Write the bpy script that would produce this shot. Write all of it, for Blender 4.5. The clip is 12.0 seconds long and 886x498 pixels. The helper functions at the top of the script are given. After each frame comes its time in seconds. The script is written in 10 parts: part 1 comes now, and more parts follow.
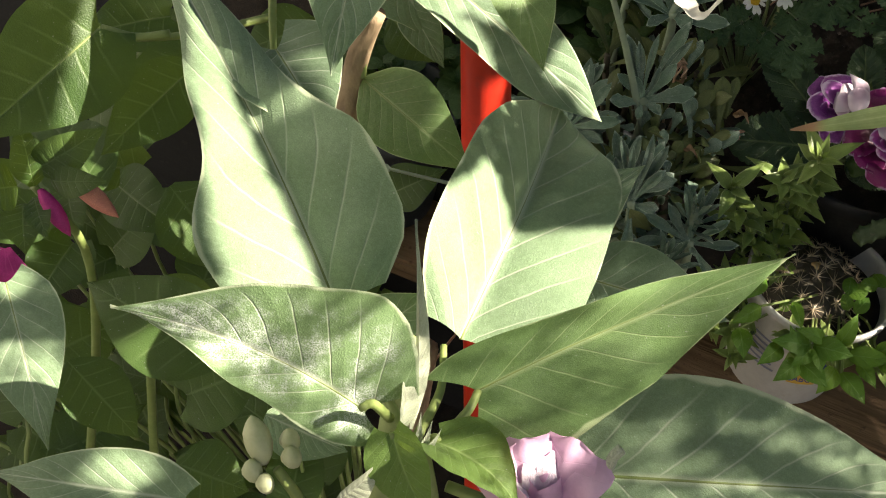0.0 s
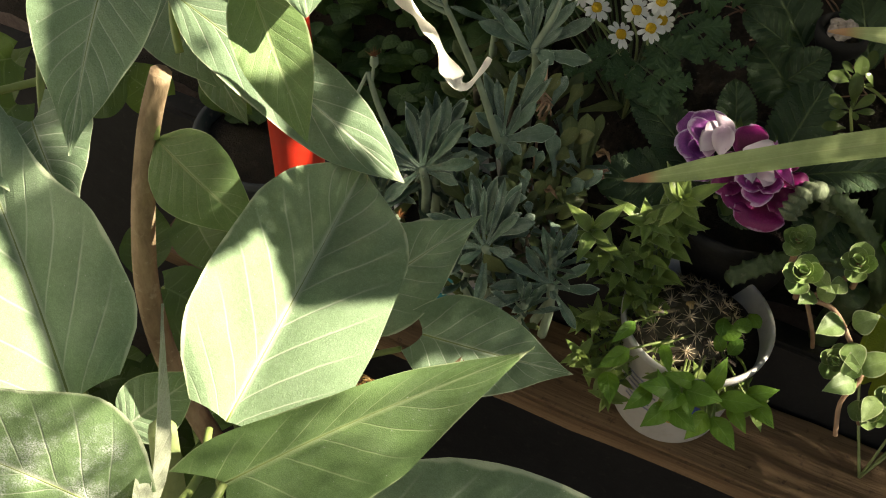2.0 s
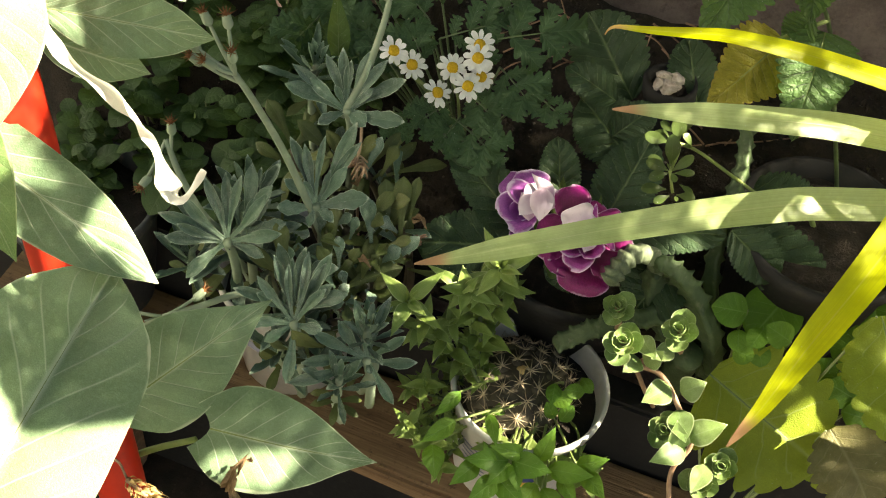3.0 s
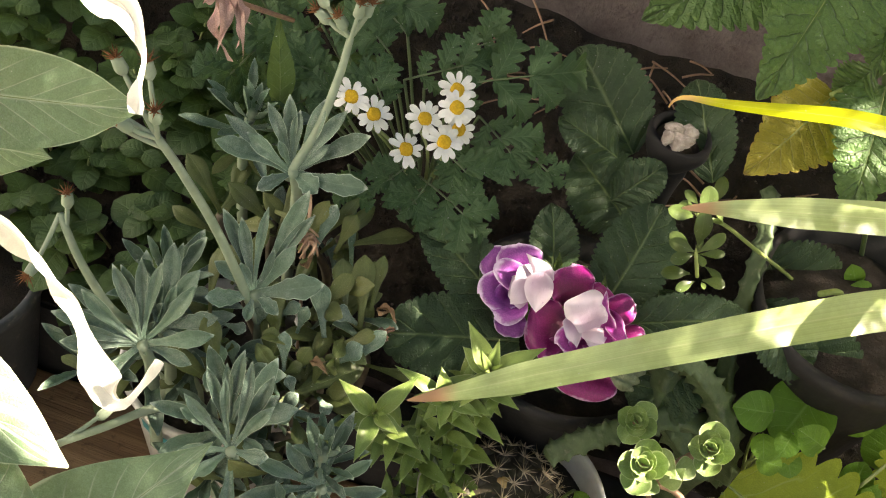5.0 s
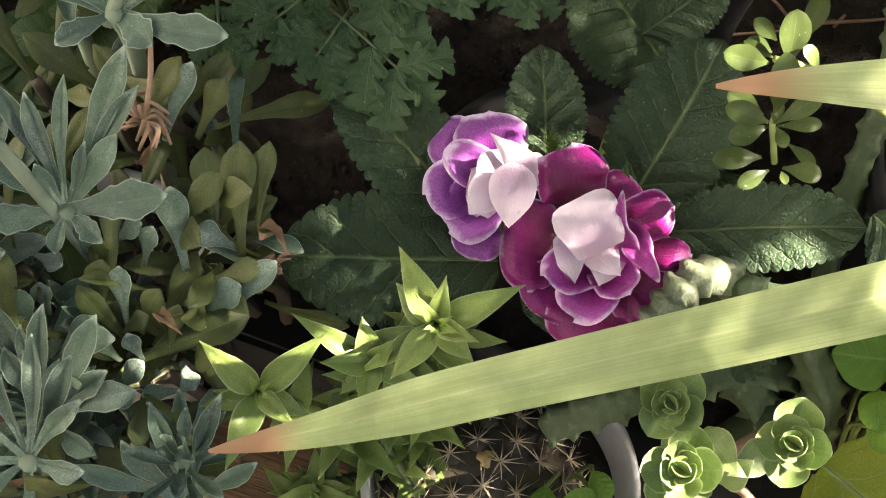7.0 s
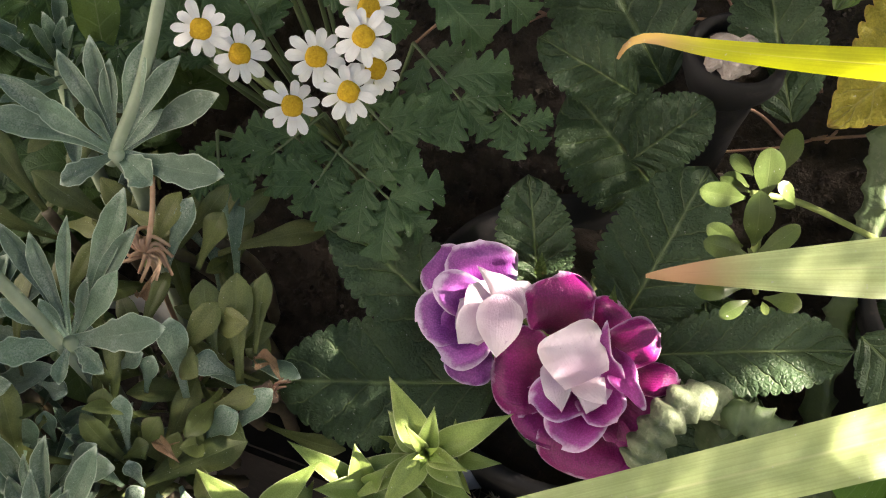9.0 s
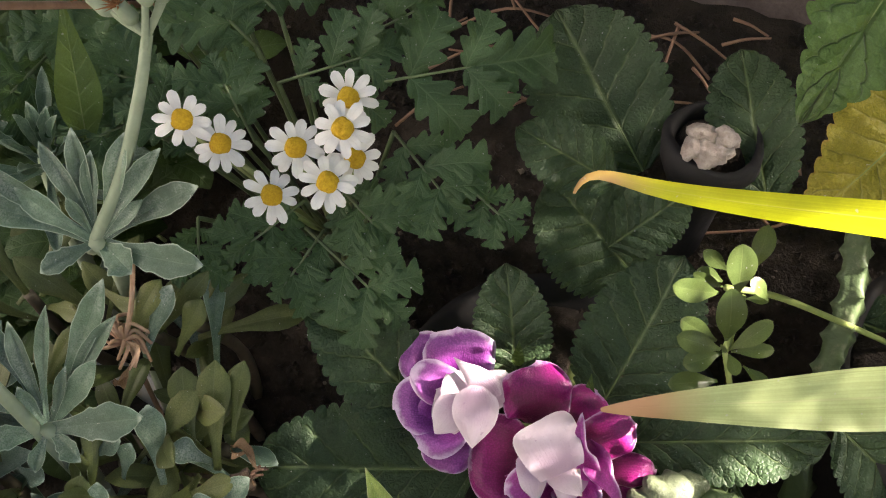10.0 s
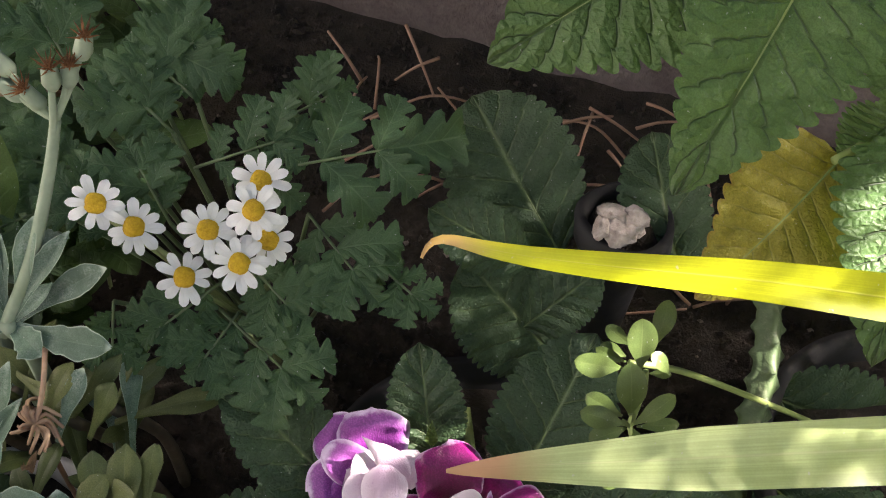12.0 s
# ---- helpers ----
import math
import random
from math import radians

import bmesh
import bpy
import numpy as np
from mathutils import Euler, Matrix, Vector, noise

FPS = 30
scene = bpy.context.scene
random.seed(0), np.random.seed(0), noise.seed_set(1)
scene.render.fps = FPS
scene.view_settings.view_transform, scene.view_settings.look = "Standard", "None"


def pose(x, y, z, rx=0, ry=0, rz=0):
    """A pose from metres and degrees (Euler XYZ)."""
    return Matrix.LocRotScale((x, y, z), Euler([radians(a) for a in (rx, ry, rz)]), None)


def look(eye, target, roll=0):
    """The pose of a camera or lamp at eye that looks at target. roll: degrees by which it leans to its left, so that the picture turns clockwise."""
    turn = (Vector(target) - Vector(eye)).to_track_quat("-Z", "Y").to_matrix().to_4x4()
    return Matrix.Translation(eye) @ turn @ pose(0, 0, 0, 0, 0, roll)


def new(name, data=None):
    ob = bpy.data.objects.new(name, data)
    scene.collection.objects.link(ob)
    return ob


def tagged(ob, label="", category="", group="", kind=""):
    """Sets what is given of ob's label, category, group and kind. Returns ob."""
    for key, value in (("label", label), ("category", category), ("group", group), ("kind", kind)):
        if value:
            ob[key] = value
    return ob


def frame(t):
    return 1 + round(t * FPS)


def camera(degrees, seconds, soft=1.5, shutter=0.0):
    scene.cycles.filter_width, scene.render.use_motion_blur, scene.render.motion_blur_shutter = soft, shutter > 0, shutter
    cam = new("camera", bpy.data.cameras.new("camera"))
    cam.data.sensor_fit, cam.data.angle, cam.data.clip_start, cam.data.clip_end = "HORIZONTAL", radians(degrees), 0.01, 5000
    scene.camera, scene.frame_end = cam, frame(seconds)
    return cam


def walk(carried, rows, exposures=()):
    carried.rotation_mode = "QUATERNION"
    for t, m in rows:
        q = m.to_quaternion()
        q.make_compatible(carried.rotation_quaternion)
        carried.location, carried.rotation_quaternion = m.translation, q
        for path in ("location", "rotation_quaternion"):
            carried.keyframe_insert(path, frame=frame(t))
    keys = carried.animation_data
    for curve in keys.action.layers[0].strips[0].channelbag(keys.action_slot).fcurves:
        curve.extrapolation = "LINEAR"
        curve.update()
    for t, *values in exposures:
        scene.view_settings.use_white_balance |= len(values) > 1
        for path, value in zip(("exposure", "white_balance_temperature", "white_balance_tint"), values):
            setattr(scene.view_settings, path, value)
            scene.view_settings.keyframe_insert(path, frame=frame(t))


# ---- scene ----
# camera and its way over the bed
cam = camera(42.0, 12.0, 1.1)
PATH = [
    (0, (0.0220, -0.6857, 0.6412), (-0.0757, -0.3841, 0.2545), 7.50),
    (0.5, (0.0268, -0.6864, 0.6487), (-0.0551, -0.3836, 0.2594), 10.07),
    (1, (0.0325, -0.6766, 0.6521), (-0.0509, -0.3762, 0.2611), 9.77),
    (1.5, (0.0432, -0.6463, 0.6605), (-0.0514, -0.3502, 0.2688), 9.33),
    (2, (0.0997, -0.6033, 0.6580), (-0.0012, -0.3090, 0.2666), 6.40),
    (2.5, (0.1277, -0.5508, 0.6664), (0.0401, -0.2520, 0.2751), 7.77),
    (3, (0.1522, -0.5167, 0.6659), (0.0749, -0.2141, 0.2754), 8.65),
    (3.2, (0.1431, -0.5115, 0.6559), (0.0705, -0.2060, 0.2669), 8.41),
    (4.8, (0.0585, -0.4526, 0.6233), (0.0381, -0.1288, 0.2428), 16.42),
    (5, (0.0623, -0.4050, 0.5831), (0.0402, -0.0900, 0.1953), 16.51),
    (5.5, (0.0736, -0.2620, 0.4625), (0.0473, 0.0009, 0.0380), 14.63),
    (6, (0.0765, -0.2378, 0.4276), (0.0515, 0.0162, -0.0023), 15.07),
    (6.5, (0.0963, -0.2293, 0.4340), (0.0574, 0.0140, -0.0011), 11.21),
    (7, (0.0997, -0.2339, 0.4338), (0.0639, 0.0047, -0.0042), 11.08),
    (7.2, (0.1042, -0.2296, 0.4401), (0.0653, 0.0102, 0.0031), 9.70),
    (8.8, (0.1027, -0.2214, 0.4575), (0.0502, 0.0335, 0.0306), 7.08),
    (9, (0.1099, -0.2173, 0.4536), (0.0484, 0.0392, 0.0288), 6.30),
    (9.5, (0.1154, -0.2059, 0.4655), (0.0533, 0.0608, 0.0471), 7.35),
    (10, (0.1122, -0.2040, 0.4647), (0.0456, 0.0669, 0.0497), 6.28),
    (10.5, (0.1224, -0.2034, 0.4647), (0.0521, 0.0672, 0.0501), 5.81),
    (11, (0.1190, -0.2043, 0.4654), (0.0585, 0.0847, 0.0619), 7.60),
    (11.5, (0.1211, -0.2036, 0.4665), (0.0572, 0.1026, 0.0764), 7.51),
    (12, (0.1368, -0.2030, 0.4659), (0.0656, 0.1019, 0.0762), 6.21),
]
walk(cam, [(t, look(eye, target, roll)) for t, eye, target, roll in PATH], exposures=[(0, 2.06, 7400, 12), (0.7, 1.86, 7400, 12), (2, 1.95, 7800, 9), (2.5, 2.55, 7900, 8), (3.2, 3.12, 8300, 4), (5, 3.52, 7800, 15), (7, 3.55, 7450, 20), (9, 3.43, 7450, 20), (12, 3.3, 6900, 21)])

# light: sun high over the right-hand side, clear sky
SUN = Vector((0.68, 0.20, 0.70)).normalized()
world = bpy.data.worlds.new("sky")
scene.world = world
world.use_nodes = True
sky = world.node_tree.nodes.new("ShaderNodeTexSky")
sky.sky_type = "NISHITA"
sky.sun_disc = False
sky.sun_elevation = math.asin(SUN.z)
sky.sun_rotation = math.atan2(SUN.x, SUN.y)
world.node_tree.links.new(sky.outputs[0], world.node_tree.nodes["Background"].inputs[0])
world.node_tree.nodes["Background"].inputs[1].default_value = 0.023
sun = new("sun", bpy.data.lights.new("sun", "SUN"))
sun.data.energy = 5.0
sun.data.angle = radians(0.4)
sun.data.color = (1.0, 0.95, 0.86)
sun.matrix_world = look(SUN * 5, (0, 0, 0))


# ---- materials ----
class Nodes:
    def __init__(self, name):
        self.mat = bpy.data.materials.new(name)
        self.mat.use_nodes = True
        self.t = self.mat.node_tree
        self.t.nodes.clear()
        self.out = self.add("OutputMaterial")

    def add(self, kind, **inputs):
        n = self.t.nodes.new("ShaderNode" + kind)
        for k, v in inputs.items():
            self.put(n.inputs[k.replace("_", " ")], v)
        return n

    def put(self, socket, v):
        if isinstance(v, bpy.types.NodeSocket):
            self.t.links.new(v, socket)
        else:
            socket.default_value = v

    def math(self, op, a, b=0.0, c=0.0):
        n = self.t.nodes.new("ShaderNodeMath")
        n.operation = op
        for s, v in zip(n.inputs, (a, b, c)):
            self.put(s, v)
        return n.outputs[0]

    def mix(self, f, a, b, kind="MIX"):
        n = self.t.nodes.new("ShaderNodeMix")
        n.data_type, n.blend_type = "RGBA", kind
        self.put(n.inputs[0], f)
        self.put(n.inputs[6], a)
        self.put(n.inputs[7], b)
        return n.outputs[2]

    def ramp(self, v, lo, hi):
        n = self.t.nodes.new("ShaderNodeMapRange")
        n.interpolation_type = "SMOOTHSTEP"
        for s, x in zip(n.inputs, (v, lo, hi, 0.0, 1.0)):
            self.put(s, x)
        return n.outputs[0]

    def noise(self, scale, detail=3.0, rough=0.55, vec=None):
        n = self.add("TexNoise", Scale=scale, Detail=detail, Roughness=rough)
        self.put(n.inputs["Vector"], vec if vec else self.add("TexCoord").outputs["Object"])
        return n.outputs["Fac"]


def rgb(c):
    return (*c, 1.0)


def leaf_mat(name, dark, light, vein, glow, rough=0.5, through_light=0.3, veins=7.0, slope=0.9, width=0.10, bump=0.4, fuzz=0.0, grain=220.0, edge=None, tip=None, tint=0.0, dust=None, edge_at=0.84, net=0.0, stripe=0.0, mid_on=1.0, relief=0.0012, grit=0.42):
    """A leaf: midrib and side veins laid along its length, mottling at two scales, light passing through."""
    k = Nodes(name)
    uv = k.add("SeparateXYZ", Vector=k.add("TexCoord").outputs["UV"])
    across = k.math("MULTIPLY", k.math("ABSOLUTE", k.math("SUBTRACT", uv.outputs[0], 0.5)), 2.0)
    along = uv.outputs[1]
    wob = k.math("MULTIPLY", k.noise(30.0), 0.25)
    c = k.math("ADD", k.math("SUBTRACT", k.math("MULTIPLY", along, veins), k.math("MULTIPLY", k.math("POWER", across, 0.85), slope)), wob)
    saw = k.math("ABSOLUTE", k.math("SUBTRACT", k.math("FRACT", c), 0.5))
    side = k.math("MULTIPLY", k.ramp(saw, width, 0.0), k.ramp(across, 1.0, 0.5))
    mid = k.math("MULTIPLY", k.ramp(across, 0.07, 0.0), mid_on)
    line = k.math("MAXIMUM", k.math("MULTIPLY", side, 0.75), mid)
    coarse = k.ramp(k.noise(26.0, 4.0), 0.3, 0.7)
    fine = k.noise(grain, 4.0, 0.6)
    rnd = k.add("ObjectInfo").outputs["Random"]
    col = k.mix(coarse, rgb(dark), rgb(light))
    col = k.mix(k.math("MULTIPLY", k.ramp(fine, 0.35, 0.75), 0.35), col, rgb([v * 1.35 for v in light]))
    micro = k.noise(2300.0, 2.0, 0.6)
    col = k.mix(k.math("MULTIPLY", k.ramp(micro, 0.60, 0.38), grit), col, rgb([v * 0.55 for v in dark]))
    cell = 0.0
    if net:
        warp = k.add("TexNoise", Scale=net * 0.6, Vector=k.add("TexCoord").outputs["Object"])
        sc = k.add("VectorMath")
        sc.operation = "MULTIPLY_ADD"
        k.put(sc.inputs[0], warp.outputs["Color"])
        sc.inputs[1].default_value = (1.2 / net,) * 3
        k.put(sc.inputs[2], k.add("TexCoord").outputs["Object"])
        vor = k.add("TexVoronoi", Scale=net, Vector=sc.outputs[0])
        vor.feature = "DISTANCE_TO_EDGE"
        cell = k.ramp(vor.outputs["Distance"], 0.0, 0.35)
        col = k.mix(k.math("MULTIPLY_ADD", cell, -0.13, 0.13), col, rgb([v * 0.45 for v in dark]))
    if stripe:
        mp = k.add("Mapping", Vector=k.add("TexCoord").outputs["UV"], Scale=(stripe, 2.0, 1.0))
        col = k.mix(k.math("MULTIPLY", k.ramp(k.noise(1.0, 3.0, 0.6, mp.outputs[0]), 0.35, 0.7), 0.45), col, rgb([v * 0.62 for v in dark]))
    if tint:
        hsv = k.add("HueSaturation", Color=col)
        k.put(hsv.inputs["Hue"], k.math("MULTIPLY_ADD", rnd, -0.03 * tint, 0.5 + 0.015 * tint))
        k.put(hsv.inputs["Value"], k.math("MULTIPLY_ADD", rnd, 0.5 * tint, 1.0 - 0.25 * tint))
        col = hsv.outputs[0]
    col = k.mix(k.math("MULTIPLY", line, 0.75), col, rgb(vein))
    if edge:
        w2 = k.math("SUBTRACT", wob, 0.125)
        if mid_on == 0.0:
            w2 = k.math("ADD", w2, k.math("MULTIPLY_ADD", k.noise(300.0, 3.0, 0.6), 0.24, -0.12))
        rim = k.math("MAXIMUM", k.ramp(k.math("ADD", across, w2), edge_at, 1.0), k.ramp(k.math("ADD", along, w2), 0.5 + edge_at / 2, 1.0))
        rim = k.math("MULTIPLY", rim, k.ramp(along, 0.30, 0.62)) if mid_on == 0.0 else rim
        col = k.mix(rim, col, rgb(edge))
    if tip:
        col = k.mix(k.ramp(k.math("ADD", along, k.math("MULTIPLY", wob, 0.3)), 0.90, 0.98), col, rgb(tip))
    if dust:
        col = k.mix(k.math("MULTIPLY", k.math("MULTIPLY", k.ramp(k.noise(55.0, 5.0, 0.7), 0.40, 0.66), k.ramp(k.noise(1700.0, 2.0), 0.36, 0.62)), k.math("MULTIPLY", k.ramp(across, 0.95, 0.55), dust)), col, rgb((0.68, 0.72, 0.70)))
    specks = k.ramp(k.noise(900.0, 1.0), 0.74, 0.80)
    col = k.mix(k.math("MULTIPLY", specks, 0.5), col, rgb((0.6, 0.6, 0.55)))
    height = k.math("ADD", k.math("MULTIPLY", line, 0.5), k.math("ADD", k.math("MULTIPLY", saw, -0.9), k.math("MULTIPLY_ADD", fine, (0.0006 if relief < 0.002 else 0.00028) / relief, k.math("MULTIPLY", cell, 0.00022 / relief))))
    bmp = k.add("Bump", Strength=bump, Distance=relief, Height=height)
    p = k.add("BsdfPrincipled", Base_Color=col, Roughness=rough, Normal=bmp.outputs[0])
    p.inputs["Specular IOR Level"].default_value = 0.35
    if fuzz:
        p.inputs["Sheen Weight"].default_value = fuzz
        p.inputs["Sheen Roughness"].default_value = 0.4
    tr = k.add("BsdfTranslucent", Normal=bmp.outputs[0])
    k.put(tr.inputs["Color"], k.mix(0.55, col, rgb(glow), "MIX"))
    mx = k.add("MixShader", Fac=through_light)
    k.t.links.new(p.outputs[0], mx.inputs[1])
    k.t.links.new(tr.outputs[0], mx.inputs[2])
    k.t.links.new(mx.outputs[0], k.out.inputs[0])
    return k.mat


def plain_mat(name, dark, light, rough=0.6, scale=40.0, grain=300.0, bump=0.3, dist=0.002, metal=0.0, stretch=None, spec=0.4, wear=None, lo=0.3, hi=0.7):
    k = Nodes(name)
    vec = k.add("TexCoord").outputs["Object"]
    if stretch:
        mp = k.add("Mapping", Vector=vec, Scale=stretch)
        vec = mp.outputs[0]
    a, b = k.noise(scale, 5.0, 0.6, vec), k.noise(grain, 4.0, 0.65, vec)
    rnd = k.add("ObjectInfo").outputs["Random"]
    col = k.mix(k.ramp(k.math("ADD", k.math("MULTIPLY", a, 0.7), k.math("MULTIPLY", b, 0.3)), lo, hi), rgb(dark), rgb(light))
    col = k.mix(k.math("MULTIPLY", rnd, 0.25), col, rgb([v * 0.6 for v in dark]))
    if wear:
        col = k.mix(k.math("MULTIPLY", k.ramp(k.noise(scale * 2.3, 6.0, 0.7), 0.55, 0.7), 0.7), col, rgb(wear))
    bmp = k.add("Bump", Strength=bump, Distance=dist, Height=k.math("ADD", k.math("MULTIPLY", a, 0.6), k.math("MULTIPLY", b, 0.4)))
    p = k.add("BsdfPrincipled", Base_Color=col, Metallic=metal, Normal=bmp.outputs[0])
    k.put(p.inputs["Roughness"], k.math("MULTIPLY_ADD", b, 0.25, rough - 0.12))
    p.inputs["Specular IOR Level"].default_value = spec
    k.t.links.new(p.outputs[0], k.out.inputs[0])
    return k.mat


# pale edges on these three: fine hairs plus rim light, put into the colour
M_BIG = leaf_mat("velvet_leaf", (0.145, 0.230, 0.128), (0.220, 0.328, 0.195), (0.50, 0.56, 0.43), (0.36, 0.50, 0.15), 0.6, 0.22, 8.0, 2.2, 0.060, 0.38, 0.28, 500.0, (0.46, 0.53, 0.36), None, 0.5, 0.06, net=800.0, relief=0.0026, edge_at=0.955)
M_DUSTY = leaf_mat("mildewed_leaf", (0.120, 0.210, 0.085), (0.185, 0.295, 0.135), (0.50, 0.54, 0.43), (0.36, 0.50, 0.15), 0.6, 0.22, 8.0, 2.2, 0.050, 0.38, 0.28, 500.0, (0.46, 0.53, 0.36), None, 0.3, 0.95, net=800.0, relief=0.0026, edge_at=0.955)
M_UPPER = leaf_mat("upper_leaf_face", (0.110, 0.195, 0.065), (0.170, 0.275, 0.105), (0.34, 0.42, 0.22), (0.36, 0.52, 0.10), 0.5, 0.22, 8.0, 2.2, 0.045, 0.3, 0.12, 500.0, (0.36, 0.44, 0.24), None, 0.2, 0.05, net=1400.0, relief=0.0022, edge_at=0.965)
M_YOUNG = leaf_mat("young_leaf", (0.40, 0.45, 0.32), (0.52, 0.56, 0.42), (0.6, 0.62, 0.5), (0.5, 0.6, 0.2), 0.7, 0.2, 9.0, 1.5, 0.1, 0.5, 0.5)
# dark green; on the inner bush leaves it also carries their deep shade
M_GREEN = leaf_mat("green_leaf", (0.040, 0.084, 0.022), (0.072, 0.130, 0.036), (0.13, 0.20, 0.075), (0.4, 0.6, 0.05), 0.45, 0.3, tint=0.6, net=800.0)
M_GLOX = leaf_mat("gloxinia_leaf", (0.023, 0.052, 0.024), (0.044, 0.084, 0.038), (0.15, 0.21, 0.10), (0.30, 0.50, 0.03), 0.5, 0.15, 6.0, 1.5, 0.07, 1.0, 0.0, 260.0, tint=0.5, net=620.0, relief=0.0022)
M_FEVRIB = plain_mat("feverfew_stalk", (0.085, 0.13, 0.06), (0.13, 0.18, 0.085), 0.55, 90.0)
M_FEV = leaf_mat("feverfew_leaf", (0.028, 0.070, 0.028), (0.056, 0.114, 0.048), (0.080, 0.14, 0.068), (0.25, 0.45, 0.06), 0.55, 0.2, 5.0, 1.0, 0.1, 0.4, tint=0.6, net=900.0)
M_BALM = leaf_mat("balm_leaf", (0.062, 0.130, 0.038), (0.100, 0.185, 0.060), (0.045, 0.10, 0.028), (0.28, 0.50, 0.05), 0.5, 0.3, 9.0, 1.6, 0.06, 1.4, 0.1, 340.0, tint=0.5, net=340.0, relief=0.0018)
# yellower blades; sun glowing through them is also put into this colour
M_YSTRAP = leaf_mat("yellow_strap_leaf", (0.50, 0.57, 0.012), (0.63, 0.67, 0.02), (0.6, 0.6, 0.1), (0.9, 0.8, 0.02), 0.42, 0.5, 1.0, 0.0, 0.0, 0.15, tip=(0.50, 0.27, 0.16), stripe=34.0, grit=0.1)
M_YBALM = leaf_mat("yellow_balm_leaf", (0.22, 0.21, 0.025), (0.31, 0.28, 0.04), (0.34, 0.32, 0.09), (0.6, 0.5, 0.03), 0.5, 0.35, 10.0, 1.6, 0.09, 1.0, 0.1, 340.0, edge=(0.28, 0.18, 0.04), edge_at=0.92, net=560.0)
M_GRASS = leaf_mat("strap_leaf", (0.42, 0.53, 0.22), (0.52, 0.63, 0.30), (0.6, 0.66, 0.34), (0.7, 0.72, 0.15), 0.36, 0.3, 1.0, 0.0, 0.0, 0.15, tip=(0.50, 0.27, 0.16), tint=0.3, stripe=34.0, grit=0.1)
M_SEN = leaf_mat("grey_leaf", (0.078, 0.140, 0.092), (0.150, 0.232, 0.168), (0.20, 0.29, 0.21), (0.3, 0.4, 0.2), 0.55, 0.08, 1.0, 0.0, 0.0, 0.35, edge=(0.36, 0.45, 0.36), tint=0.9, dust=0.22, edge_at=0.88, mid_on=0.35)
M_PAD = leaf_mat("paddle_leaf", (0.068, 0.096, 0.030), (0.122, 0.148, 0.052), (0.2, 0.24, 0.12), (0.4, 0.4, 0.1), 0.45, 0.1, 1.0, 0.0, 0.0, 0.25, tint=1.0, mid_on=0.35)
M_STAR = leaf_mat("star_leaf", (0.145, 0.225, 0.050), (0.225, 0.315, 0.088), (0.20, 0.28, 0.10), (0.5, 0.6, 0.08), 0.38, 0.15, 1.0, 0.0, 0.0, 0.2, edge=(0.36, 0.42, 0.20), edge_at=0.9, tint=0.6, mid_on=0.35)
M_BEAD = leaf_mat("bead_leaf", (0.16, 0.26, 0.075), (0.25, 0.36, 0.13), (0.33, 0.42, 0.25), (0.55, 0.65, 0.15), 0.45, 0.15, 1.0, 0.0, 0.0, 0.2, edge=(0.50, 0.57, 0.33), tint=0.5, dust=0.1, edge_at=0.88, mid_on=0.35)
M_PURS = leaf_mat("purslane_leaf", (0.055, 0.090, 0.026), (0.095, 0.135, 0.042), (0.16, 0.20, 0.08), (0.6, 0.65, 0.08), 0.32, 0.2, 1.0, 0.0, 0.0, 0.15, tint=0.5, mid_on=0.35)
M_CLOVER = leaf_mat("clover_leaf", (0.08, 0.19, 0.018), (0.13, 0.27, 0.03), (0.16, 0.3, 0.08), (0.4, 0.62, 0.05), 0.5, 0.3, 5.0, 1.4, 0.06, 0.3, tint=0.6, net=900.0)
M_LIME = leaf_mat("lobed_leaf", (0.18, 0.26, 0.02), (0.27, 0.34, 0.035), (0.3, 0.38, 0.13), (0.65, 0.68, 0.03), 0.55, 0.35, 5.0, 1.4, 0.06, 0.5, 0.1, tint=0.3, net=560.0)
M_OLIVE = leaf_mat("withering_leaf", (0.10, 0.10, 0.035), (0.17, 0.15, 0.07), (0.2, 0.19, 0.1), (0.3, 0.28, 0.06), 0.6, 0.2, 5.0, 1.4, 0.06, 0.6, 0.0, net=560.0)
M_FRESH = leaf_mat("fresh_leaf", (0.105, 0.190, 0.045), (0.165, 0.270, 0.075), (0.26, 0.36, 0.13), (0.40, 0.60, 0.05), 0.55, 0.35, 7.0, 2.0, 0.05, 0.4, 0.1, 500.0, net=800.0, relief=0.002)
M_MINT = leaf_mat("oregano_leaf", (0.032, 0.070, 0.022), (0.060, 0.112, 0.036), (0.085, 0.14, 0.055), (0.3, 0.5, 0.05), 0.5, 0.2, 5.0, 1.2, 0.05, 0.35, tint=0.7, net=900.0)
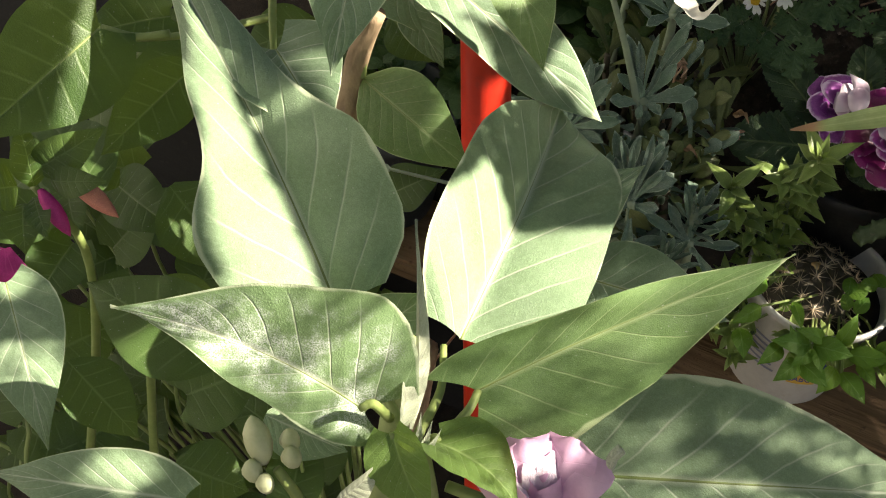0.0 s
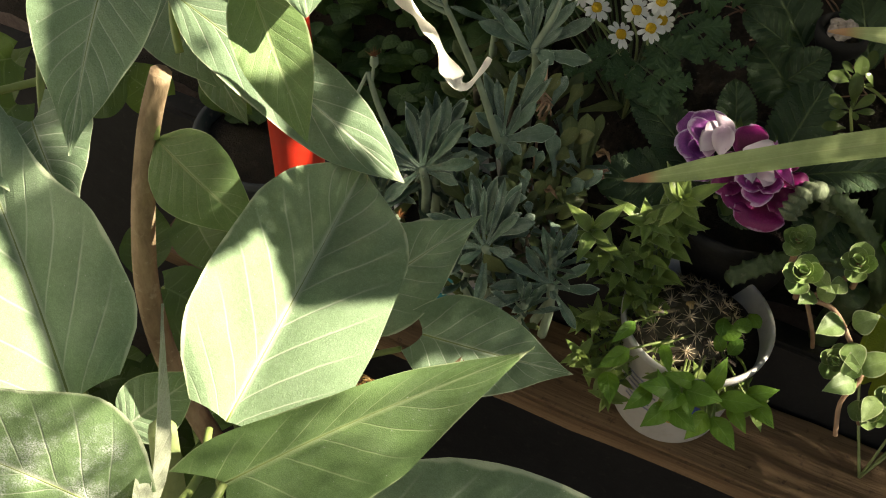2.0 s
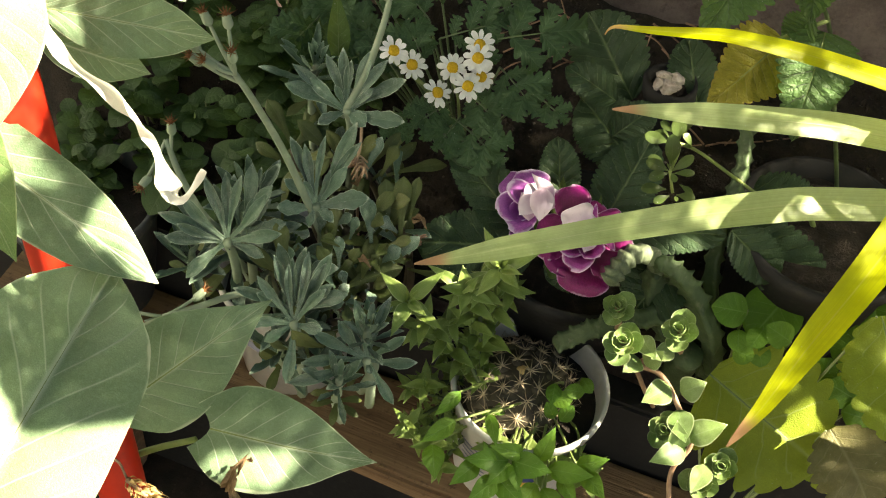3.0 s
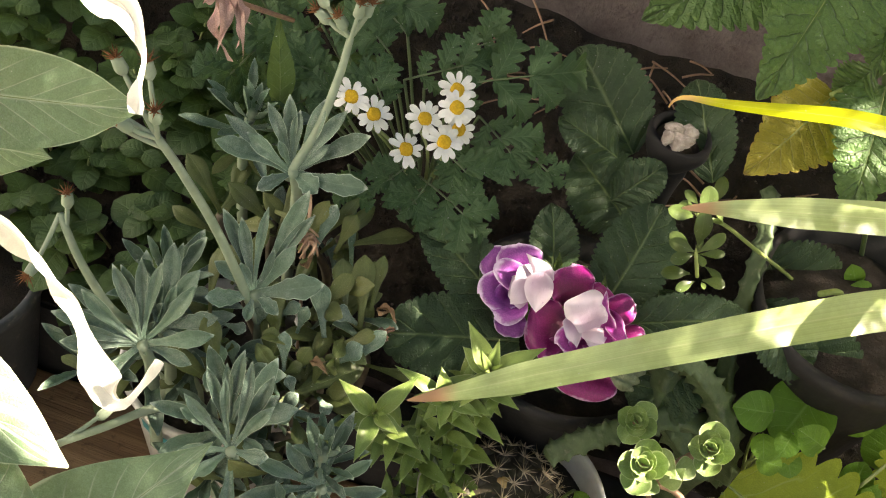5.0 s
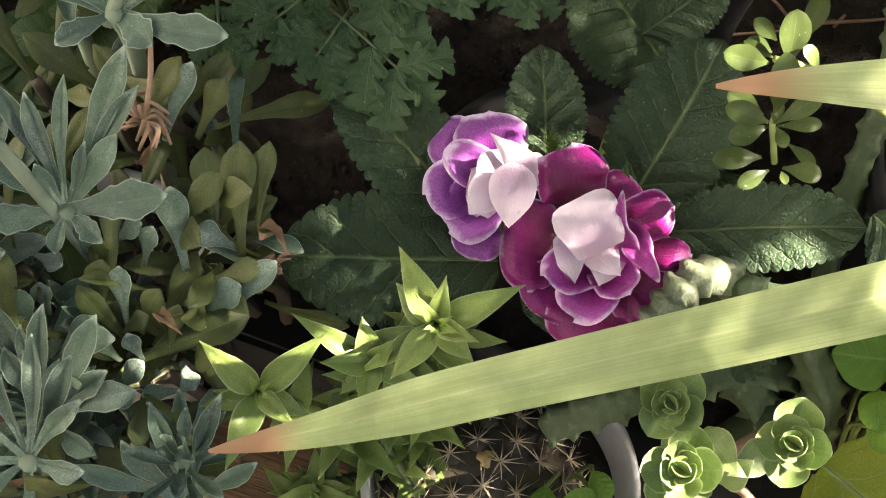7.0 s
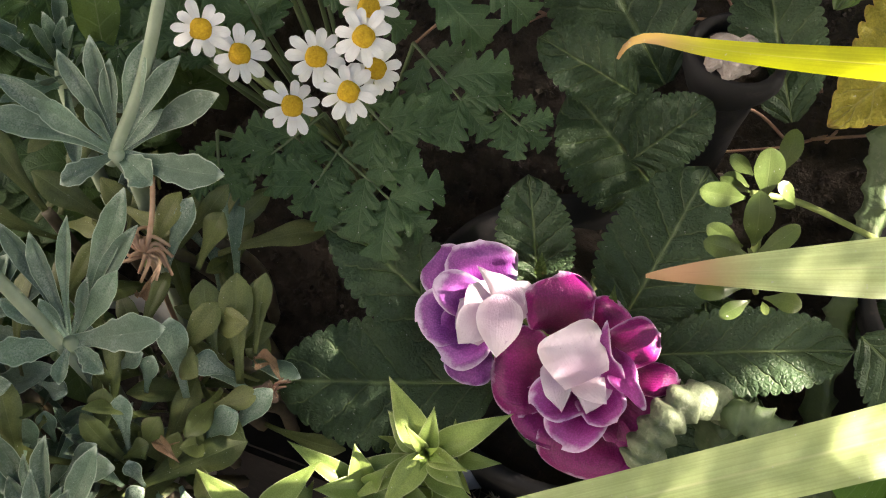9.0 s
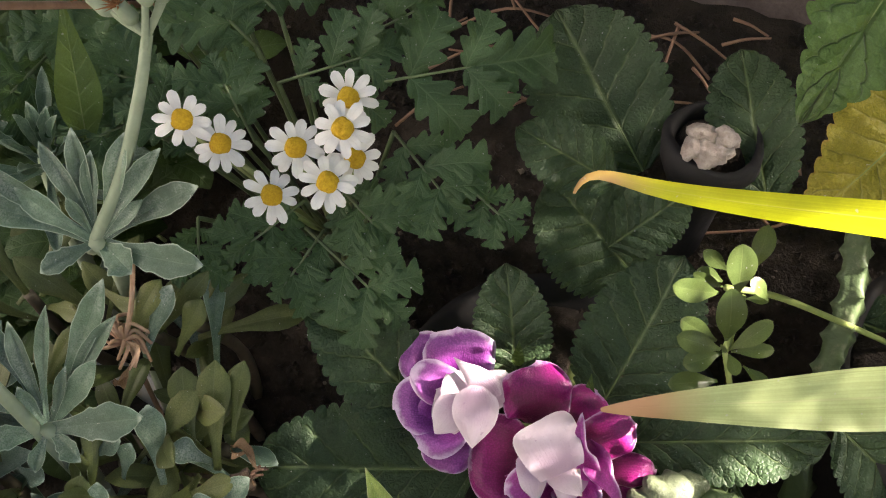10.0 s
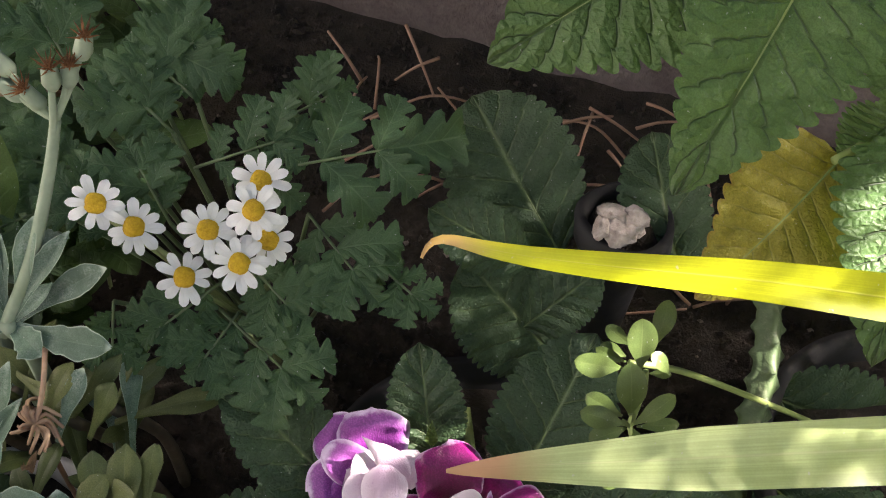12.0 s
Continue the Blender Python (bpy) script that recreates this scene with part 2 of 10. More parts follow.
def petal_mat(name, deep, body, blush, rim, rim_at, rough=0.42, through_light=0.2, spots=None, gloss=0.35):
    """A velvety petal: dark throat, streaked blade and a narrow frilled margin of another colour."""
    k = Nodes(name)
    uv = k.add("SeparateXYZ", Vector=k.add("TexCoord").outputs["UV"])
    across = k.math("MULTIPLY", k.math("ABSOLUTE", k.math("SUBTRACT", uv.outputs[0], 0.5)), 2.0)
    along = uv.outputs[1]
    mp = k.add("Mapping", Vector=k.add("TexCoord").outputs["UV"], Scale=(26.0, 2.0, 1.0))
    streak = k.ramp(k.noise(1.0, 4.0, 0.65, mp.outputs[0]), 0.3, 0.7)
    wob = k.math("MULTIPLY_ADD", k.noise(260.0, 4.0, 0.6), 0.22, -0.11)
    col = k.mix(k.ramp(k.math("ADD", along, wob), 0.15, 0.75), rgb(deep), rgb(body))
    col = k.mix(k.math("MULTIPLY", k.ramp(k.math("MAXIMUM", across, along), rim_at - 0.45, 1.0), 0.75), col, rgb(blush))
    col = k.mix(k.math("MULTIPLY", streak, k.math("MULTIPLY", k.ramp(along, 0.35, 0.95), 0.6)), col, rgb(blush))
    grain = 0.0 if spots else 0.28
    cells = k.add("TexVoronoi", Scale=1500.0, Vector=k.add("TexCoord").outputs["Object"])
    col = k.mix(k.math("MULTIPLY", k.ramp(cells.outputs["Distance"], 0.25, 0.65), grain), col, rgb([v * 0.5 for v in deep]))
    edge = k.math("MAXIMUM", k.ramp(k.math("ADD", across, wob), rim_at, min(rim_at + 0.16, 1.0)), k.ramp(k.math("ADD", along, k.math("MULTIPLY", wob, 0.6)), 0.5 + rim_at / 2, min(0.58 + rim_at / 2, 1.0)))
    edge = k.math("MULTIPLY", edge, k.ramp(along, 0.25, 0.5))
    col = k.mix(edge, col, rgb(rim))
    if spots:
        col = k.mix(k.math("MULTIPLY", k.ramp(k.noise(420.0, 2.0, 0.5), 0.70, 0.76), 0.6), col, rgb(spots))
    h = k.math("ADD", k.math("MULTIPLY", streak, 0.35), k.math("MULTIPLY_ADD", k.noise(700.0, 3.0, 0.6), 0.5, k.math("MULTIPLY", cells.outputs["Distance"], -0.3)))
    bmp = k.add("Bump", Strength=0.55, Distance=0.0006, Height=h)
    p = k.add("BsdfPrincipled", Base_Color=col, Roughness=rough, Normal=bmp.outputs[0])
    p.inputs["Specular IOR Level"].default_value = gloss
    tr = k.add("BsdfTranslucent", Color=col, Normal=bmp.outputs[0])
    mx = k.add("MixShader", Fac=through_light)
    k.t.links.new(p.outputs[0], mx.inputs[1])
    k.t.links.new(tr.outputs[0], mx.inputs[2])
    k.t.links.new(mx.outputs[0], k.out.inputs[0])
    return k.mat


M_PURPLE = petal_mat("violet_petal", (0.10, 0.006, 0.12), (0.27, 0.035, 0.30), (0.42, 0.13, 0.46), (0.74, 0.60, 0.80), 0.86)
M_MAROON = petal_mat("maroon_petal", (0.085, 0.002, 0.035), (0.22, 0.006, 0.10), (0.34, 0.015, 0.20), (0.55, 0.34, 0.54), 0.93, 0.32, 0.25, gloss=0.6)
M_MAGCUP = petal_mat("magenta_petal", (0.20, 0.006, 0.13), (0.38, 0.02, 0.28), (0.50, 0.10, 0.42), (0.72, 0.55, 0.76), 0.86, 0.36, 0.3, gloss=0.5)
M_WHITE = petal_mat("pale_petal", (0.50, 0.36, 0.48), (0.66, 0.54, 0.65), (0.72, 0.63, 0.71), (0.76, 0.68, 0.76), 0.9, 0.45, 0.2, spots=(0.42, 0.27, 0.42))
M_PINK = leaf_mat("pink_petal", (0.60, 0.36, 0.53), (0.72, 0.49, 0.65), (0.75, 0.5, 0.68), (0.85, 0.5, 0.75), 0.5, 0.3, 3.0, 0.3, 0.02, 0.3, 0.2, mid_on=0.0, grit=0.05)
M_CORAL = leaf_mat("coral_bud", (0.50, 0.17, 0.13), (0.62, 0.27, 0.2), (0.6, 0.3, 0.2), (0.8, 0.3, 0.2), 0.5, 0.1, 2.0, 0.0, 0.0, 0.2)
M_MAGENTA = leaf_mat("magenta_bud", (0.45, 0.03, 0.20), (0.60, 0.06, 0.30), (0.6, 0.1, 0.3), (0.8, 0.1, 0.4), 0.5, 0.2, 2.0, 0.0, 0.0, 0.2)
M_DAISY = leaf_mat("white_petal", (0.72, 0.73, 0.72), (0.80, 0.81, 0.80), (0.76, 0.77, 0.76), (0.8, 0.8, 0.75), 0.5, 0.15, 1.0, 0.0, 0.0, 0.2, grit=0.03)
M_DRY = leaf_mat("bleached_leaf", (0.62, 0.58, 0.48), (0.80, 0.78, 0.70), (0.8, 0.78, 0.7), (0.85, 0.8, 0.65), 0.6, 0.25, 1.0, 0.0, 0.0, 0.4, grit=0.1)
M_DEAD = leaf_mat("dead_brown_leaf", (0.14, 0.08, 0.04), (0.30, 0.20, 0.12), (0.35, 0.25, 0.15), (0.4, 0.25, 0.1), 0.7, 0.15, 1.0, 0.0, 0.0, 0.6)
M_DRYPINK = leaf_mat("dried_pink_leaf", (0.30, 0.18, 0.15), (0.52, 0.36, 0.31), (0.5, 0.35, 0.3), (0.6, 0.4, 0.3), 0.7, 0.2, 1.0, 0.0, 0.0, 0.5)
M_BUD = plain_mat("pale_bud", (0.40, 0.44, 0.24), (0.58, 0.60, 0.40), 0.55, 60.0)
M_DISC = plain_mat("yellow_disc", (0.58, 0.33, 0.012), (0.80, 0.53, 0.03), 0.7, 900.0, 2500.0, 1.0, 0.0012)
M_STEM = plain_mat("green_stem", (0.20, 0.26, 0.10), (0.30, 0.36, 0.16), 0.6, 60.0)
M_PETIOLE = plain_mat("leaf_stalk", (0.15, 0.21, 0.06), (0.24, 0.30, 0.10), 0.5, 80.0)
M_PINKSTEM = plain_mat("rosy_stem", (0.28, 0.16, 0.10), (0.42, 0.28, 0.18), 0.55, 90.0)
M_SENSTEM = plain_mat("grey_stem", (0.22, 0.29, 0.20), (0.32, 0.39, 0.28), 0.6, 80.0)
M_DARKSTEM = plain_mat("dark_stem", (0.06, 0.05, 0.035), (0.14, 0.12, 0.08), 0.7, 80.0)
M_DARKGREEN = plain_mat("dark_green_stalk", (0.05, 0.08, 0.03), (0.09, 0.13, 0.05), 0.6, 80.0)
M_BARK = plain_mat("brown_bark", (0.15, 0.10, 0.055), (0.35, 0.26, 0.16), 0.75, 60.0, 300.0, 0.7, 0.003, stretch=(1, 1, 0.3), wear=(0.4, 0.33, 0.22))
M_TWIG = plain_mat("dead_twig", (0.07, 0.045, 0.032), (0.20, 0.14, 0.10), 0.8, 260.0, 900.0, 1.0, 0.002)
M_STAPEL = plain_mat("toothed_stem", (0.036, 0.066, 0.026), (0.080, 0.120, 0.052), 0.55, 70.0, 400.0, 0.5, wear=(0.13, 0.14, 0.09))
M_CACTUS = plain_mat("cactus_skin", (0.036, 0.030, 0.020), (0.085, 0.070, 0.045), 0.6, 90.0, 500.0, 0.5)
M_SPINE = plain_mat("spine", (0.44, 0.35, 0.23), (0.68, 0.57, 0.42), 0.6, 200.0)
M_STRAW = plain_mat("straw", (0.20, 0.11, 0.075), (0.36, 0.22, 0.15), 0.7, 90.0)
M_ROOT = plain_mat("dry_root", (0.34, 0.20, 0.13), (0.52, 0.36, 0.25), 0.75, 120.0)
M_BROWN = plain_mat("brown_head", (0.16, 0.06, 0.02), (0.34, 0.15, 0.05), 0.8, 500.0, 1800.0, 1.0, 0.001)
M_SEED = plain_mat("seed_head", (0.44, 0.27, 0.09), (0.70, 0.50, 0.24), 0.7, 300.0)
M_SOIL = plain_mat("soil", (0.010, 0.007, 0.005), (0.032, 0.023, 0.016), 0.9, 60.0, 600.0, 1.0, 0.004, wear=(0.055, 0.038, 0.028))
M_WOOD = plain_mat("weathered_board", (0.105, 0.060, 0.030), (0.28, 0.18, 0.098), 0.75, 60.0, 260.0, 1.0, 0.003, stretch=(0.06, 1.3, 1.3), wear=(0.055, 0.03, 0.018))
M_RED = plain_mat("red_paint", (0.50, 0.022, 0.010), (0.60, 0.035, 0.016), 0.4, 30.0, 200.0, 0.1, wear=(0.36, 0.03, 0.02))
M_WHITEPLASTIC = plain_mat("white_plastic", (0.50, 0.50, 0.49), (0.68, 0.68, 0.66), 0.4, 25.0, 200.0, 0.1, 0.001, wear=(0.48, 0.44, 0.38))
M_BLACKPLASTIC = plain_mat("black_plastic", (0.007, 0.007, 0.008), (0.016, 0.016, 0.017), 0.75, 40.0, 300.0, 0.2, wear=(0.035, 0.03, 0.026))
M_GREYPLASTIC = plain_mat("grey_plastic", (0.035, 0.042, 0.047), (0.07, 0.08, 0.088), 0.5, 30.0, 300.0, 0.2, wear=(0.2, 0.18, 0.15))
M_BLUE = plain_mat("blue_print", (0.02, 0.04, 0.20), (0.04, 0.07, 0.28), 0.4, 60.0)
M_YELLOW = plain_mat("yellow_print", (0.55, 0.34, 0.04), (0.65, 0.42, 0.06), 0.4, 60.0)
M_TEAL = plain_mat("teal_print", (0.02, 0.20, 0.24), (0.04, 0.28, 0.32), 0.4, 60.0)
M_GREYPRINT = plain_mat("grey_print", (0.20, 0.22, 0.30), (0.28, 0.30, 0.38), 0.5, 60.0)
M_WALL = plain_mat("cement_render", (0.10, 0.075, 0.072), (0.22, 0.175, 0.168), 0.9, 34.0, 320.0, 1.0, 0.005, wear=(0.07, 0.05, 0.045))
M_PLASTER = plain_mat("grey_plaster", (0.26, 0.26, 0.25), (0.38, 0.38, 0.37), 0.9, 12.0, 200.0, 0.6, 0.003, wear=(0.2, 0.2, 0.19))
M_STONE = plain_mat("pale_stone", (0.20, 0.16, 0.14), (0.62, 0.56, 0.52), 0.85, 60.0, 400.0, 0.9, 0.003, wear=(0.10, 0.07, 0.05))
M_PEBBLE = plain_mat("grey_gravel", (0.06, 0.05, 0.04), (0.16, 0.13, 0.11), 0.85, 60.0, 400.0, 0.6)
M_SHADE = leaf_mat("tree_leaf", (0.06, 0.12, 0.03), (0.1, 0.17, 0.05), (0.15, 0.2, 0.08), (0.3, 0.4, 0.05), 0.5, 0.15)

# ---- building blocks ----
HEART = ((0, .34), (.05, .70), (.13, .94), (.23, 1), (.36, .95), (.5, .80), (.64, .58), (.77, .34), (.88, .15), (.95, .055), (1, 0))
SLIM = ((0, .45), (.05, .82), (.12, 1), (.21, 1), (.30, .86), (.40, .64), (.57, .48), (.73, .31), (.86, .18), (.95, .07), (1, 0))
FULL = ((0, .42), (.06, .76), (.15, .96), (.3, 1), (.6, .94), (.75, .74), (.88, .42), (.96, .16), (1, 0))
LONG = ((0, .12), (.1, .62), (.2, .88), (.4, 1), (.6, 1), (.75, .86), (.87, .52), (.95, .20), (1, 0))
TAPER = ((0, .45), (.05, .78), (.12, .97), (.2, 1), (.33, .88), (.48, .68), (.62, .50), (.76, .34), (.88, .19), (.95, .08), (1, 0))
CORD = ((0, .80), (.04, 1.0), (.1, 1.05), (.2, 1.0), (.35, .92), (.5, .80), (.65, .56), (.78, .32), (.9, .13), (.96, .05), (1, 0))
SQUARE = ((0, .70), (.25, .85), (.6, 1), (.85, .98), (.96, .85), (1, .55))
BROAD = ((0, .20), (.05, .52), (.15, .85), (.28, .99), (.42, 1), (.58, .88), (.72, .66), (.85, .38), (.94, .16), (1, 0))
OVATE = ((0, .10), (.06, .42), (.16, .78), (.3, .98), (.4, 1), (.55, .90), (.7, .66), (.83, .38), (.93, .15), (1, 0))
BALM = ((0, .30), (.05, .62), (.13, .88), (.24, 1), (.36, .97), (.5, .84), (.64, .66), (.78, .45), (.9, .24), (.96, .12), (1, .02))
OVAL = ((0, .14), (.06, .42), (.18, .76), (.35, .97), (.5, 1), (.65, .96), (.8, .78), (.91, .50), (.97, .26), (1, 0))
LANCE = ((0, .2), (.1, .6), (.25, .95), (.35, 1), (.5, .85), (.7, .5), (.85, .24), (1, 0))
PADDLE = ((0, .22), (.25, .28), (.5, .52), (.7, .95), (.8, 1), (.9, .82), (.97, .42), (1, 0))
PETAL = ((0, .30), (.2, .58), (.4, .84), (.6, 1), (.80, .97), (.92, .78), (.98, .50), (1, .22))
ROUND = ((0, .22), (.06, .56), (.18, .85), (.35, .99), (.5, 1), (.68, .92), (.84, .68), (.94, .40), (1, 0))
SPEAR = ((0, .45), (.15, .9), (.3, 1), (.5, .84), (.7, .52), (.87, .22), (1, 0))
RPETAL = ((0, .34), (.2, .66), (.4, .90), (.58, 1), (.72, .99), (.82, .91), (.90, .76), (.95, .58), (.985, .34), (1, 0))
POINTED = ((0, .5), (.2, .8), (.4, .97), (.55, 1), (.7, .93), (.82, .74), (.91, .48), (.97, .22), (1, 0))
SPOON = ((0, .12), (.15, .24), (.32, .58), (.5, .92), (.66, 1), (.8, .90), (.9, .68), (.96, .44), (1, 0))
ORIGIN = {}


def thing(name, at, label, category, group="", kind=""):
    ob = new(name)
    ob.empty_display_size = 0.02
    ob.location = at
    ORIGIN[ob] = Vector(at)
    return tagged(ob, label, category, group, kind)


def part(name, verts, faces, mat, parent=None, label="", uvs=None, smooth=True):
    """One mesh in world coordinates, linked under a thing or a part."""
    o = ORIGIN[parent] if parent else Vector((0, 0, 0))
    me = bpy.data.meshes.new(name)
    me.from_pydata([tuple(v[i] - o[i] for i in range(3)) for v in verts], [], faces)
    me.materials.append(mat)
    if smooth:
        me.polygons.foreach_set("use_smooth", [True] * len(me.polygons))
    if uvs is not None:
        layer = me.uv_layers.new(name="UVMap")
        loops = np.empty(len(me.loops), dtype=np.int32)
        me.loops.foreach_get("vertex_index", loops)
        layer.data.foreach_set("uv", np.asarray(uvs, dtype=np.float32)[loops].ravel())
    me.validate()
    ob = new(name, me)
    if parent:
        ob.parent = parent
        ORIGIN[ob] = o
    if label:
        ob["label"] = label
    return ob


def frame_of(base, tip, normal):
    b, t = np.array(base, float), np.array(tip, float)
    x = t - b
    length = np.linalg.norm(x)
    x /= length
    n = np.array(normal, float)
    n = n - x * (n @ x)
    n /= np.linalg.norm(n)
    return b, length, x, np.cross(n, x), n


def leaf_grid(base, tip, normal, width, prof, fold=0.1, arch=0.08, wave=0.0, side=(1, 1), teeth=0, tooth=0.0, rows=16, cols=3, lobe=0.0, seed=0.0, thick=0.0, bend=0.0, cup=0.0, roll=0.0, ease=0.0, sweep=0.0, lip=0.0, frill=0.0):
    b, length, x, y, n = frame_of(base, tip, normal)
    if teeth:
        rows = teeth * 6
    s = np.linspace(0, 1, rows + 1)
    if ease:
        s = np.sin(s * math.pi / 2) ** ease
    keys = np.array(prof)
    h = np.interp(s, keys[:, 0], keys[:, 1])
    h = np.convolve(np.pad(h, 1, mode="edge"), [0.2, 0.6, 0.2], "valid") if not teeth else h
    h[-1] = max(h[-1] * 0.5, 0.004)
    if teeth:
        h = h * (1 + tooth * (2.0 * np.abs(np.sin(np.pi * s * teeth)) ** 0.55 - 1.3) * np.clip(s * 12, 0, 1) * np.clip((1.02 - s) * 12, 0, 1))
    u = np.linspace(-1, 1, 2 * cols + 1)
    S, U = np.meshgrid(s, u, indexing="ij")
    Hh = h[:, None] * width / 2 * np.where(U < 0, side[0], side[1]) * (1 + frill * np.sin(S * 17 + seed + np.where(U < 0, 0.8, 2.0)))
    back = lobe * width * np.abs(U) ** 1.6 * np.clip(1 - S / 0.30, 0, 1) ** 1.5
    lean = tooth * width * 0.06 * np.abs(U) ** 4 * np.sin(2 * np.pi * S * teeth) if teeth else 0.0
    X = S * length - back + lean * (1 - S) + sweep * np.abs(U) * Hh
    Y = U * Hh + bend * length * 4 * S * (1 - S)
    ph = seed * 2.4
    Z = arch * length * 4 * S * (1 - S) + fold * np.abs(U * Hh) * 2.0 - fold * width * 0.25 * (U * U)
    Z += wave * width * np.sin(S * 11 + ph + np.where(U < 0, 1.7, 0)) * U * U
    Z += cup * width * U * U * np.sin(np.pi * np.clip(S, 0, 1)) - roll * length * np.clip(S - 0.62, 0, 1) ** 2 * (1 - 0.3 * U * U)
    if lip:
        Z -= lip * width * (np.clip(np.maximum(np.abs(U) * np.clip(S * 2, 0, 1), (S - 0.3) / 0.7) - 0.70, 0, 1) / 0.30) ** 2
    Z += 0.012 * width * np.sin(S * 23 + ph) * np.abs(U) + 0.012 * length * np.sin(S * 5 + ph)
    P = b + X[..., None] * x + Y[..., None] * y + Z[..., None] * n
    uv = np.stack([U * 0.5 + 0.5, S], -1)
    R, C = P.shape[:2]
    idx = np.arange(R * C).reshape(R, C)
    q = np.stack([idx[:-1, :-1], idx[:-1, 1:], idx[1:, 1:], idx[1:, :-1]], -1).reshape(-1, 4)
    V, F, UV = P.reshape(-1, 3), q.tolist(), uv.reshape(-1, 2)
    if thick:
        D = thick * np.minimum(Hh, h[:, None] * width / 2) * np.sqrt(np.clip(1 - U * U, 0, 1))
        V = np.concatenate([(P + (D * 0.5)[..., None] * n).reshape(-1, 3), (P - D[..., None] * n).reshape(-1, 3)])
        low = q[:, ::-1] + R * C
        F = F + low.tolist()
        UV = np.concatenate([UV, UV])
        e = idx[0]
        F += [[int(e[i]), int(e[i] + R * C), int(e[i + 1] + R * C), int(e[i + 1])] for i in range(C - 1)]
    return V, F, UV, (P, idx)


COUNT = [0]


def leaf(parent, mat, base, tip, normal, width, prof, name="leaf", rib=False, label="", **k):
    COUNT[0] += 1
    if prof in (HEART, TAPER):
        k.setdefault("lobe", 0.16)
    k.setdefault("cols", 4 if width > 0.02 else 2)
    k.setdefault("rows", 18 if width > 0.02 else 10)
    V, F, UV, (P, _) = leaf_grid(base, tip, normal, width, prof, seed=COUNT[0], **k)
    ob = part(name, V, F, mat, parent, label, UV)
    if rib:
        mid = P[:, P.shape[1] // 2]
        n = np.array(normal, float)
        pts = mid[: int(len(mid) * 0.93)] - n * width * 0.004
        tube(ob, "midrib", M_PETIOLE if mat is not M_GLOX else M_GREEN_RIB, pts, width * 0.011, width * 0.003, sides=5)
    return ob


def tube(parent, name, mat, pts, r0, r1, sides=8, label="", shape=None, cap=True):
    """A tapering round stem through points, smoothed between them."""
    p = np.array([tuple(v) for v in pts], float)
    if len(p) > 2 and len(p) < 14:
        t = np.linspace(0, len(p) - 1, (len(p) - 1) * 5 + 1)
        ext = np.vstack([2 * p[0] - p[1], p, 2 * p[-1] - p[-2]])
        out = []
        for v in t:
            i = min(int(v), len(p) - 2)
            f = v - i
            a, b, c, d = ext[i], ext[i + 1], ext[i + 2], ext[i + 3]
            out.append(0.5 * (2 * b + (c - a) * f + (2 * a - 5 * b + 4 * c - d) * f * f + (3 * b - a - 3 * c + d) * f ** 3))
        p = np.array(out)
    d = np.gradient(p, axis=0)
    d /= np.linalg.norm(d, axis=1)[:, None] + 1e-9
    up = np.array((0.13, 0.21, 0.97)) if abs(d[0][2]) < 0.9 else np.array((1.0, 0.1, 0.0))
    V, F = [], []
    r = np.linspace(r0, r1, len(p))
    for i, (q, dd) in enumerate(zip(p, d)):
        a = np.cross(dd, up)
        a /= np.linalg.norm(a)
        up = np.cross(a, dd)
        for j in range(sides):
            w = 2 * math.pi * j / sides
            rr = r[i] * (shape(i, j, sides) if shape else 1.0)
            V.append(q + rr * (math.cos(w) * a + math.sin(w) * up))
    for i in range(len(p) - 1):
        for j in range(sides):
            k = (j + 1) % sides
            F.append([i * sides + j, i * sides + k, (i + 1) * sides + k, (i + 1) * sides + j])
    if cap:
        F.append(list(range(sides))[::-1])
        F.append(list(range((len(p) - 1) * sides, len(p) * sides)))
    uv = [(j / sides, i / len(p)) for i in range(len(p)) for j in range(sides)]
    return part(name, V, F, mat, parent, label, uv)


def lathe(name, prof, at, mat, parent=None, label="", sides=48, wob=0.0):
    V, F = [], []
    for i, (r, z) in enumerate(prof):
        for j in range(sides):
            w = 2 * math.pi * j / sides
            q = r * (1 + wob * math.sin(3 * w + 1.3 * i))
            V.append((at[0] + q * math.cos(w), at[1] + q * math.sin(w), at[2] + z))
    for i in range(len(prof) - 1):
        for j in range(sides):
            k = (j + 1) % sides
            F.append([i * sides + j, i * sides + k, (i + 1) * sides + k, (i + 1) * sides + j])
    F.append(list(range(sides))[::-1])
    F.append(list(range((len(prof) - 1) * sides, len(prof) * sides)))
    return part(name, V, F, mat, parent, label)


def lump(name, at, size, mat, parent=None, seed=0, label="", rough=0.25, cuts=3):
    bm = bmesh.new()
    bmesh.ops.create_icosphere(bm, subdivisions=cuts, radius=1.0)
    V = []
    for v in bm.verts:
        k = 1 + rough * noise.noise(v.co * 1.3 + Vector((seed * 7.1, seed * 3.3, 0))) + rough * 0.5 * noise.noise(v.co * 3.7 + Vector((0, seed * 5.1, 2)))
        V.append((at[0] + v.co.x * size[0] * k, at[1] + v.co.y * size[1] * k, at[2] + v.co.z * size[2] * k))
    F = [[w.index for w in f.verts] for f in bm.faces]
    bm.free()
    return part(name, V, F, mat, parent, label)


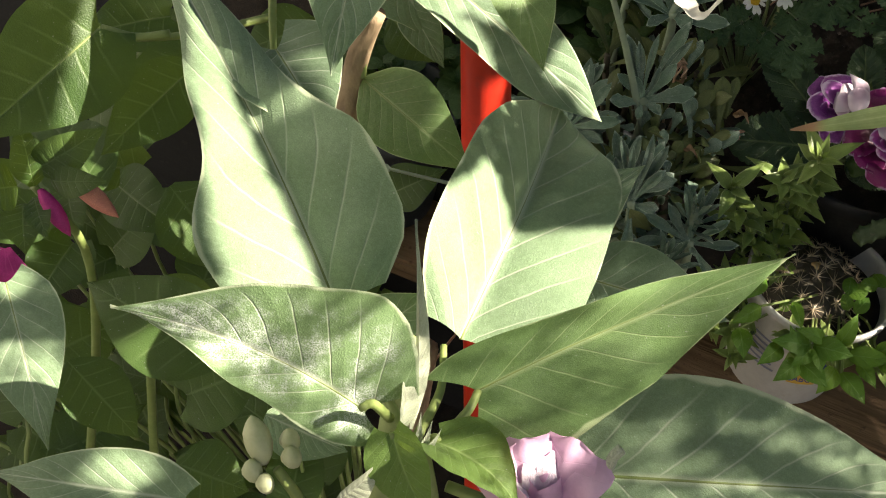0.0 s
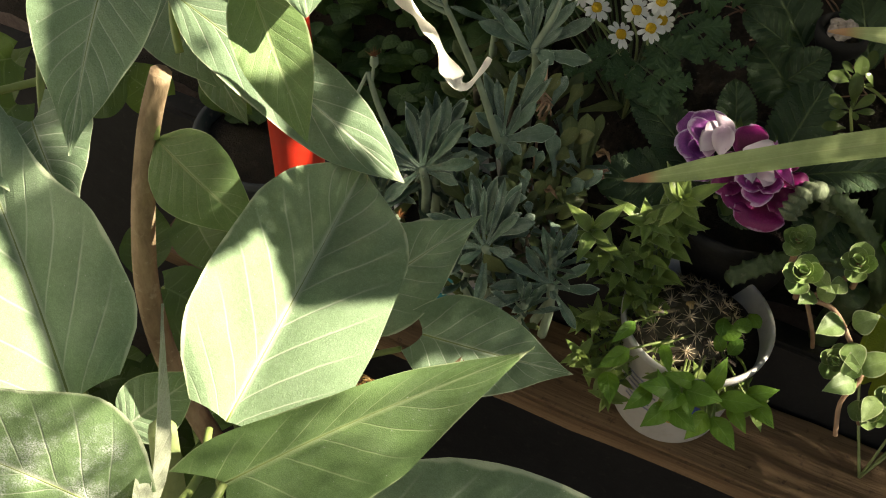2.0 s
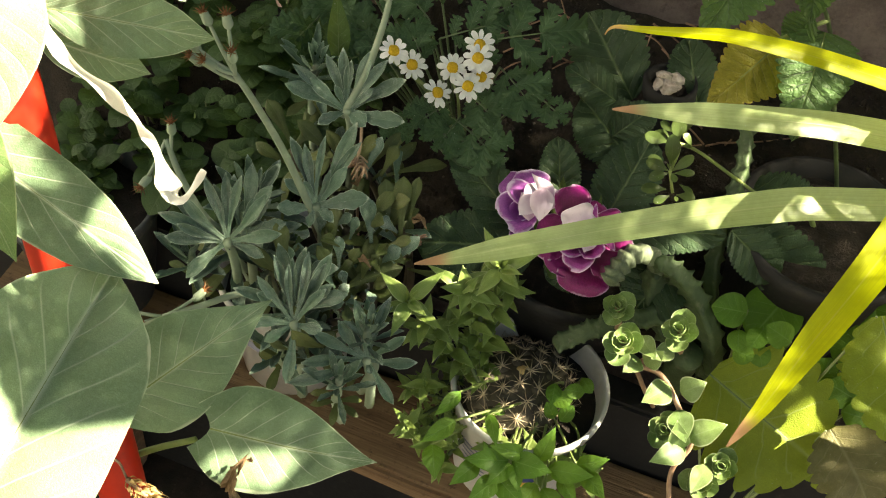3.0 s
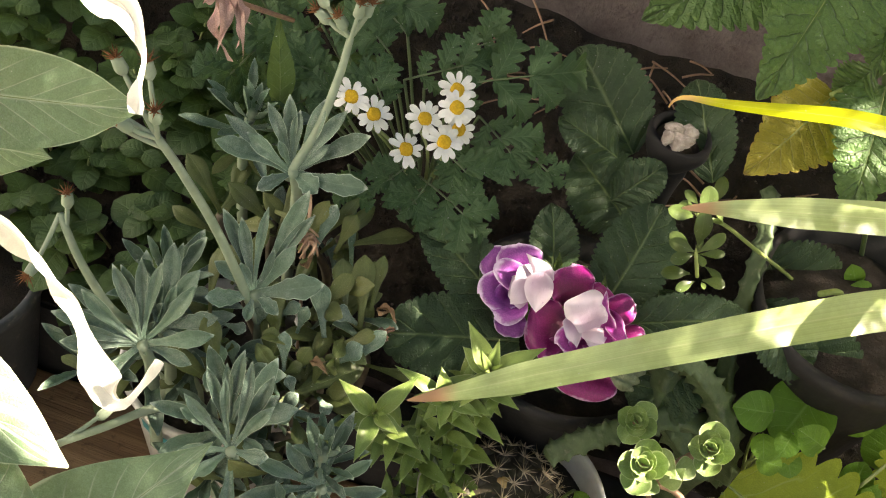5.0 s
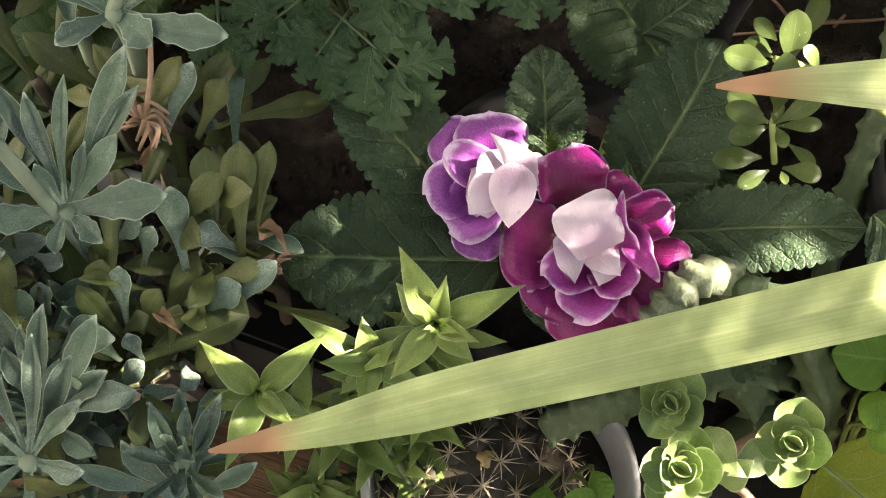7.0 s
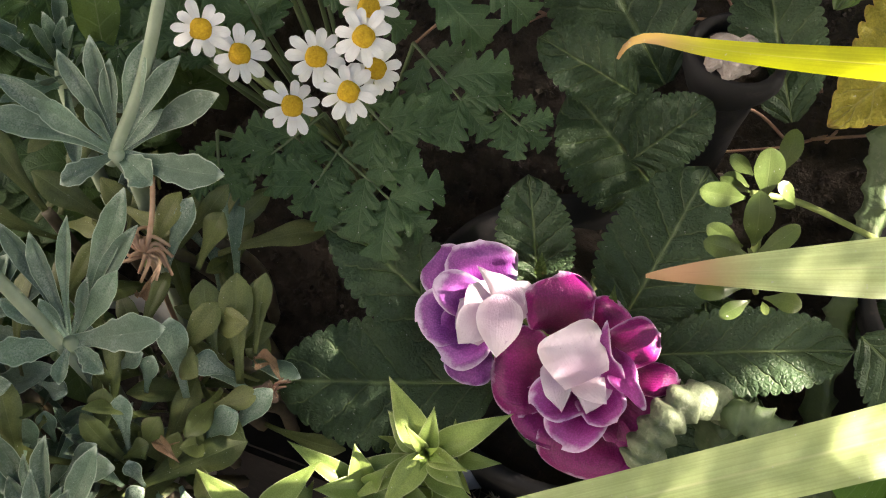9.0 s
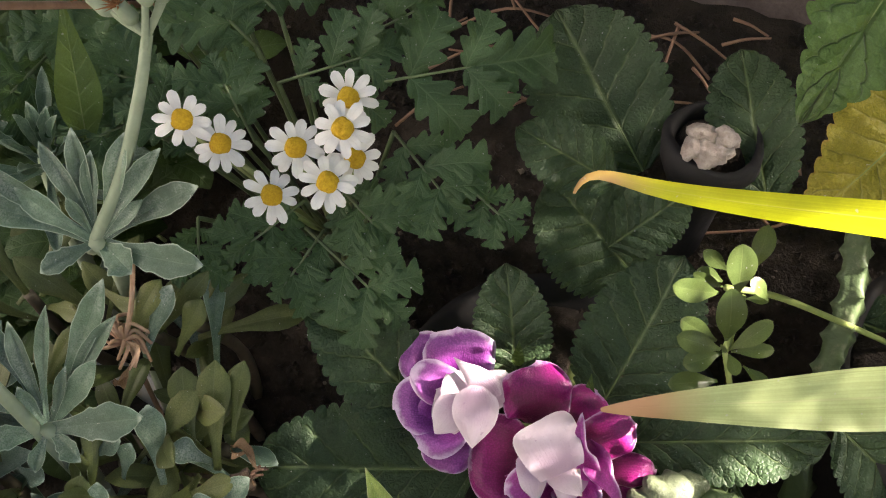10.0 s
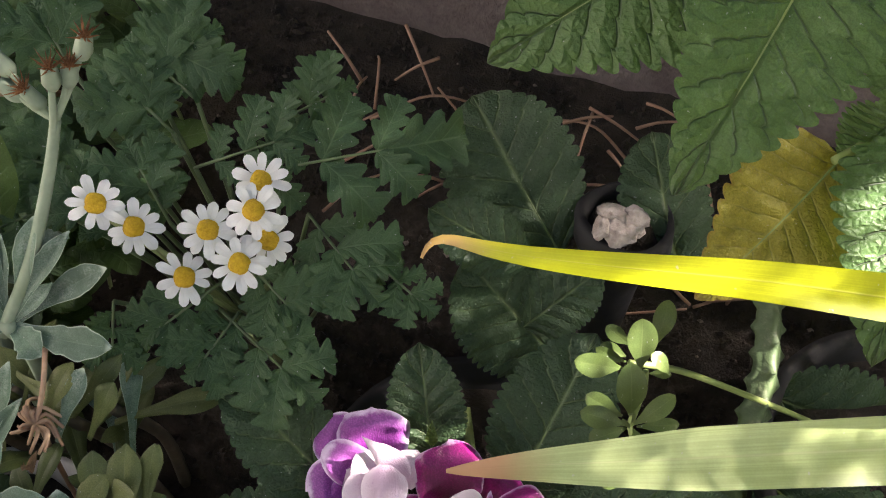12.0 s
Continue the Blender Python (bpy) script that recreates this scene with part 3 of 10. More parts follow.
def board(name, x0, x1, y0, y1, z0, z1, mat, label, category, kind="", parent=None):
    """A worn board: bevelled, slightly uneven along its length."""
    bm = bmesh.new()
    bmesh.ops.create_cube(bm, size=1.0)
    for v in bm.verts:
        v.co = Vector(((x0 + x1) / 2 + v.co.x * (x1 - x0), (y0 + y1) / 2 + v.co.y * (y1 - y0), (z0 + z1) / 2 + v.co.z * (z1 - z0)))
    bmesh.ops.subdivide_edges(bm, edges=[e for e in bm.edges if abs(e.verts[0].co.x - e.verts[1].co.x) > 0.01], cuts=40)
    bmesh.ops.bevel(bm, geom=[e for e in bm.edges if abs(e.verts[0].co.x - e.verts[1].co.x) > 0.001 and len(e.link_faces) == 2 and e.calc_face_angle(0) > 1], offset=0.003, segments=2, affect="EDGES")
    for v in bm.verts:
        d = noise.noise_vector(v.co * 22) * 0.0012
        v.co += Vector((0, d.y, d.z))
    V, F = [tuple(v.co) for v in bm.verts], []
    bm.verts.index_update()
    F = [[w.index for w in f.verts] for f in bm.faces]
    bm.free()
    ob = part(name, V, F, mat, parent, "", None, False)
    return tagged(ob, label, category, "", kind)


M_GREEN_RIB = plain_mat("dark_rib", (0.10, 0.16, 0.05), (0.16, 0.22, 0.08), 0.5, 90.0)


def bud(parent, mat, base, tip, r, name="bud", sides=9):
    b, t = np.array(base, float), np.array(tip, float)
    keys = np.array(((0, .30), (.15, .72), (.4, 1), (.65, .92), (.85, .55), (.96, .2), (1, .03)))
    s = np.linspace(0, 1, 15)
    h = np.interp(s, keys[:, 0], keys[:, 1])
    return tube(parent, name, mat, [b + (t - b) * v for v in s], r, r, sides, "", lambda i, j, n: h[i] * (1 + 0.06 * math.cos(3 * 2 * math.pi * j / n)))




def rosebud(parent, mat, at, axis, r):
    """The heart of a double flower: petals wrapped round one another."""
    c, z = np.array(at, float), np.array(axis, float)
    x = np.cross(z, (0.3, 0.9, 0.2))
    x /= np.linalg.norm(x)
    y = np.cross(z, x)
    for i in range(7):
        k = i / 6
        rad, hgt, turn, span = r * (0.25 + 0.75 * k), r * (1.7 - 0.35 * k), i * 2.2 + 0.6, 1.5 - 0.3 * k
        V, UV, F = [], [], []
        for a in range(11):
            s = a / 10
            for e in range(9):
                u = e / 4 - 1
                w = turn + u * span
                q = rad * (0.55 + 0.55 * math.sin(math.pi * (0.12 + 0.62 * s))) * (1 - (0.62 - 0.35 * k) * s * s) + r * 0.05 * u
                h = hgt * s * (1 - 0.30 * u * u) + 0.02 * r * math.sin(5 * u + i)
                flare = 0.10 * r * max(0, s - 0.8) * 5 * (0.4 + k)
                V.append(c + z * h + (x * math.cos(w) + y * math.sin(w)) * (q + flare))
                UV.append((e / 8, s))
        for a in range(10):
            for e in range(8):
                F.append([a * 9 + e, a * 9 + e + 1, a * 9 + e + 10, a * 9 + e + 9])
        part("petal", V, F, mat, parent, "", UV)


rng = random.Random(4)

# ---- the large structure ----
def sheet(name, x0, x1, y0, y1, nx, ny, fz, mat, label="", category="", kind="structure"):
    V = [(x0 + (x1 - x0) * i / nx, y0 + (y1 - y0) * j / ny, fz(x0 + (x1 - x0) * i / nx, y0 + (y1 - y0) * j / ny)) for j in range(ny + 1) for i in range(nx + 1)]
    F = [[j * (nx + 1) + i, j * (nx + 1) + i + 1, (j + 1) * (nx + 1) + i + 1, (j + 1) * (nx + 1) + i] for j in range(ny) for i in range(nx)]
    return tagged(part(name, V, F, mat), label, category, "", kind)


def bed_height(x, y):
    rise = min(max((y + 0.02) / 0.16, 0), 1)
    return -0.02 + 0.12 * rise + 0.008 * noise.noise(Vector((x * 18, y * 18, 0))) + 0.005 * noise.noise(Vector((x * 60, y * 60, 3)))


ground = sheet("ground", -30, 30, -30, 30, 40, 40, lambda x, y: -0.42 + 0.02 * noise.noise(Vector((x, y, 0))), M_SOIL, "dark bare garden soil", "ground")
soil = sheet("soil_bed", -0.75, 0.75, -0.03, 0.206, 150, 52, bed_height, M_SOIL, "dark crumbly soil of the raised bed", "soil")
board("wall_north", -1.6, 1.6, 0.206, 0.326, -0.42, 0.42, M_WALL, "weathered pinkish grey cement garden wall", "wall", "structure")
board("bed_edge", -0.75, 0.75, -0.055, -0.031, -0.42, -0.03, M_BLACKPLASTIC, "dark retaining board of the raised bed", "board", "structure")
plank = board("plank", -0.31, 0.70, -0.136, -0.058, -0.122, -0.100, M_WOOD, "weathered brown wooden plank shelf along the bed", "plank")
for px in (-0.29, 0.6):
    board("plank_post", px, px + 0.05, -0.10, -0.06, -0.42, -0.1221, M_WOOD, "rough wooden post under the plank", "post")

# two unseen walls, added to hold back low skylight and deepen contrast
board("wall_west", -1.32, -1.20, -2.2, 0.205, -0.42, 1.5, M_PLASTER, "unseen plain wall added to cut skylight from the left", "wall", "structure")
board("wall_south", -1.6, 1.9, -2.35, -2.201, -0.42, 1.5, M_PLASTER, "unseen plain wall added to cut skylight from behind", "wall", "structure")

# crumbs of soil and gravel
def crumbs(name, n, x0, x1, y0, y1, size, mat, label, lift=0.0):
    V, F = [], []
    r = random.Random(11)
    for i in range(n):
        x, y, s = r.uniform(x0, x1), r.uniform(y0, y1), size * r.uniform(0.4, 1.3)
        z = bed_height(x, y) + s * 0.3 + lift
        k = len(V)
        for d in ((1, 0, 0), (0, 1, 0), (-1, 0, 0), (0, -1, 0), (0, 0, 1), (0, 0, -1)):
            V.append((x + d[0] * s * r.uniform(0.7, 1.3), y + d[1] * s * r.uniform(0.7, 1.3), z + d[2] * s * r.uniform(0.5, 1)))
        F += [[k + a, k + (a + 1) % 4, k + 4] for a in range(4)] + [[k + (a + 1) % 4, k + a, k + 5] for a in range(4)]
    return tagged(part(name, V, F, mat, None, "", None, False), label, "soil crumbs", "", "stuff")


crumbs("soil_crumbs", 6000, -0.30, 0.38, -0.025, 0.200, 0.0021, M_SOIL, "loose dark crumbs of earth on the bed")
crumbs("gravel", 160, -0.2, 0.35, -0.02, 0.200, 0.0013, M_PEBBLE, "small grey pebbles scattered over the soil")

# ---- pots ----
def soil_disc(pot, at, r, mat=None):
    return lump("potting_soil", at, (r, r, 0.008), mat or M_SOIL, pot, 3, "dark potting soil", 0.15, 3)


POT = (0.117, -0.087, -0.0995)
white_pot = thing("plant_pot", POT, "white plastic tub with a printed label on the plank", "pot")
lathe("tub", [(0.041, 0), (0.0425, 0.002), (0.0515, 0.098), (0.0540, 0.0995), (0.0545, 0.105), (0.0530, 0.1065), (0.0512, 0.105), (0.0503, 0.098), (0.047, 0.080), (0.045, 0.078)], POT, M_WHITEPLASTIC, white_pot, "", 64)
soil_disc(white_pot, (POT[0], POT[1], POT[2] + 0.086), 0.0495)


def wrap(name, a0, a1, z0, z1, mat, lift=0.0006):
    """A printed patch on the side of the white tub."""
    V, F = [], []
    for i in range(9):
        a = radians(a0 + (a1 - a0) * i / 8)
        for z in (z0, z1):
            r = 0.0425 + (z - 0.002) / 0.096 * 0.009 + lift
            V.append((POT[0] + r * math.cos(a), POT[1] + r * math.sin(a), POT[2] + z))
    for i in range(8):
        F.append([2 * i, 2 * i + 2, 2 * i + 3, 2 * i + 1])
    return part(name, V, F, mat, white_pot)


wrap("label_print", -88, -52, 0.052, 0.074, M_BLUE)
wrap("label_print", -84, -58, 0.036, 0.0535, M_YELLOW, 0.001)
for i in range(6):
    wrap("label_print", -128, -98 - 4 * (i % 3), 0.040 + i * 0.0062, 0.0425 + i * 0.0062, M_GREYPRINT)
txt = bpy.data.curves.new("word", "FONT")
txt.body, txt.size, txt.extrude, txt.align_x = "SABOR", 0.0072, 0.0002, "CENTER"
txt.materials.append(M_BLUE)
word = new("label_word", txt)
word.parent = white_pot
word.matrix_local = pose(0.0478 * math.cos(radians(-71)), 0.0478 * math.sin(radians(-71)), 0.041, 84, 0, 19)

LPOT = (-0.068, -0.068, -0.0995)
left_pot = thing("plant_pot", LPOT, "white plastic tub with a teal print, full of grey succulents", "pot")
lathe("tub", [(0.040, 0), (0.052, 0.10), (0.055, 0.101), (0.055, 0.107), (0.052, 0.107), (0.049, 0.09), (0.042, 0.075)], LPOT, M_WHITEPLASTIC, left_pot)
soil_disc(left_pot, (LPOT[0], LPOT[1], LPOT[2] + 0.09), 0.050)
for i, m in enumerate((M_TEAL, M_GREYPRINT, M_TEAL)):
    V = []
    for a in range(7):
        for z in (0.045 + i * 0.015, 0.056 + i * 0.015):
            w = radians(-95 + a * 9 - i * 14)
            V.append((LPOT[0] + (0.0406 + z * 0.12) * math.cos(w), LPOT[1] + (0.0406 + z * 0.12) * math.sin(w), LPOT[2] + z))
    part("label_print", V, [[2 * a, 2 * a + 2, 2 * a + 3, 2 * a + 1] for a in range(6)], m, left_pot)
GPOT = (-0.235, -0.075, -0.0995)
grey_pot = thing("plant_pot", GPOT, "faded grey plastic pot behind the red stake", "pot")
lathe("tub", [(0.042, 0), (0.053, 0.10), (0.056, 0.101), (0.056, 0.110), (0.052, 0.110), (0.049, 0.095), (0.044, 0.085)], GPOT, M_GREYPLASTIC, grey_pot)
soil_disc(grey_pot, (GPOT[0], GPOT[1], GPOT[2] + 0.095), 0.050)
BPOT = (0.115, 0.005, -0.045)
black_pot = thing("plant_pot", BPOT, "black plastic nursery pot holding the gloxinia", "pot")
lathe("tub", [(0.045, 0), (0.062, 0.088), (0.067, 0.089), (0.067, 0.10), (0.063, 0.10), (0.058, 0.085), (0.05, 0.078)], BPOT, M_BLACKPLASTIC, black_pot)
soil_disc(black_pot, (BPOT[0], BPOT[1], BPOT[2] + 0.084), 0.060)
RPOT = (0.265, 0.045, 0.0)
right_pot = thing("plant_pot", RPOT, "black plastic pot with small weeds beside the bed", "pot")
lathe("tub", [(0.045, 0), (0.058, 0.095), (0.062, 0.096), (0.062, 0.106), (0.058, 0.106), (0.054, 0.09), (0.05, 0.085)], RPOT, M_BLACKPLASTIC, right_pot)
soil_disc(right_pot, (RPOT[0], RPOT[1], RPOT[2] + 0.09), 0.056)
SPOT = (0.1374, 0.0841, 0.0869)
stone_pot = thing("plant_pot", SPOT, "small dark pot sunk among the leaves", "pot")
lathe("tub", [(0.012, 0.040), (0.0165, 0.046), (0.0182, 0.053), (0.0185, 0.061), (0.0160, 0.0625), (0.0145, 0.054), (0.013, 0.05)], SPOT, M_BLACKPLASTIC, stone_pot, "", 32, 0.06)
lathe("base", [(0.010, -0.004), (0.0105, 0.02), (0.012, 0.035), (0.0118, 0.0435), (0.010, 0.044)], SPOT, M_BLACKPLASTIC, stone_pot, "dark base under the rim", 24, 0.05)
soil_disc(stone_pot, (SPOT[0], SPOT[1], SPOT[2] + 0.052), 0.014)
pale = thing("stone", (0.1368, 0.0760, 0.1468), "pale knobbly stone lying in the small pot", "stone")
lump("knob", (0.1327, 0.0769, 0.1554), (0.0062, 0.0037, 0.0037), M_STONE, pale, 0, "", 0.35)
lump("knob", (0.1403, 0.0783, 0.1553), (0.0050, 0.0041, 0.0041), M_STONE, pale, 1, "", 0.35)
lump("knob", (0.1365, 0.0728, 0.1516), (0.0062, 0.0050, 0.0050), M_STONE, pale, 2, "", 0.35)
lump("knob", (0.1299, 0.0720, 0.1521), (0.0035, 0.0045, 0.0045), M_STONE, pale, 3, "", 0.35)
lump("knob", (0.1400, 0.0749, 0.1527), (0.0042, 0.0041, 0.0041), M_STONE, pale, 4, "", 0.35)

# ---- bush with velvet leaves ----
bush = thing("morning_glory_bush", (-0.10, -0.42, -0.42), "bush with big velvety grey-green leaves, half in sun", "shrub")
leaf(bush, M_BIG, (-0.0968, -0.4426, 0.2675), (-0.2433, -0.3326, 0.3157), (0.34, -0.56, 0.76), 0.0827, SLIM, fold=0.36, arch=0.03, wave=0.07, frill=0.06, bend=-0.02, cols=8, rows=34, rib=True)
leaf(bush, M_BIG, (-0.0548, -0.4052, 0.2281), (-0.0642, -0.2561, 0.2384), (0.36, -0.40, 0.84), 0.0800, FULL, fold=0.36, arch=0.05, wave=0.03, cols=8, rows=30, rib=True)
leaf(bush, M_DUSTY, (-0.0730, -0.4654, 0.2432), (-0.1604, -0.4983, 0.2969), (0.14, -0.74, 0.66), 0.0484, HEART, fold=0.16, arch=0.06, wave=0.05, bend=-0.08, frill=0.03, side=(1.78, 0.78), lobe=0.30, cols=8, rows=30, rib=True)
leaf(bush, M_UPPER, (-0.0367, -0.4360, 0.2413), (0.0588, -0.3718, 0.3153), (0.22, -0.74, 0.64), 0.0497, CORD, fold=0.26, frill=0.02, side=(1.25, 0.70), arch=-0.04, wave=0.07, lobe=0.34, cols=8, rows=34, rib=True)
leaf(bush, M_BIG, (0.0156, -0.4268, 0.1982), (0.1711, -0.3565, 0.1879), (0.25, -0.42, 0.88), 0.0924, HEART, fold=0.06, arch=0.05, rib=True)
leaf(bush, M_FRESH, (-0.0581, -0.4714, 0.2467), (-0.0315, -0.4880, 0.2205), (-0.04, -0.86, 0.51), 0.0277, HEART, fold=0.2, arch=0.1)
leaf(bush, M_FRESH, (-0.0406, -0.4669, 0.2458), (0.0006, -0.4785, 0.2392), (0.21, 0.20, 0.96), 0.0327, HEART, fold=0.25, arch=0.15)
leaf(bush, M_BIG, (-0.1530, -0.3079, 0.3636), (-0.1363, -0.3735, 0.3203), (0.19, -0.59, 0.78), 0.0516, HEART, fold=0.12, arch=0.05, cols=6, rows=24, rib=True)
leaf(bush, M_BIG, (-0.1750, -0.3499, 0.2989), (-0.1272, -0.3873, 0.2949), (0.24, -0.48, 0.85), 0.0509, HEART, fold=0.12, arch=0.10, lobe=0.24, cols=6, rows=24, rib=True)
leaf(bush, M_UPPER, (-0.1589, -0.2932, 0.2430), (-0.0897, -0.3144, 0.2309), (-0.05, -0.60, 0.80), 0.0420, OVATE, fold=0.10, arch=0.06, rib=True)
leaf(bush, M_BIG, (-0.1709, -0.2497, 0.2971), (-0.0413, -0.2602, 0.2400), (0.24, -0.48, 0.85), 0.0389, LONG, fold=0.08, arch=0.08, wave=0.05, cols=6, rows=26, rib=True)
leaf(bush, M_UPPER, (-0.1048, -0.2869, 0.3615), (-0.0635, -0.3139, 0.3069), (0.28, -0.55, 0.79), 0.0318, OVATE, fold=0.20, arch=0.03, cols=6, rows=26, rib=True)
leaf(bush, M_BIG, (-0.1130, -0.2469, 0.4092), (-0.0685, -0.3017, 0.3638), (0.47, -0.26, 0.85), 0.0517, FULL, fold=0.08, arch=0.06, wave=0.04, cols=6, rows=26, rib=True)
leaf(bush, M_BIG, (-0.2036, -0.2173, 0.2732), (-0.1374, -0.2509, 0.2455), (0.18, -0.39, 0.90), 0.0548, OVATE, fold=0.10, arch=0.08, rib=True)
leaf(bush, M_BIG, (-0.1061, -0.2219, 0.3451), (-0.0663, -0.1528, 0.2891), (0.90, -0.22, 0.37), 0.0303, OVATE, fold=0.10, arch=0.05, rib=True)
leaf(bush, M_BIG, (-0.1128, -0.2214, 0.3275), (-0.0887, -0.1753, 0.2757), (0.94, -0.22, 0.25), 0.0234, OVATE, fold=0.10, arch=0.05)
leaf(bush, M_BIG, (-0.0686, -0.2629, 0.1252), (-0.0202, -0.1925, 0.1548), (0.15, -0.61, 0.78), 0.0591, HEART, fold=0.06, arch=0.05, cols=6, rows=24, rib=True)
leaf(bush, M_BIG, (-0.0247, -0.2590, 0.1187), (0.0599, -0.2282, 0.0919), (0.20, -0.59, 0.78), 0.0576, HEART, fold=0.06, arch=0.05, rib=True)
# inner leaves in M_GREEN: deep shade is put into their darker colour
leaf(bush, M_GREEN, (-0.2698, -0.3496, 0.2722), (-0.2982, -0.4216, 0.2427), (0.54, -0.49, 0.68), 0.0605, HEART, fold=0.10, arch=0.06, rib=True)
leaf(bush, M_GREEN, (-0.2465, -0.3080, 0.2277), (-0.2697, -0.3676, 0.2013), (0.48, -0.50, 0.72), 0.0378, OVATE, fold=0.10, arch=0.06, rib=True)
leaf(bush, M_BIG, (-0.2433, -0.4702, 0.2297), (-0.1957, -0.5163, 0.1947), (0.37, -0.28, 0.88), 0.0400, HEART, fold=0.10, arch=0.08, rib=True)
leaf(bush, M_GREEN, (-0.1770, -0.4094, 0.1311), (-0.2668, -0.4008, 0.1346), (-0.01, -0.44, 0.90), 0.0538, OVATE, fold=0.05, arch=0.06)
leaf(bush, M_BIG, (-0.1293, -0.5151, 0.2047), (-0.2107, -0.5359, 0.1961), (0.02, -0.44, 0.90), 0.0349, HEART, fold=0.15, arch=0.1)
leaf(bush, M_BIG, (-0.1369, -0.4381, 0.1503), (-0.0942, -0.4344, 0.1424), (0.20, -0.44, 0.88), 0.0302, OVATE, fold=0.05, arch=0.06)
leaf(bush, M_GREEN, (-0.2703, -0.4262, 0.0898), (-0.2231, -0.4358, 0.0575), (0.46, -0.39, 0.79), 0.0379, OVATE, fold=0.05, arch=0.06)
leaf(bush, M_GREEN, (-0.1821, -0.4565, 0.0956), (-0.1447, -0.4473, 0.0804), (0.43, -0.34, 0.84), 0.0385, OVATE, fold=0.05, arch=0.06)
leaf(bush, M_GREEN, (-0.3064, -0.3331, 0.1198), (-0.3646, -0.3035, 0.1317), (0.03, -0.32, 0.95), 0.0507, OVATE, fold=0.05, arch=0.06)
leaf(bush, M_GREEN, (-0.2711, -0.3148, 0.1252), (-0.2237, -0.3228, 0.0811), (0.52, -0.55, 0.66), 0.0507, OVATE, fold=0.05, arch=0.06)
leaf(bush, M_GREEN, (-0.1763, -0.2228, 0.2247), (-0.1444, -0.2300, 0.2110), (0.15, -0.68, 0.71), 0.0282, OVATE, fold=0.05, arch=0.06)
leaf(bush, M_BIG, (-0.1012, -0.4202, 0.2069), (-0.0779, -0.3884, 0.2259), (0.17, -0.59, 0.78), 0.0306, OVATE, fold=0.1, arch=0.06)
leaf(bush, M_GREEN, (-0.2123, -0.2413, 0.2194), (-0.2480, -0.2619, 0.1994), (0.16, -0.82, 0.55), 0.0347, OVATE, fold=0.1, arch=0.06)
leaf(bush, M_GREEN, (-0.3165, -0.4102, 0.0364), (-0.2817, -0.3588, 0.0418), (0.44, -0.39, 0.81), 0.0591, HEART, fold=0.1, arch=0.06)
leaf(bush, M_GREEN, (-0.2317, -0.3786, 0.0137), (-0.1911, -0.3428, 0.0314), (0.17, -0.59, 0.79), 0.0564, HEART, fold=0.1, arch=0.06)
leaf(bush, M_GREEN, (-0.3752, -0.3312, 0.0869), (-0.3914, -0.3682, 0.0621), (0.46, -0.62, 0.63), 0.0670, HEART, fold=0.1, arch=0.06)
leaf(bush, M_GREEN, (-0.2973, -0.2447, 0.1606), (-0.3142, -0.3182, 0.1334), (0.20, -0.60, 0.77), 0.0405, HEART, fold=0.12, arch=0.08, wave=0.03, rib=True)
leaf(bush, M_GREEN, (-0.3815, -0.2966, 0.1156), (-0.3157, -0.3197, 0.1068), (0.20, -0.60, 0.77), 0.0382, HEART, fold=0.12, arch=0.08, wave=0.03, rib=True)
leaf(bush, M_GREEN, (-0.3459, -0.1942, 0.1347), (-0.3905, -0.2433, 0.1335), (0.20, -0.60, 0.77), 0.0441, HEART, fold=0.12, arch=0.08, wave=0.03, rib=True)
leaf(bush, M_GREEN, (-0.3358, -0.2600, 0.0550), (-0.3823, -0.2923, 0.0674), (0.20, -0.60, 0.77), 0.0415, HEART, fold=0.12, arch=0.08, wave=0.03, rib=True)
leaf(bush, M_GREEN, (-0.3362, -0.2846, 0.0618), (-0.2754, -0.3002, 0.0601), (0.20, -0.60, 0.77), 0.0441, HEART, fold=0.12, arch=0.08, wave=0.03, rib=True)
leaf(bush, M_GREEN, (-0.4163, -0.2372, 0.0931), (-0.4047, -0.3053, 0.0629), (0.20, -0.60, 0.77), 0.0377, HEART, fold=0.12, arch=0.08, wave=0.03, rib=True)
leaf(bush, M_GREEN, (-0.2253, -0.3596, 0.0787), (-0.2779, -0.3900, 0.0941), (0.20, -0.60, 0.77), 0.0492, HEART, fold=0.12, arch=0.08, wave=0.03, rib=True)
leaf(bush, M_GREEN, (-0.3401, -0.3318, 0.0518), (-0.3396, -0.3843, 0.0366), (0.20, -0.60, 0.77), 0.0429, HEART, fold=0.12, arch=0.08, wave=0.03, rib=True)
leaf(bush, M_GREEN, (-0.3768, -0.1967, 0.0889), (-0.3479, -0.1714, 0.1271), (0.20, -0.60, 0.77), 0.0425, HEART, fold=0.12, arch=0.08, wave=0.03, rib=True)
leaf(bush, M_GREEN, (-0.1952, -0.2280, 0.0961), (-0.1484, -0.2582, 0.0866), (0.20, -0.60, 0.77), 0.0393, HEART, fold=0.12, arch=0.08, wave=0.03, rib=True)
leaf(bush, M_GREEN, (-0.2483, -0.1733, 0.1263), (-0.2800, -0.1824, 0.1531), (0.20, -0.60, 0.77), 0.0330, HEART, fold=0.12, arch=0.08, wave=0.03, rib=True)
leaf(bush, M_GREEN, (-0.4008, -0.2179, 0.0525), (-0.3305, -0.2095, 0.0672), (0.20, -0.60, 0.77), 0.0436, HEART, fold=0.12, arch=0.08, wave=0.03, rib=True)
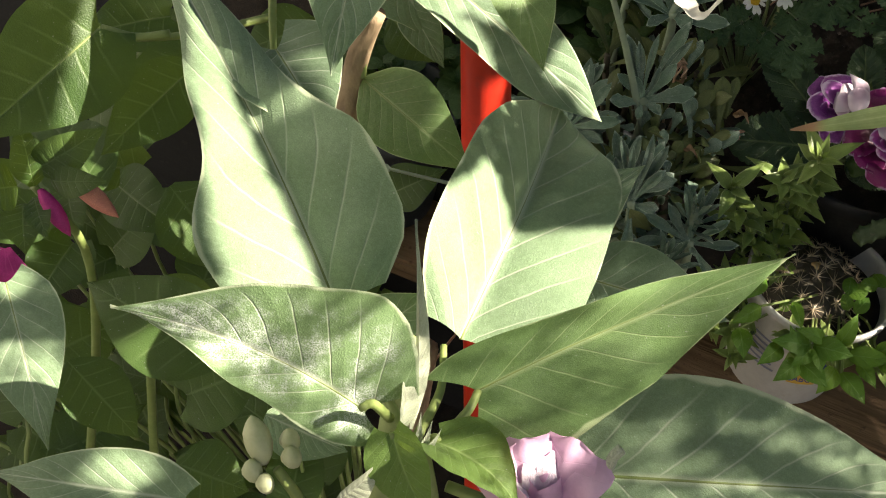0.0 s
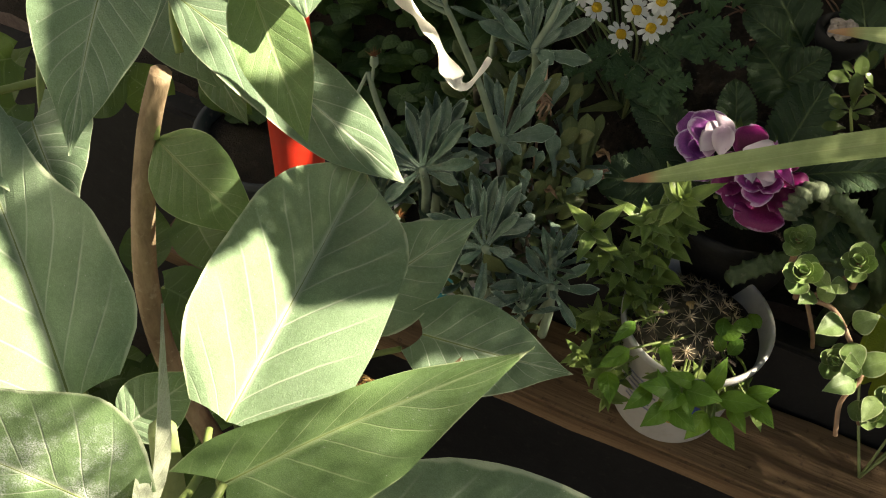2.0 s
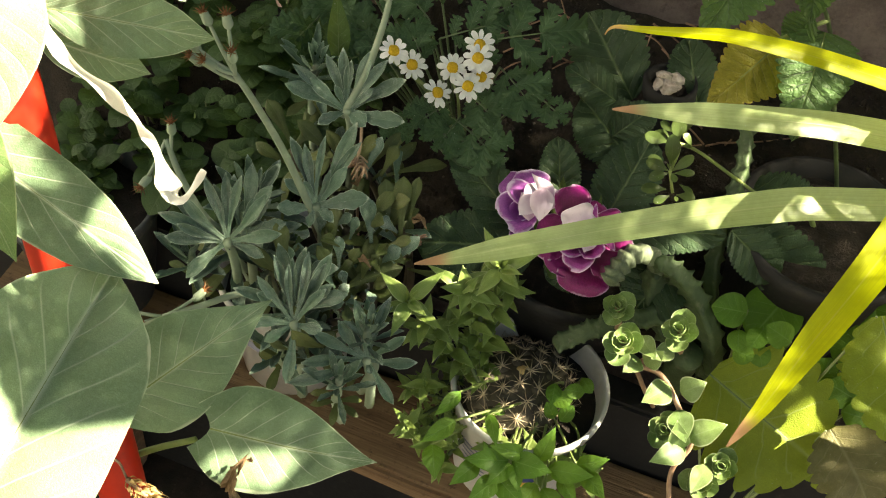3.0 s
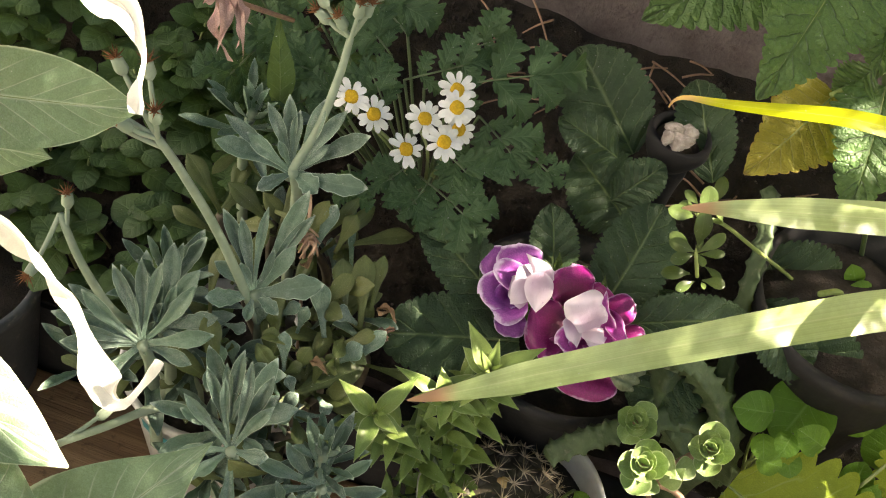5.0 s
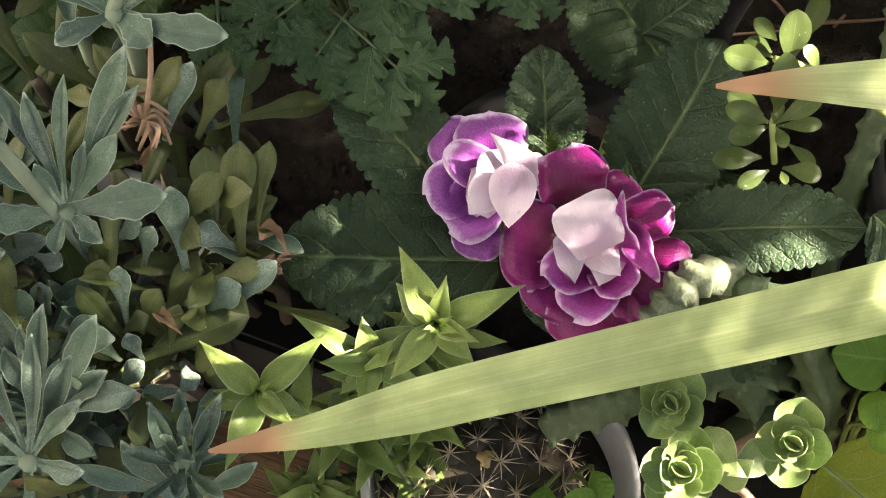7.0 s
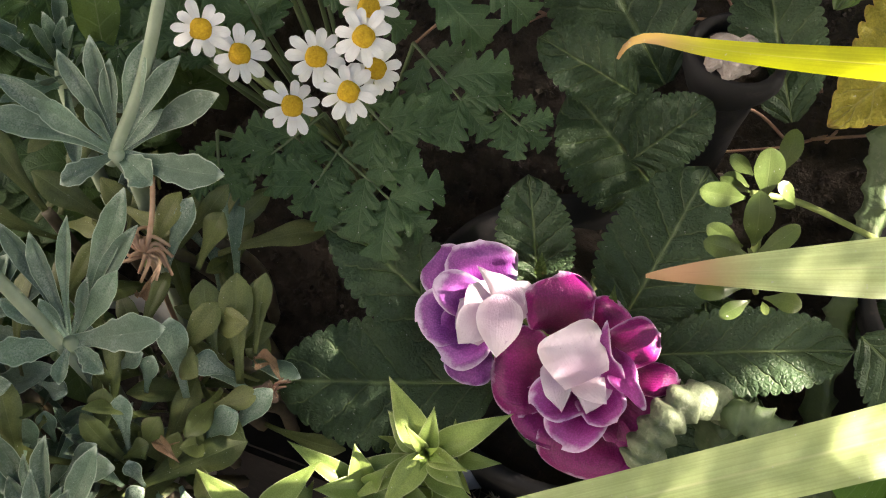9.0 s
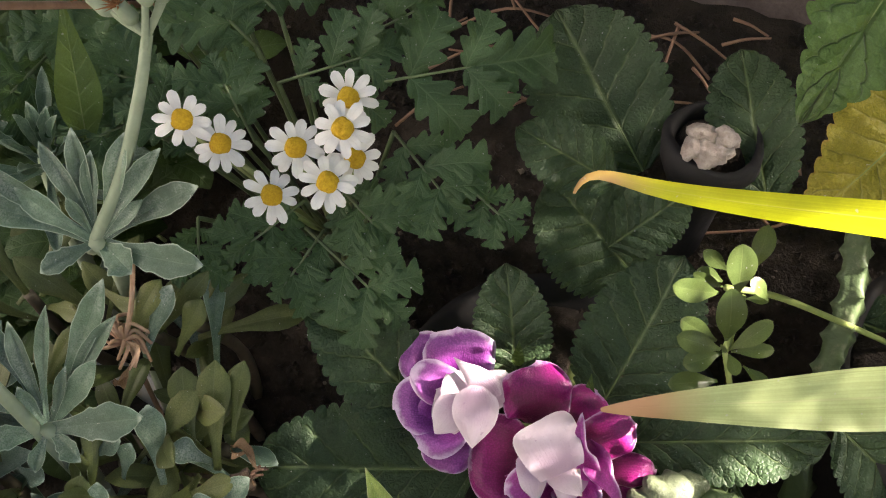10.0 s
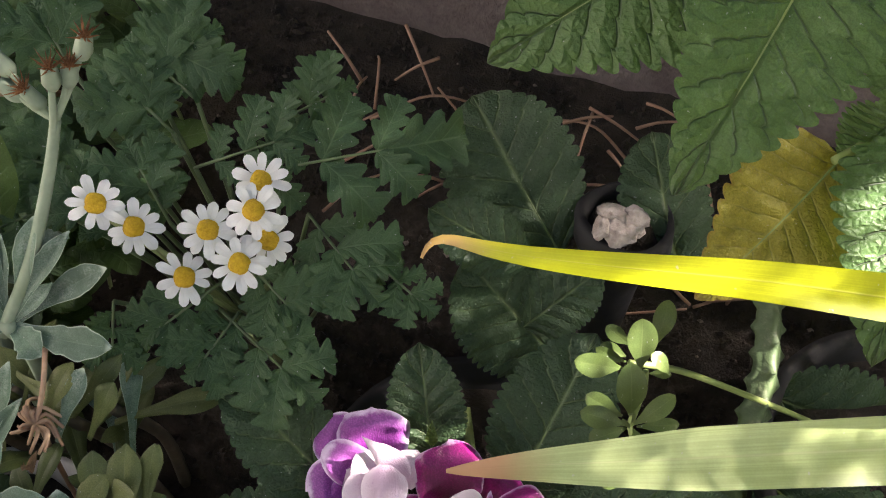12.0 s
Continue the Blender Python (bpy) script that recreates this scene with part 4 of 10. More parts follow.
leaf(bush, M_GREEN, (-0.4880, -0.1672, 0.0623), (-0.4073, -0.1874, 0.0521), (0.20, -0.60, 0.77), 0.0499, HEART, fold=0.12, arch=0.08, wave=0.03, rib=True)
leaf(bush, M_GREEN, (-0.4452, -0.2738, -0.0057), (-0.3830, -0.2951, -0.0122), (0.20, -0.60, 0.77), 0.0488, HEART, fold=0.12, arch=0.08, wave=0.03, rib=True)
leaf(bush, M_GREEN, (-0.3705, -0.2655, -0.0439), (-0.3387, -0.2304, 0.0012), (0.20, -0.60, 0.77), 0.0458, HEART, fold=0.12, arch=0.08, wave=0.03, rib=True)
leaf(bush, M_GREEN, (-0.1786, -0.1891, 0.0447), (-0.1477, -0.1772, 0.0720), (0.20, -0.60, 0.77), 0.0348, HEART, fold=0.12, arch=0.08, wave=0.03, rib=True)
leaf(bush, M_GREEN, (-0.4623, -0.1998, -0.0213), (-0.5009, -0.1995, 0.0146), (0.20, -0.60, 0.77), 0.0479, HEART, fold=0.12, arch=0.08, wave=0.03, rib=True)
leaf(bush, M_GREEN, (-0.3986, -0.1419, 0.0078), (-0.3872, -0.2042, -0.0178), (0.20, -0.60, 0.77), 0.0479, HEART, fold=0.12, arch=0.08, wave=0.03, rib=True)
leaf(bush, M_YOUNG, (-0.0539, -0.4658, 0.2435), (-0.0850, -0.3950, 0.2807), (0.87, 0.13, 0.48), 0.0096, LANCE, fold=0.6, arch=0.03)
leaf(bush, M_YOUNG, (-0.0554, -0.4681, 0.2459), (-0.0651, -0.4481, 0.2601), (0.73, -0.13, 0.68), 0.0098, LANCE, fold=0.5, arch=0.05)
leaf(bush, M_YOUNG, (-0.0686, -0.4959, 0.2237), (-0.0571, -0.4803, 0.2395), (0.45, -0.78, 0.44), 0.0111, LANCE, fold=0.5, arch=0.05)
leaf(bush, M_YOUNG, (-0.0473, -0.4702, 0.2423), (-0.0500, -0.4641, 0.2567), (0.31, -0.86, 0.42), 0.0035, LANCE, fold=0.6, arch=0.25)
leaf(bush, M_YOUNG, (-0.0473, -0.4702, 0.2423), (-0.0448, -0.4646, 0.2550), (0.39, -0.87, 0.31), 0.0035, LANCE, fold=0.6, arch=0.25)
leaf(bush, M_YOUNG, (-0.0473, -0.4702, 0.2423), (-0.0403, -0.4654, 0.2533), (0.39, -0.91, 0.15), 0.0035, LANCE, fold=0.6, arch=0.25)
leaf(bush, M_YOUNG, (-0.0473, -0.4702, 0.2423), (-0.0449, -0.4692, 0.2514), (0.77, -0.62, -0.14), 0.0035, LANCE, fold=0.6, arch=0.25)
leaf(bush, M_BIG, (-0.1621, -0.2414, 0.2584), (-0.1287, -0.2586, 0.2365), (0.20, -0.60, 0.77), 0.0212, OVATE, fold=0.1, arch=0.05)
tube(bush, "stem", M_STEM, [(-0.0478, -0.4688, 0.2396), (-0.0401, -0.4723, 0.2091), (-0.0326, -0.4675, 0.1398), (-0.0144, -0.4698, 0.0170)], 0.0045, 0.007)
tube(bush, "woody_stem", M_BARK, [(-0.1588, -0.2815, 0.2779), (-0.1639, -0.2851, 0.2570), (-0.1646, -0.2940, 0.2373), (-0.1602, -0.3123, 0.2025), (-0.1608, -0.3196, 0.1453), (-0.1576, -0.3169, 0.0689), (-0.1449, -0.3055, -0.0288)], 0.0055, 0.0075)
tube(bush, "petiole", M_PETIOLE, [(-0.0620, -0.4656, 0.2457), (-0.0670, -0.4717, 0.2616), (-0.0685, -0.4788, 0.2681)], 0.0022, 0.0016)
tube(bush, "petiole", M_PETIOLE, [(-0.0392, -0.4612, 0.2433), (-0.0356, -0.4471, 0.2444), (-0.0356, -0.4379, 0.2451)], 0.0022, 0.0016)
tube(bush, "petiole", M_PETIOLE, [(-0.0535, -0.4675, 0.2420), (-0.0825, -0.4436, 0.2421), (-0.1001, -0.4352, 0.2583)], 0.0022, 0.0016)
tube(bush, "petiole", M_PETIOLE, [(-0.0494, -0.4657, 0.2424), (-0.0531, -0.4317, 0.2246), (-0.0613, -0.4096, 0.2232)], 0.0022, 0.0016)
tube(bush, "petiole", M_PETIOLE, [(-0.1994, -0.3077, 0.3065), (-0.1924, -0.3222, 0.2935), (-0.1856, -0.3342, 0.2811)], 0.0022, 0.0016)
tube(bush, "petiole", M_PETIOLE, [(-0.2413, -0.3356, 0.2695), (-0.2556, -0.3430, 0.2673), (-0.2698, -0.3496, 0.2722)], 0.0022, 0.0016)
tube(bush, "petiole", M_PETIOLE, [(-0.2202, -0.2765, 0.2456), (-0.2477, -0.3135, 0.2496), (-0.2703, -0.3506, 0.2651)], 0.0022, 0.0016)
tube(bush, "petiole", M_PETIOLE, [(-0.0417, -0.4661, 0.2402), (-0.0130, -0.4466, 0.2028), (0.0156, -0.4263, 0.1973)], 0.0022, 0.0016)
tube(bush, "petiole", M_PETIOLE, [(-0.1647, -0.2747, 0.2653), (-0.1623, -0.2843, 0.2534), (-0.1589, -0.2932, 0.2430)], 0.0022, 0.0016)
tube(bush, "petiole", M_PETIOLE, [(-0.1586, -0.2657, 0.2773), (-0.1660, -0.2575, 0.2880), (-0.1709, -0.2497, 0.2965)], 0.0022, 0.0016)
tube(bush, "petiole", M_PETIOLE, [(-0.0478, -0.4688, 0.2396), (-0.0554, -0.4738, 0.2415), (-0.0581, -0.4714, 0.2467)], 0.0022, 0.0016)
tube(bush, "petiole", M_PETIOLE, [(-0.0445, -0.4655, 0.2414), (-0.0425, -0.4653, 0.2449), (-0.0406, -0.4669, 0.2458)], 0.0022, 0.0016)
tube(bush, "petiole", M_PETIOLE, [(-0.0901, -0.2715, 0.0466), (-0.0645, -0.2606, 0.0684), (-0.0404, -0.2508, 0.0820)], 0.0022, 0.0018)
tube(bush, "petiole", M_PETIOLE, [(-0.0901, -0.2715, 0.0466), (-0.0884, -0.2522, 0.0610), (-0.0877, -0.2347, 0.0742)], 0.0022, 0.0018)
leaf(bush, M_PINK, (0.0083, -0.4623, 0.2111), (-0.0172, -0.4610, 0.2439), (0.68, -0.54, 0.49), 0.0269, SQUARE, fold=-0.25, arch=0.12, wave=0.12, cup=0.12, lip=0.10, rows=16, cols=5, name="petal")
leaf(bush, M_PINK, (0.0083, -0.4623, 0.2111), (0.0154, -0.4467, 0.2468), (-0.48, -0.75, 0.46), 0.0269, SQUARE, fold=-0.25, arch=0.12, wave=0.12, cup=0.12, lip=0.10, rows=16, cols=5, name="petal")
leaf(bush, M_PINK, (0.0083, -0.4623, 0.2111), (-0.0105, -0.4542, 0.2475), (0.42, -0.83, 0.37), 0.0269, SQUARE, fold=-0.25, arch=0.12, wave=0.12, cup=0.12, lip=0.10, rows=16, cols=5, name="petal")
leaf(bush, M_PINK, (0.0083, -0.4623, 0.2111), (0.0074, -0.4452, 0.2500), (-0.18, -0.90, 0.40), 0.0251, SQUARE, fold=-0.25, arch=0.12, wave=0.12, cup=0.12, lip=0.10, rows=16, cols=5, name="petal")
leaf(bush, M_WHITE, (0.0083, -0.4623, 0.2111), (0.0010, -0.4546, 0.2443), (0.58, -0.77, 0.26), 0.0215, SQUARE, fold=-0.25, arch=0.12, wave=0.12, cup=0.12, lip=0.10, rows=16, cols=5, name="petal")
leaf(bush, M_WHITE, (0.0083, -0.4623, 0.2111), (-0.0074, -0.4661, 0.2375), (0.90, -0.02, 0.43), 0.0162, SQUARE, fold=-0.25, arch=0.12, wave=0.12, cup=0.12, lip=0.10, rows=16, cols=5, name="petal")
rosebud(bush, M_PINK, (0.0030, -0.4587, 0.2188), (-0.14, 0.09, 0.99), 0.0135)
tube(bush, "stem", M_PETIOLE, [(0.0067, -0.4591, 0.2140), (-0.0077, -0.4619, 0.2090), (-0.0340, -0.4672, 0.2154)], 0.003, 0.0025)
tube(bush, "bract", M_YOUNG, [(0.0238, -0.4471, 0.2384), (0.0239, -0.4441, 0.2446), (0.0239, -0.4428, 0.2470), (0.0257, -0.4401, 0.2499)], 0.002, 0.0024)
bud(bush, M_BUD, (-0.1090, -0.4850, 0.2023), (-0.1191, -0.4768, 0.2216), 0.0062)
bud(bush, M_BUD, (-0.1007, -0.4753, 0.2052), (-0.1039, -0.4739, 0.2175), 0.0045)
bud(bush, M_BUD, (-0.0971, -0.4807, 0.2027), (-0.1001, -0.4795, 0.2147), 0.0045)
bud(bush, M_BUD, (-0.1099, -0.4914, 0.1976), (-0.1129, -0.4897, 0.2100), 0.0045)
bud(bush, M_BUD, (-0.1034, -0.4925, 0.1950), (-0.1060, -0.4918, 0.2066), 0.004)
tube(bush, "stem", M_PETIOLE, [(-0.1029, -0.4853, 0.2031), (-0.0944, -0.4865, 0.1923), (-0.0770, -0.4830, 0.1519), (-0.0350, -0.4662, 0.1285)], 0.0022, 0.003)
tube(bush, "stem", M_STEM, [(-0.0735, -0.4240, 0.2360), (-0.075, -0.43, 0.12), (-0.085, -0.42, -0.1), (-0.10, -0.42, -0.43)], 0.006, 0.012)
tube(bush, "woody_stem", M_BARK, [(-0.105, -0.30, 0.05), (-0.10, -0.34, -0.12), (-0.10, -0.40, -0.43)], 0.0075, 0.012)
# low filler leaves, their shade likewise put into the dark green
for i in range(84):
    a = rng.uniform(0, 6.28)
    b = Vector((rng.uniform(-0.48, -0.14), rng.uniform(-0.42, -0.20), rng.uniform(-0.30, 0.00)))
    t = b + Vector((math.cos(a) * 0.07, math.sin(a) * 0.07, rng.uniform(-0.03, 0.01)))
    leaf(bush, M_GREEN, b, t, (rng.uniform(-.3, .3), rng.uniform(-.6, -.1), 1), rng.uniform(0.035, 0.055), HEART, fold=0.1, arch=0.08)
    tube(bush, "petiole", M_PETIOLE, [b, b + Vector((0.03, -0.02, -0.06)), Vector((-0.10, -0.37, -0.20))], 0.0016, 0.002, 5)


def ribbon(mat, pts, w0, w1, seed):
    """A bleached dead leaf, curled lengthwise into a twisting strip."""
    ob = thing("dead_leaf", pts[0], "bleached white dead leaf curled into a ribbon, hanging from the bush", "dead leaf")
    p = np.array(pts, float)
    t = np.linspace(0, len(p) - 1, 50)
    c = np.stack([np.interp(t, range(len(p)), p[:, i]) for i in range(3)], 1)
    for _ in range(3):
        c[1:-1] = (c[:-2] + 2 * c[1:-1] + c[2:]) / 4
    d = np.gradient(c, axis=0)
    V, F, UV = [], [], []
    for i in range(50):
        dd = d[i] / np.linalg.norm(d[i])
        a = np.cross(dd, (0.1, -0.75, 0.65))
        a /= np.linalg.norm(a)
        b = np.cross(a, dd)
        tw = 0.9 * math.sin(i * 0.21 + seed) + 0.5 * math.sin(i * 0.53)
        side, up = math.cos(tw) * a + math.sin(tw) * b, math.cos(tw) * b - math.sin(tw) * a
        w = (w0 + (w1 - w0) * i / 49) * (0.75 + 0.35 * math.sin(i * 0.37 + seed)) * min(1, 0.35 + (49 - i) * 0.2)
        for j in range(5):
            u = j / 2 - 1
            V.append(c[i] + side * u * w / 2 + up * (0.25 * w * u * u))
            UV.append((j / 4, i / 49))
    for i in range(49):
        for j in range(4):
            F.append([i * 5 + j, i * 5 + j + 1, i * 5 + j + 6, i * 5 + j + 5])
    part("curled_blade", V, F, mat, ob, "", UV)
    return ob


ribbon(M_DRY, [(-0.0895, -0.2485, 0.3661), (-0.0736, -0.2539, 0.3589), (-0.0592, -0.2533, 0.3503), (-0.0436, -0.2554, 0.3457), (-0.0324, -0.2617, 0.3387), (-0.0219, -0.2719, 0.3352), (-0.0145, -0.2795, 0.3342), (-0.0080, -0.2820, 0.3375), (-0.0026, -0.2743, 0.3490)], 0.0085, 0.0085, 1)
ribbon(M_DRY, [(-0.0792, -0.2635, 0.4104), (-0.0665, -0.2581, 0.4143), (-0.0547, -0.2507, 0.4200), (-0.0455, -0.2443, 0.4249), (-0.0348, -0.2443, 0.4244), (-0.0236, -0.2439, 0.4241), (-0.0157, -0.2496, 0.4188), (-0.0141, -0.2589, 0.4108)], 0.008, 0.007, 2)

mirabilis = thing("four_oclock_plant", (-0.27, -0.40, -0.42), "leafy plant with coral and magenta flower buds", "plant")
bud(mirabilis, M_CORAL, (-0.2630, -0.4011, 0.2239), (-0.2309, -0.4067, 0.2140), 0.005)
bud(mirabilis, M_MAGENTA, (-0.2684, -0.4140, 0.2217), (-0.2495, -0.4210, 0.2050), 0.0045)
leaf(mirabilis, M_GREEN, (-0.2740, -0.4117, 0.2185), (-0.2869, -0.3989, 0.2446), (0.71, -0.43, 0.56), 0.0187, OVATE, fold=0.15, arch=0.1)
leaf(mirabilis, M_GREEN, (-0.2770, -0.4061, 0.2235), (-0.2485, -0.3842, 0.2463), (0.34, -0.85, 0.40), 0.0213, OVATE, fold=0.15, arch=0.1)
leaf(mirabilis, M_GREEN, (-0.2676, -0.4066, 0.2208), (-0.2383, -0.4010, 0.2306), (-0.02, -0.84, 0.54), 0.0160, OVATE, fold=0.15, arch=0.1)
leaf(mirabilis, M_GREEN, (-0.2760, -0.4194, 0.2129), (-0.2608, -0.4401, 0.2059), (0.14, -0.22, 0.96), 0.0213, OVATE, fold=0.15, arch=0.1)
leaf(mirabilis, M_GREEN, (-0.2814, -0.4149, 0.2178), (-0.2918, -0.4291, 0.2223), (0.59, -0.18, 0.79), 0.0240, OVATE, fold=0.15, arch=0.1)
leaf(mirabilis, M_GREEN, (-0.2721, -0.4154, 0.2151), (-0.2536, -0.4313, 0.2109), (-0.01, -0.26, 0.97), 0.0133, OVATE, fold=0.15, arch=0.1)
leaf(mirabilis, M_GREEN, (-0.2745, -0.4050, 0.2238), (-0.2594, -0.3946, 0.2410), (0.32, -0.91, 0.27), 0.0160, OVATE, fold=0.15, arch=0.1)
leaf(mirabilis, M_MAGENTA, (-0.2653, -0.4467, 0.2148), (-0.2578, -0.4654, 0.1983), (0.51, -0.44, 0.73), 0.0156, PETAL, fold=-0.2, arch=0.1, name="petal")
leaf(mirabilis, M_MAGENTA, (-0.2653, -0.4467, 0.2148), (-0.2472, -0.4607, 0.1993), (0.43, -0.36, 0.83), 0.0156, PETAL, fold=-0.2, arch=0.1, name="petal")
leaf(mirabilis, M_MAGENTA, (-0.2653, -0.4467, 0.2148), (-0.2535, -0.4653, 0.1973), (0.50, -0.41, 0.77), 0.0130, PETAL, fold=-0.2, arch=0.1, name="petal")
leaf(mirabilis, M_MAGENTA, (-0.2653, -0.4467, 0.2148), (-0.2644, -0.4639, 0.2011), (0.51, -0.52, 0.68), 0.0156, PETAL, fold=-0.2, arch=0.1, name="petal")
tube(mirabilis, "stem", M_PETIOLE, [(-0.2767, -0.4092, 0.2146), (-0.2652, -0.3984, 0.1619), (-0.2694, -0.4027, 0.0820), (-0.2819, -0.4198, -0.0316)], 0.002, 0.003)
tube(mirabilis, "stem", M_PETIOLE, [(-0.27, -0.36, 0.02), (-0.27, -0.39, -0.2), (-0.27, -0.40, -0.43)], 0.003, 0.004)

# ---- red stake ----
stake = tube(None, "stake", M_RED, [(-0.1357, -0.2185, 0.36), (-0.0846, -0.2695, 0.10), (0.0195, -0.3735, -0.43)], 0.0135, 0.0135, 20)
tagged(stake, "round garden stake painted glossy red", "stake")

# ---- gloxinia ----
gloxinia = thing("gloxinia", (0.115, 0.005, 0.04), "gloxinia with dark quilted leaves and double purple flowers", "flowering plant")
flower_a = lump("flower", (0.085, -0.022, 0.082), (0.008, 0.008, 0.008), M_GREEN, gloxinia, 1, "violet double flower with pale margins and a white heart", 0.2)
flower_b = lump("flower", (0.109, -0.040, 0.074), (0.009, 0.009, 0.009), M_GREEN, gloxinia, 2, "deep magenta double flower with a pale heart", 0.2)
for q in ((0.085, -0.022, 0.078), (0.109, -0.040, 0.070)):
    tube(gloxinia, "flower_stalk", M_PETIOLE, [q, (0.105, -0.02, 0.07), (0.115, 0.005, 0.035)], 0.002, 0.003)
leaf(gloxinia, M_GLOX, (0.0805, -0.0299, 0.0841), (0.0194, -0.0136, 0.1208), (0.20, -0.52, 0.83), 0.0344, ROUND, fold=0.10, arch=0.10, teeth=18, tooth=0.05, cols=6, rib=True)
leaf(gloxinia, M_GLOX, (0.0900, -0.0367, 0.0762), (0.0170, -0.0639, 0.0788), (0.17, -0.44, 0.88), 0.0470, ROUND, fold=0.10, arch=0.10, teeth=18, tooth=0.05, cols=6, rib=True, wave=0.06)
leaf(gloxinia, M_GLOX, (0.0964, -0.0091, 0.0999), (0.0812, 0.0142, 0.1343), (0.13, -0.63, 0.77), 0.0272, ROUND, fold=0.10, arch=0.10, teeth=18, tooth=0.05, cols=6, rib=True)
leaf(gloxinia, M_GLOX, (0.1274, -0.0069, 0.0963), (0.1386, 0.0359, 0.1392), (0.01, -0.58, 0.81), 0.0412, ROUND, fold=0.10, arch=0.10, teeth=18, tooth=0.05, cols=6, rib=True)
leaf(gloxinia, M_GLOX, (0.1254, 0.0428, 0.1086), (0.0848, 0.0542, 0.1353), (0.10, -0.56, 0.82), 0.0459, ROUND, fold=0.10, arch=0.10, teeth=18, tooth=0.05, cols=6, rib=True)
leaf(gloxinia, M_GLOX, (0.1418, -0.0172, 0.0986), (0.2037, -0.0008, 0.1139), (0.13, -0.36, 0.92), 0.0297, ROUND, fold=0.10, arch=0.10, teeth=18, tooth=0.05, cols=6, rib=True, wave=0.05)
leaf(gloxinia, M_GLOX, (0.1075, 0.0579, 0.1389), (0.0703, 0.0541, 0.1575), (0.39, -0.64, 0.66), 0.0250, OVAL, wave=0.06, fold=0.10, arch=0.10, teeth=16, tooth=0.05, rib=True)
leaf(gloxinia, M_GLOX, (0.1164, 0.0744, 0.1301), (0.0668, 0.1181, 0.1534), (-0.10, -0.56, 0.82), 0.0511, OVAL, fold=0.10, arch=0.10, teeth=16, tooth=0.05, rib=True)
leaf(gloxinia, M_GLOX, (0.1640, 0.0749, 0.1293), (0.1369, 0.1218, 0.1573), (-0.15, -0.57, 0.81), 0.0335, OVAL, fold=0.10, arch=0.10, teeth=16, tooth=0.05, rib=True)
leaf(gloxinia, M_GLOX, (0.2057, 0.0078, 0.1103), (0.2441, -0.0029, 0.0918), (0.17, -0.66, 0.73), 0.0315, OVAL, fold=0.10, arch=0.10, teeth=16, tooth=0.05, rib=True)
leaf(gloxinia, M_GLOX, (0.1282, -0.0248, 0.0771), (0.1044, -0.0497, 0.0707), (0.08, -0.32, 0.95), 0.0388, OVAL, fold=0.10, arch=0.10, teeth=16, tooth=0.05, rib=True)
leaf(gloxinia, M_GLOX, (0.1523, 0.0104, 0.1019), (0.1638, -0.0166, 0.0890), (-0.11, -0.47, 0.88), 0.0404, OVAL, fold=0.10, arch=0.10, teeth=16, tooth=0.05, rib=True)
leaf(gloxinia, M_GLOX, (0.1128, 0.0425, 0.1215), (0.1339, 0.0622, 0.1421), (-0.07, -0.68, 0.73), 0.0251, OVAL, fold=0.06, arch=0.10, teeth=16, tooth=0.05, wave=0.05, rib=True)
leaf(gloxinia, M_GLOX, (0.2083, 0.0274, 0.0967), (0.2774, 0.0084, 0.0817), (-0.04, -0.70, 0.71), 0.0441, OVAL, fold=0.08, arch=0.1, teeth=14, tooth=0.06, rib=True)
leaf(gloxinia, M_GLOX, (0.2078, 0.0650, 0.0942), (0.2612, 0.0719, 0.0832), (0.23, -0.71, 0.67), 0.0421, OVAL, fold=0.08, arch=0.1, teeth=14, tooth=0.06)
leaf(gloxinia, M_GLOX, (0.1803, -0.0123, 0.0836), (0.1635, -0.0456, 0.0605), (-0.00, -0.57, 0.82), 0.0438, OVAL, fold=0.08, arch=0.1, teeth=14, tooth=0.06)
leaf(flower_a, M_PURPLE, (0.0772, -0.0200, 0.1046), (0.0584, -0.0194, 0.1167), (0.31, -0.56, 0.77), 0.0197, RPETAL, fold=0.0, arch=0.02, wave=0.05, cup=0.2, lip=0.2, name="petal", rows=20, cols=7, ease=1.0)
leaf(flower_a, M_PURPLE, (0.0791, -0.0204, 0.1065), (0.0738, -0.0133, 0.1234), (0.16, -0.69, 0.70), 0.0256, RPETAL, fold=0.0, arch=0.02, wave=0.08, cup=0.2, lip=0.26, name="petal", rows=20, cols=7, ease=1.0)
leaf(flower_a, M_PURPLE, (0.0791, -0.0258, 0.1036), (0.0641, -0.0401, 0.1130), (0.35, -0.27, 0.90), 0.0221, RPETAL, fold=0.0, arch=0.0, wave=0.07, cup=0.28, lip=0.22, name="petal", rows=20, cols=7, ease=1.0)
leaf(flower_a, M_PURPLE, (0.0812, -0.0288, 0.1041), (0.0739, -0.0466, 0.1098), (0.12, -0.08, 0.99), 0.0220, RPETAL, fold=0.0, arch=-0.04, wave=0.07, cup=0.3, lip=0.22, name="petal", rows=20, cols=7, ease=1.0)
leaf(flower_a, M_PURPLE, (0.0820, -0.0338, 0.1013), (0.0817, -0.0495, 0.0950), (0.04, -0.25, 0.97), 0.0174, RPETAL, fold=0.0, arch=0.06, wave=0.14, cup=0.05, lip=0.12, name="petal", rows=20, cols=7, ease=1.0)
leaf(flower_a, M_PURPLE, (0.0838, -0.0284, 0.1132), (0.0680, -0.0348, 0.1293), (0.60, -0.57, 0.55), 0.0149, RPETAL, fold=0.0, arch=0.02, wave=0.05, cup=0.4, lip=0.36, name="petal", rows=20, cols=7, ease=1.0)
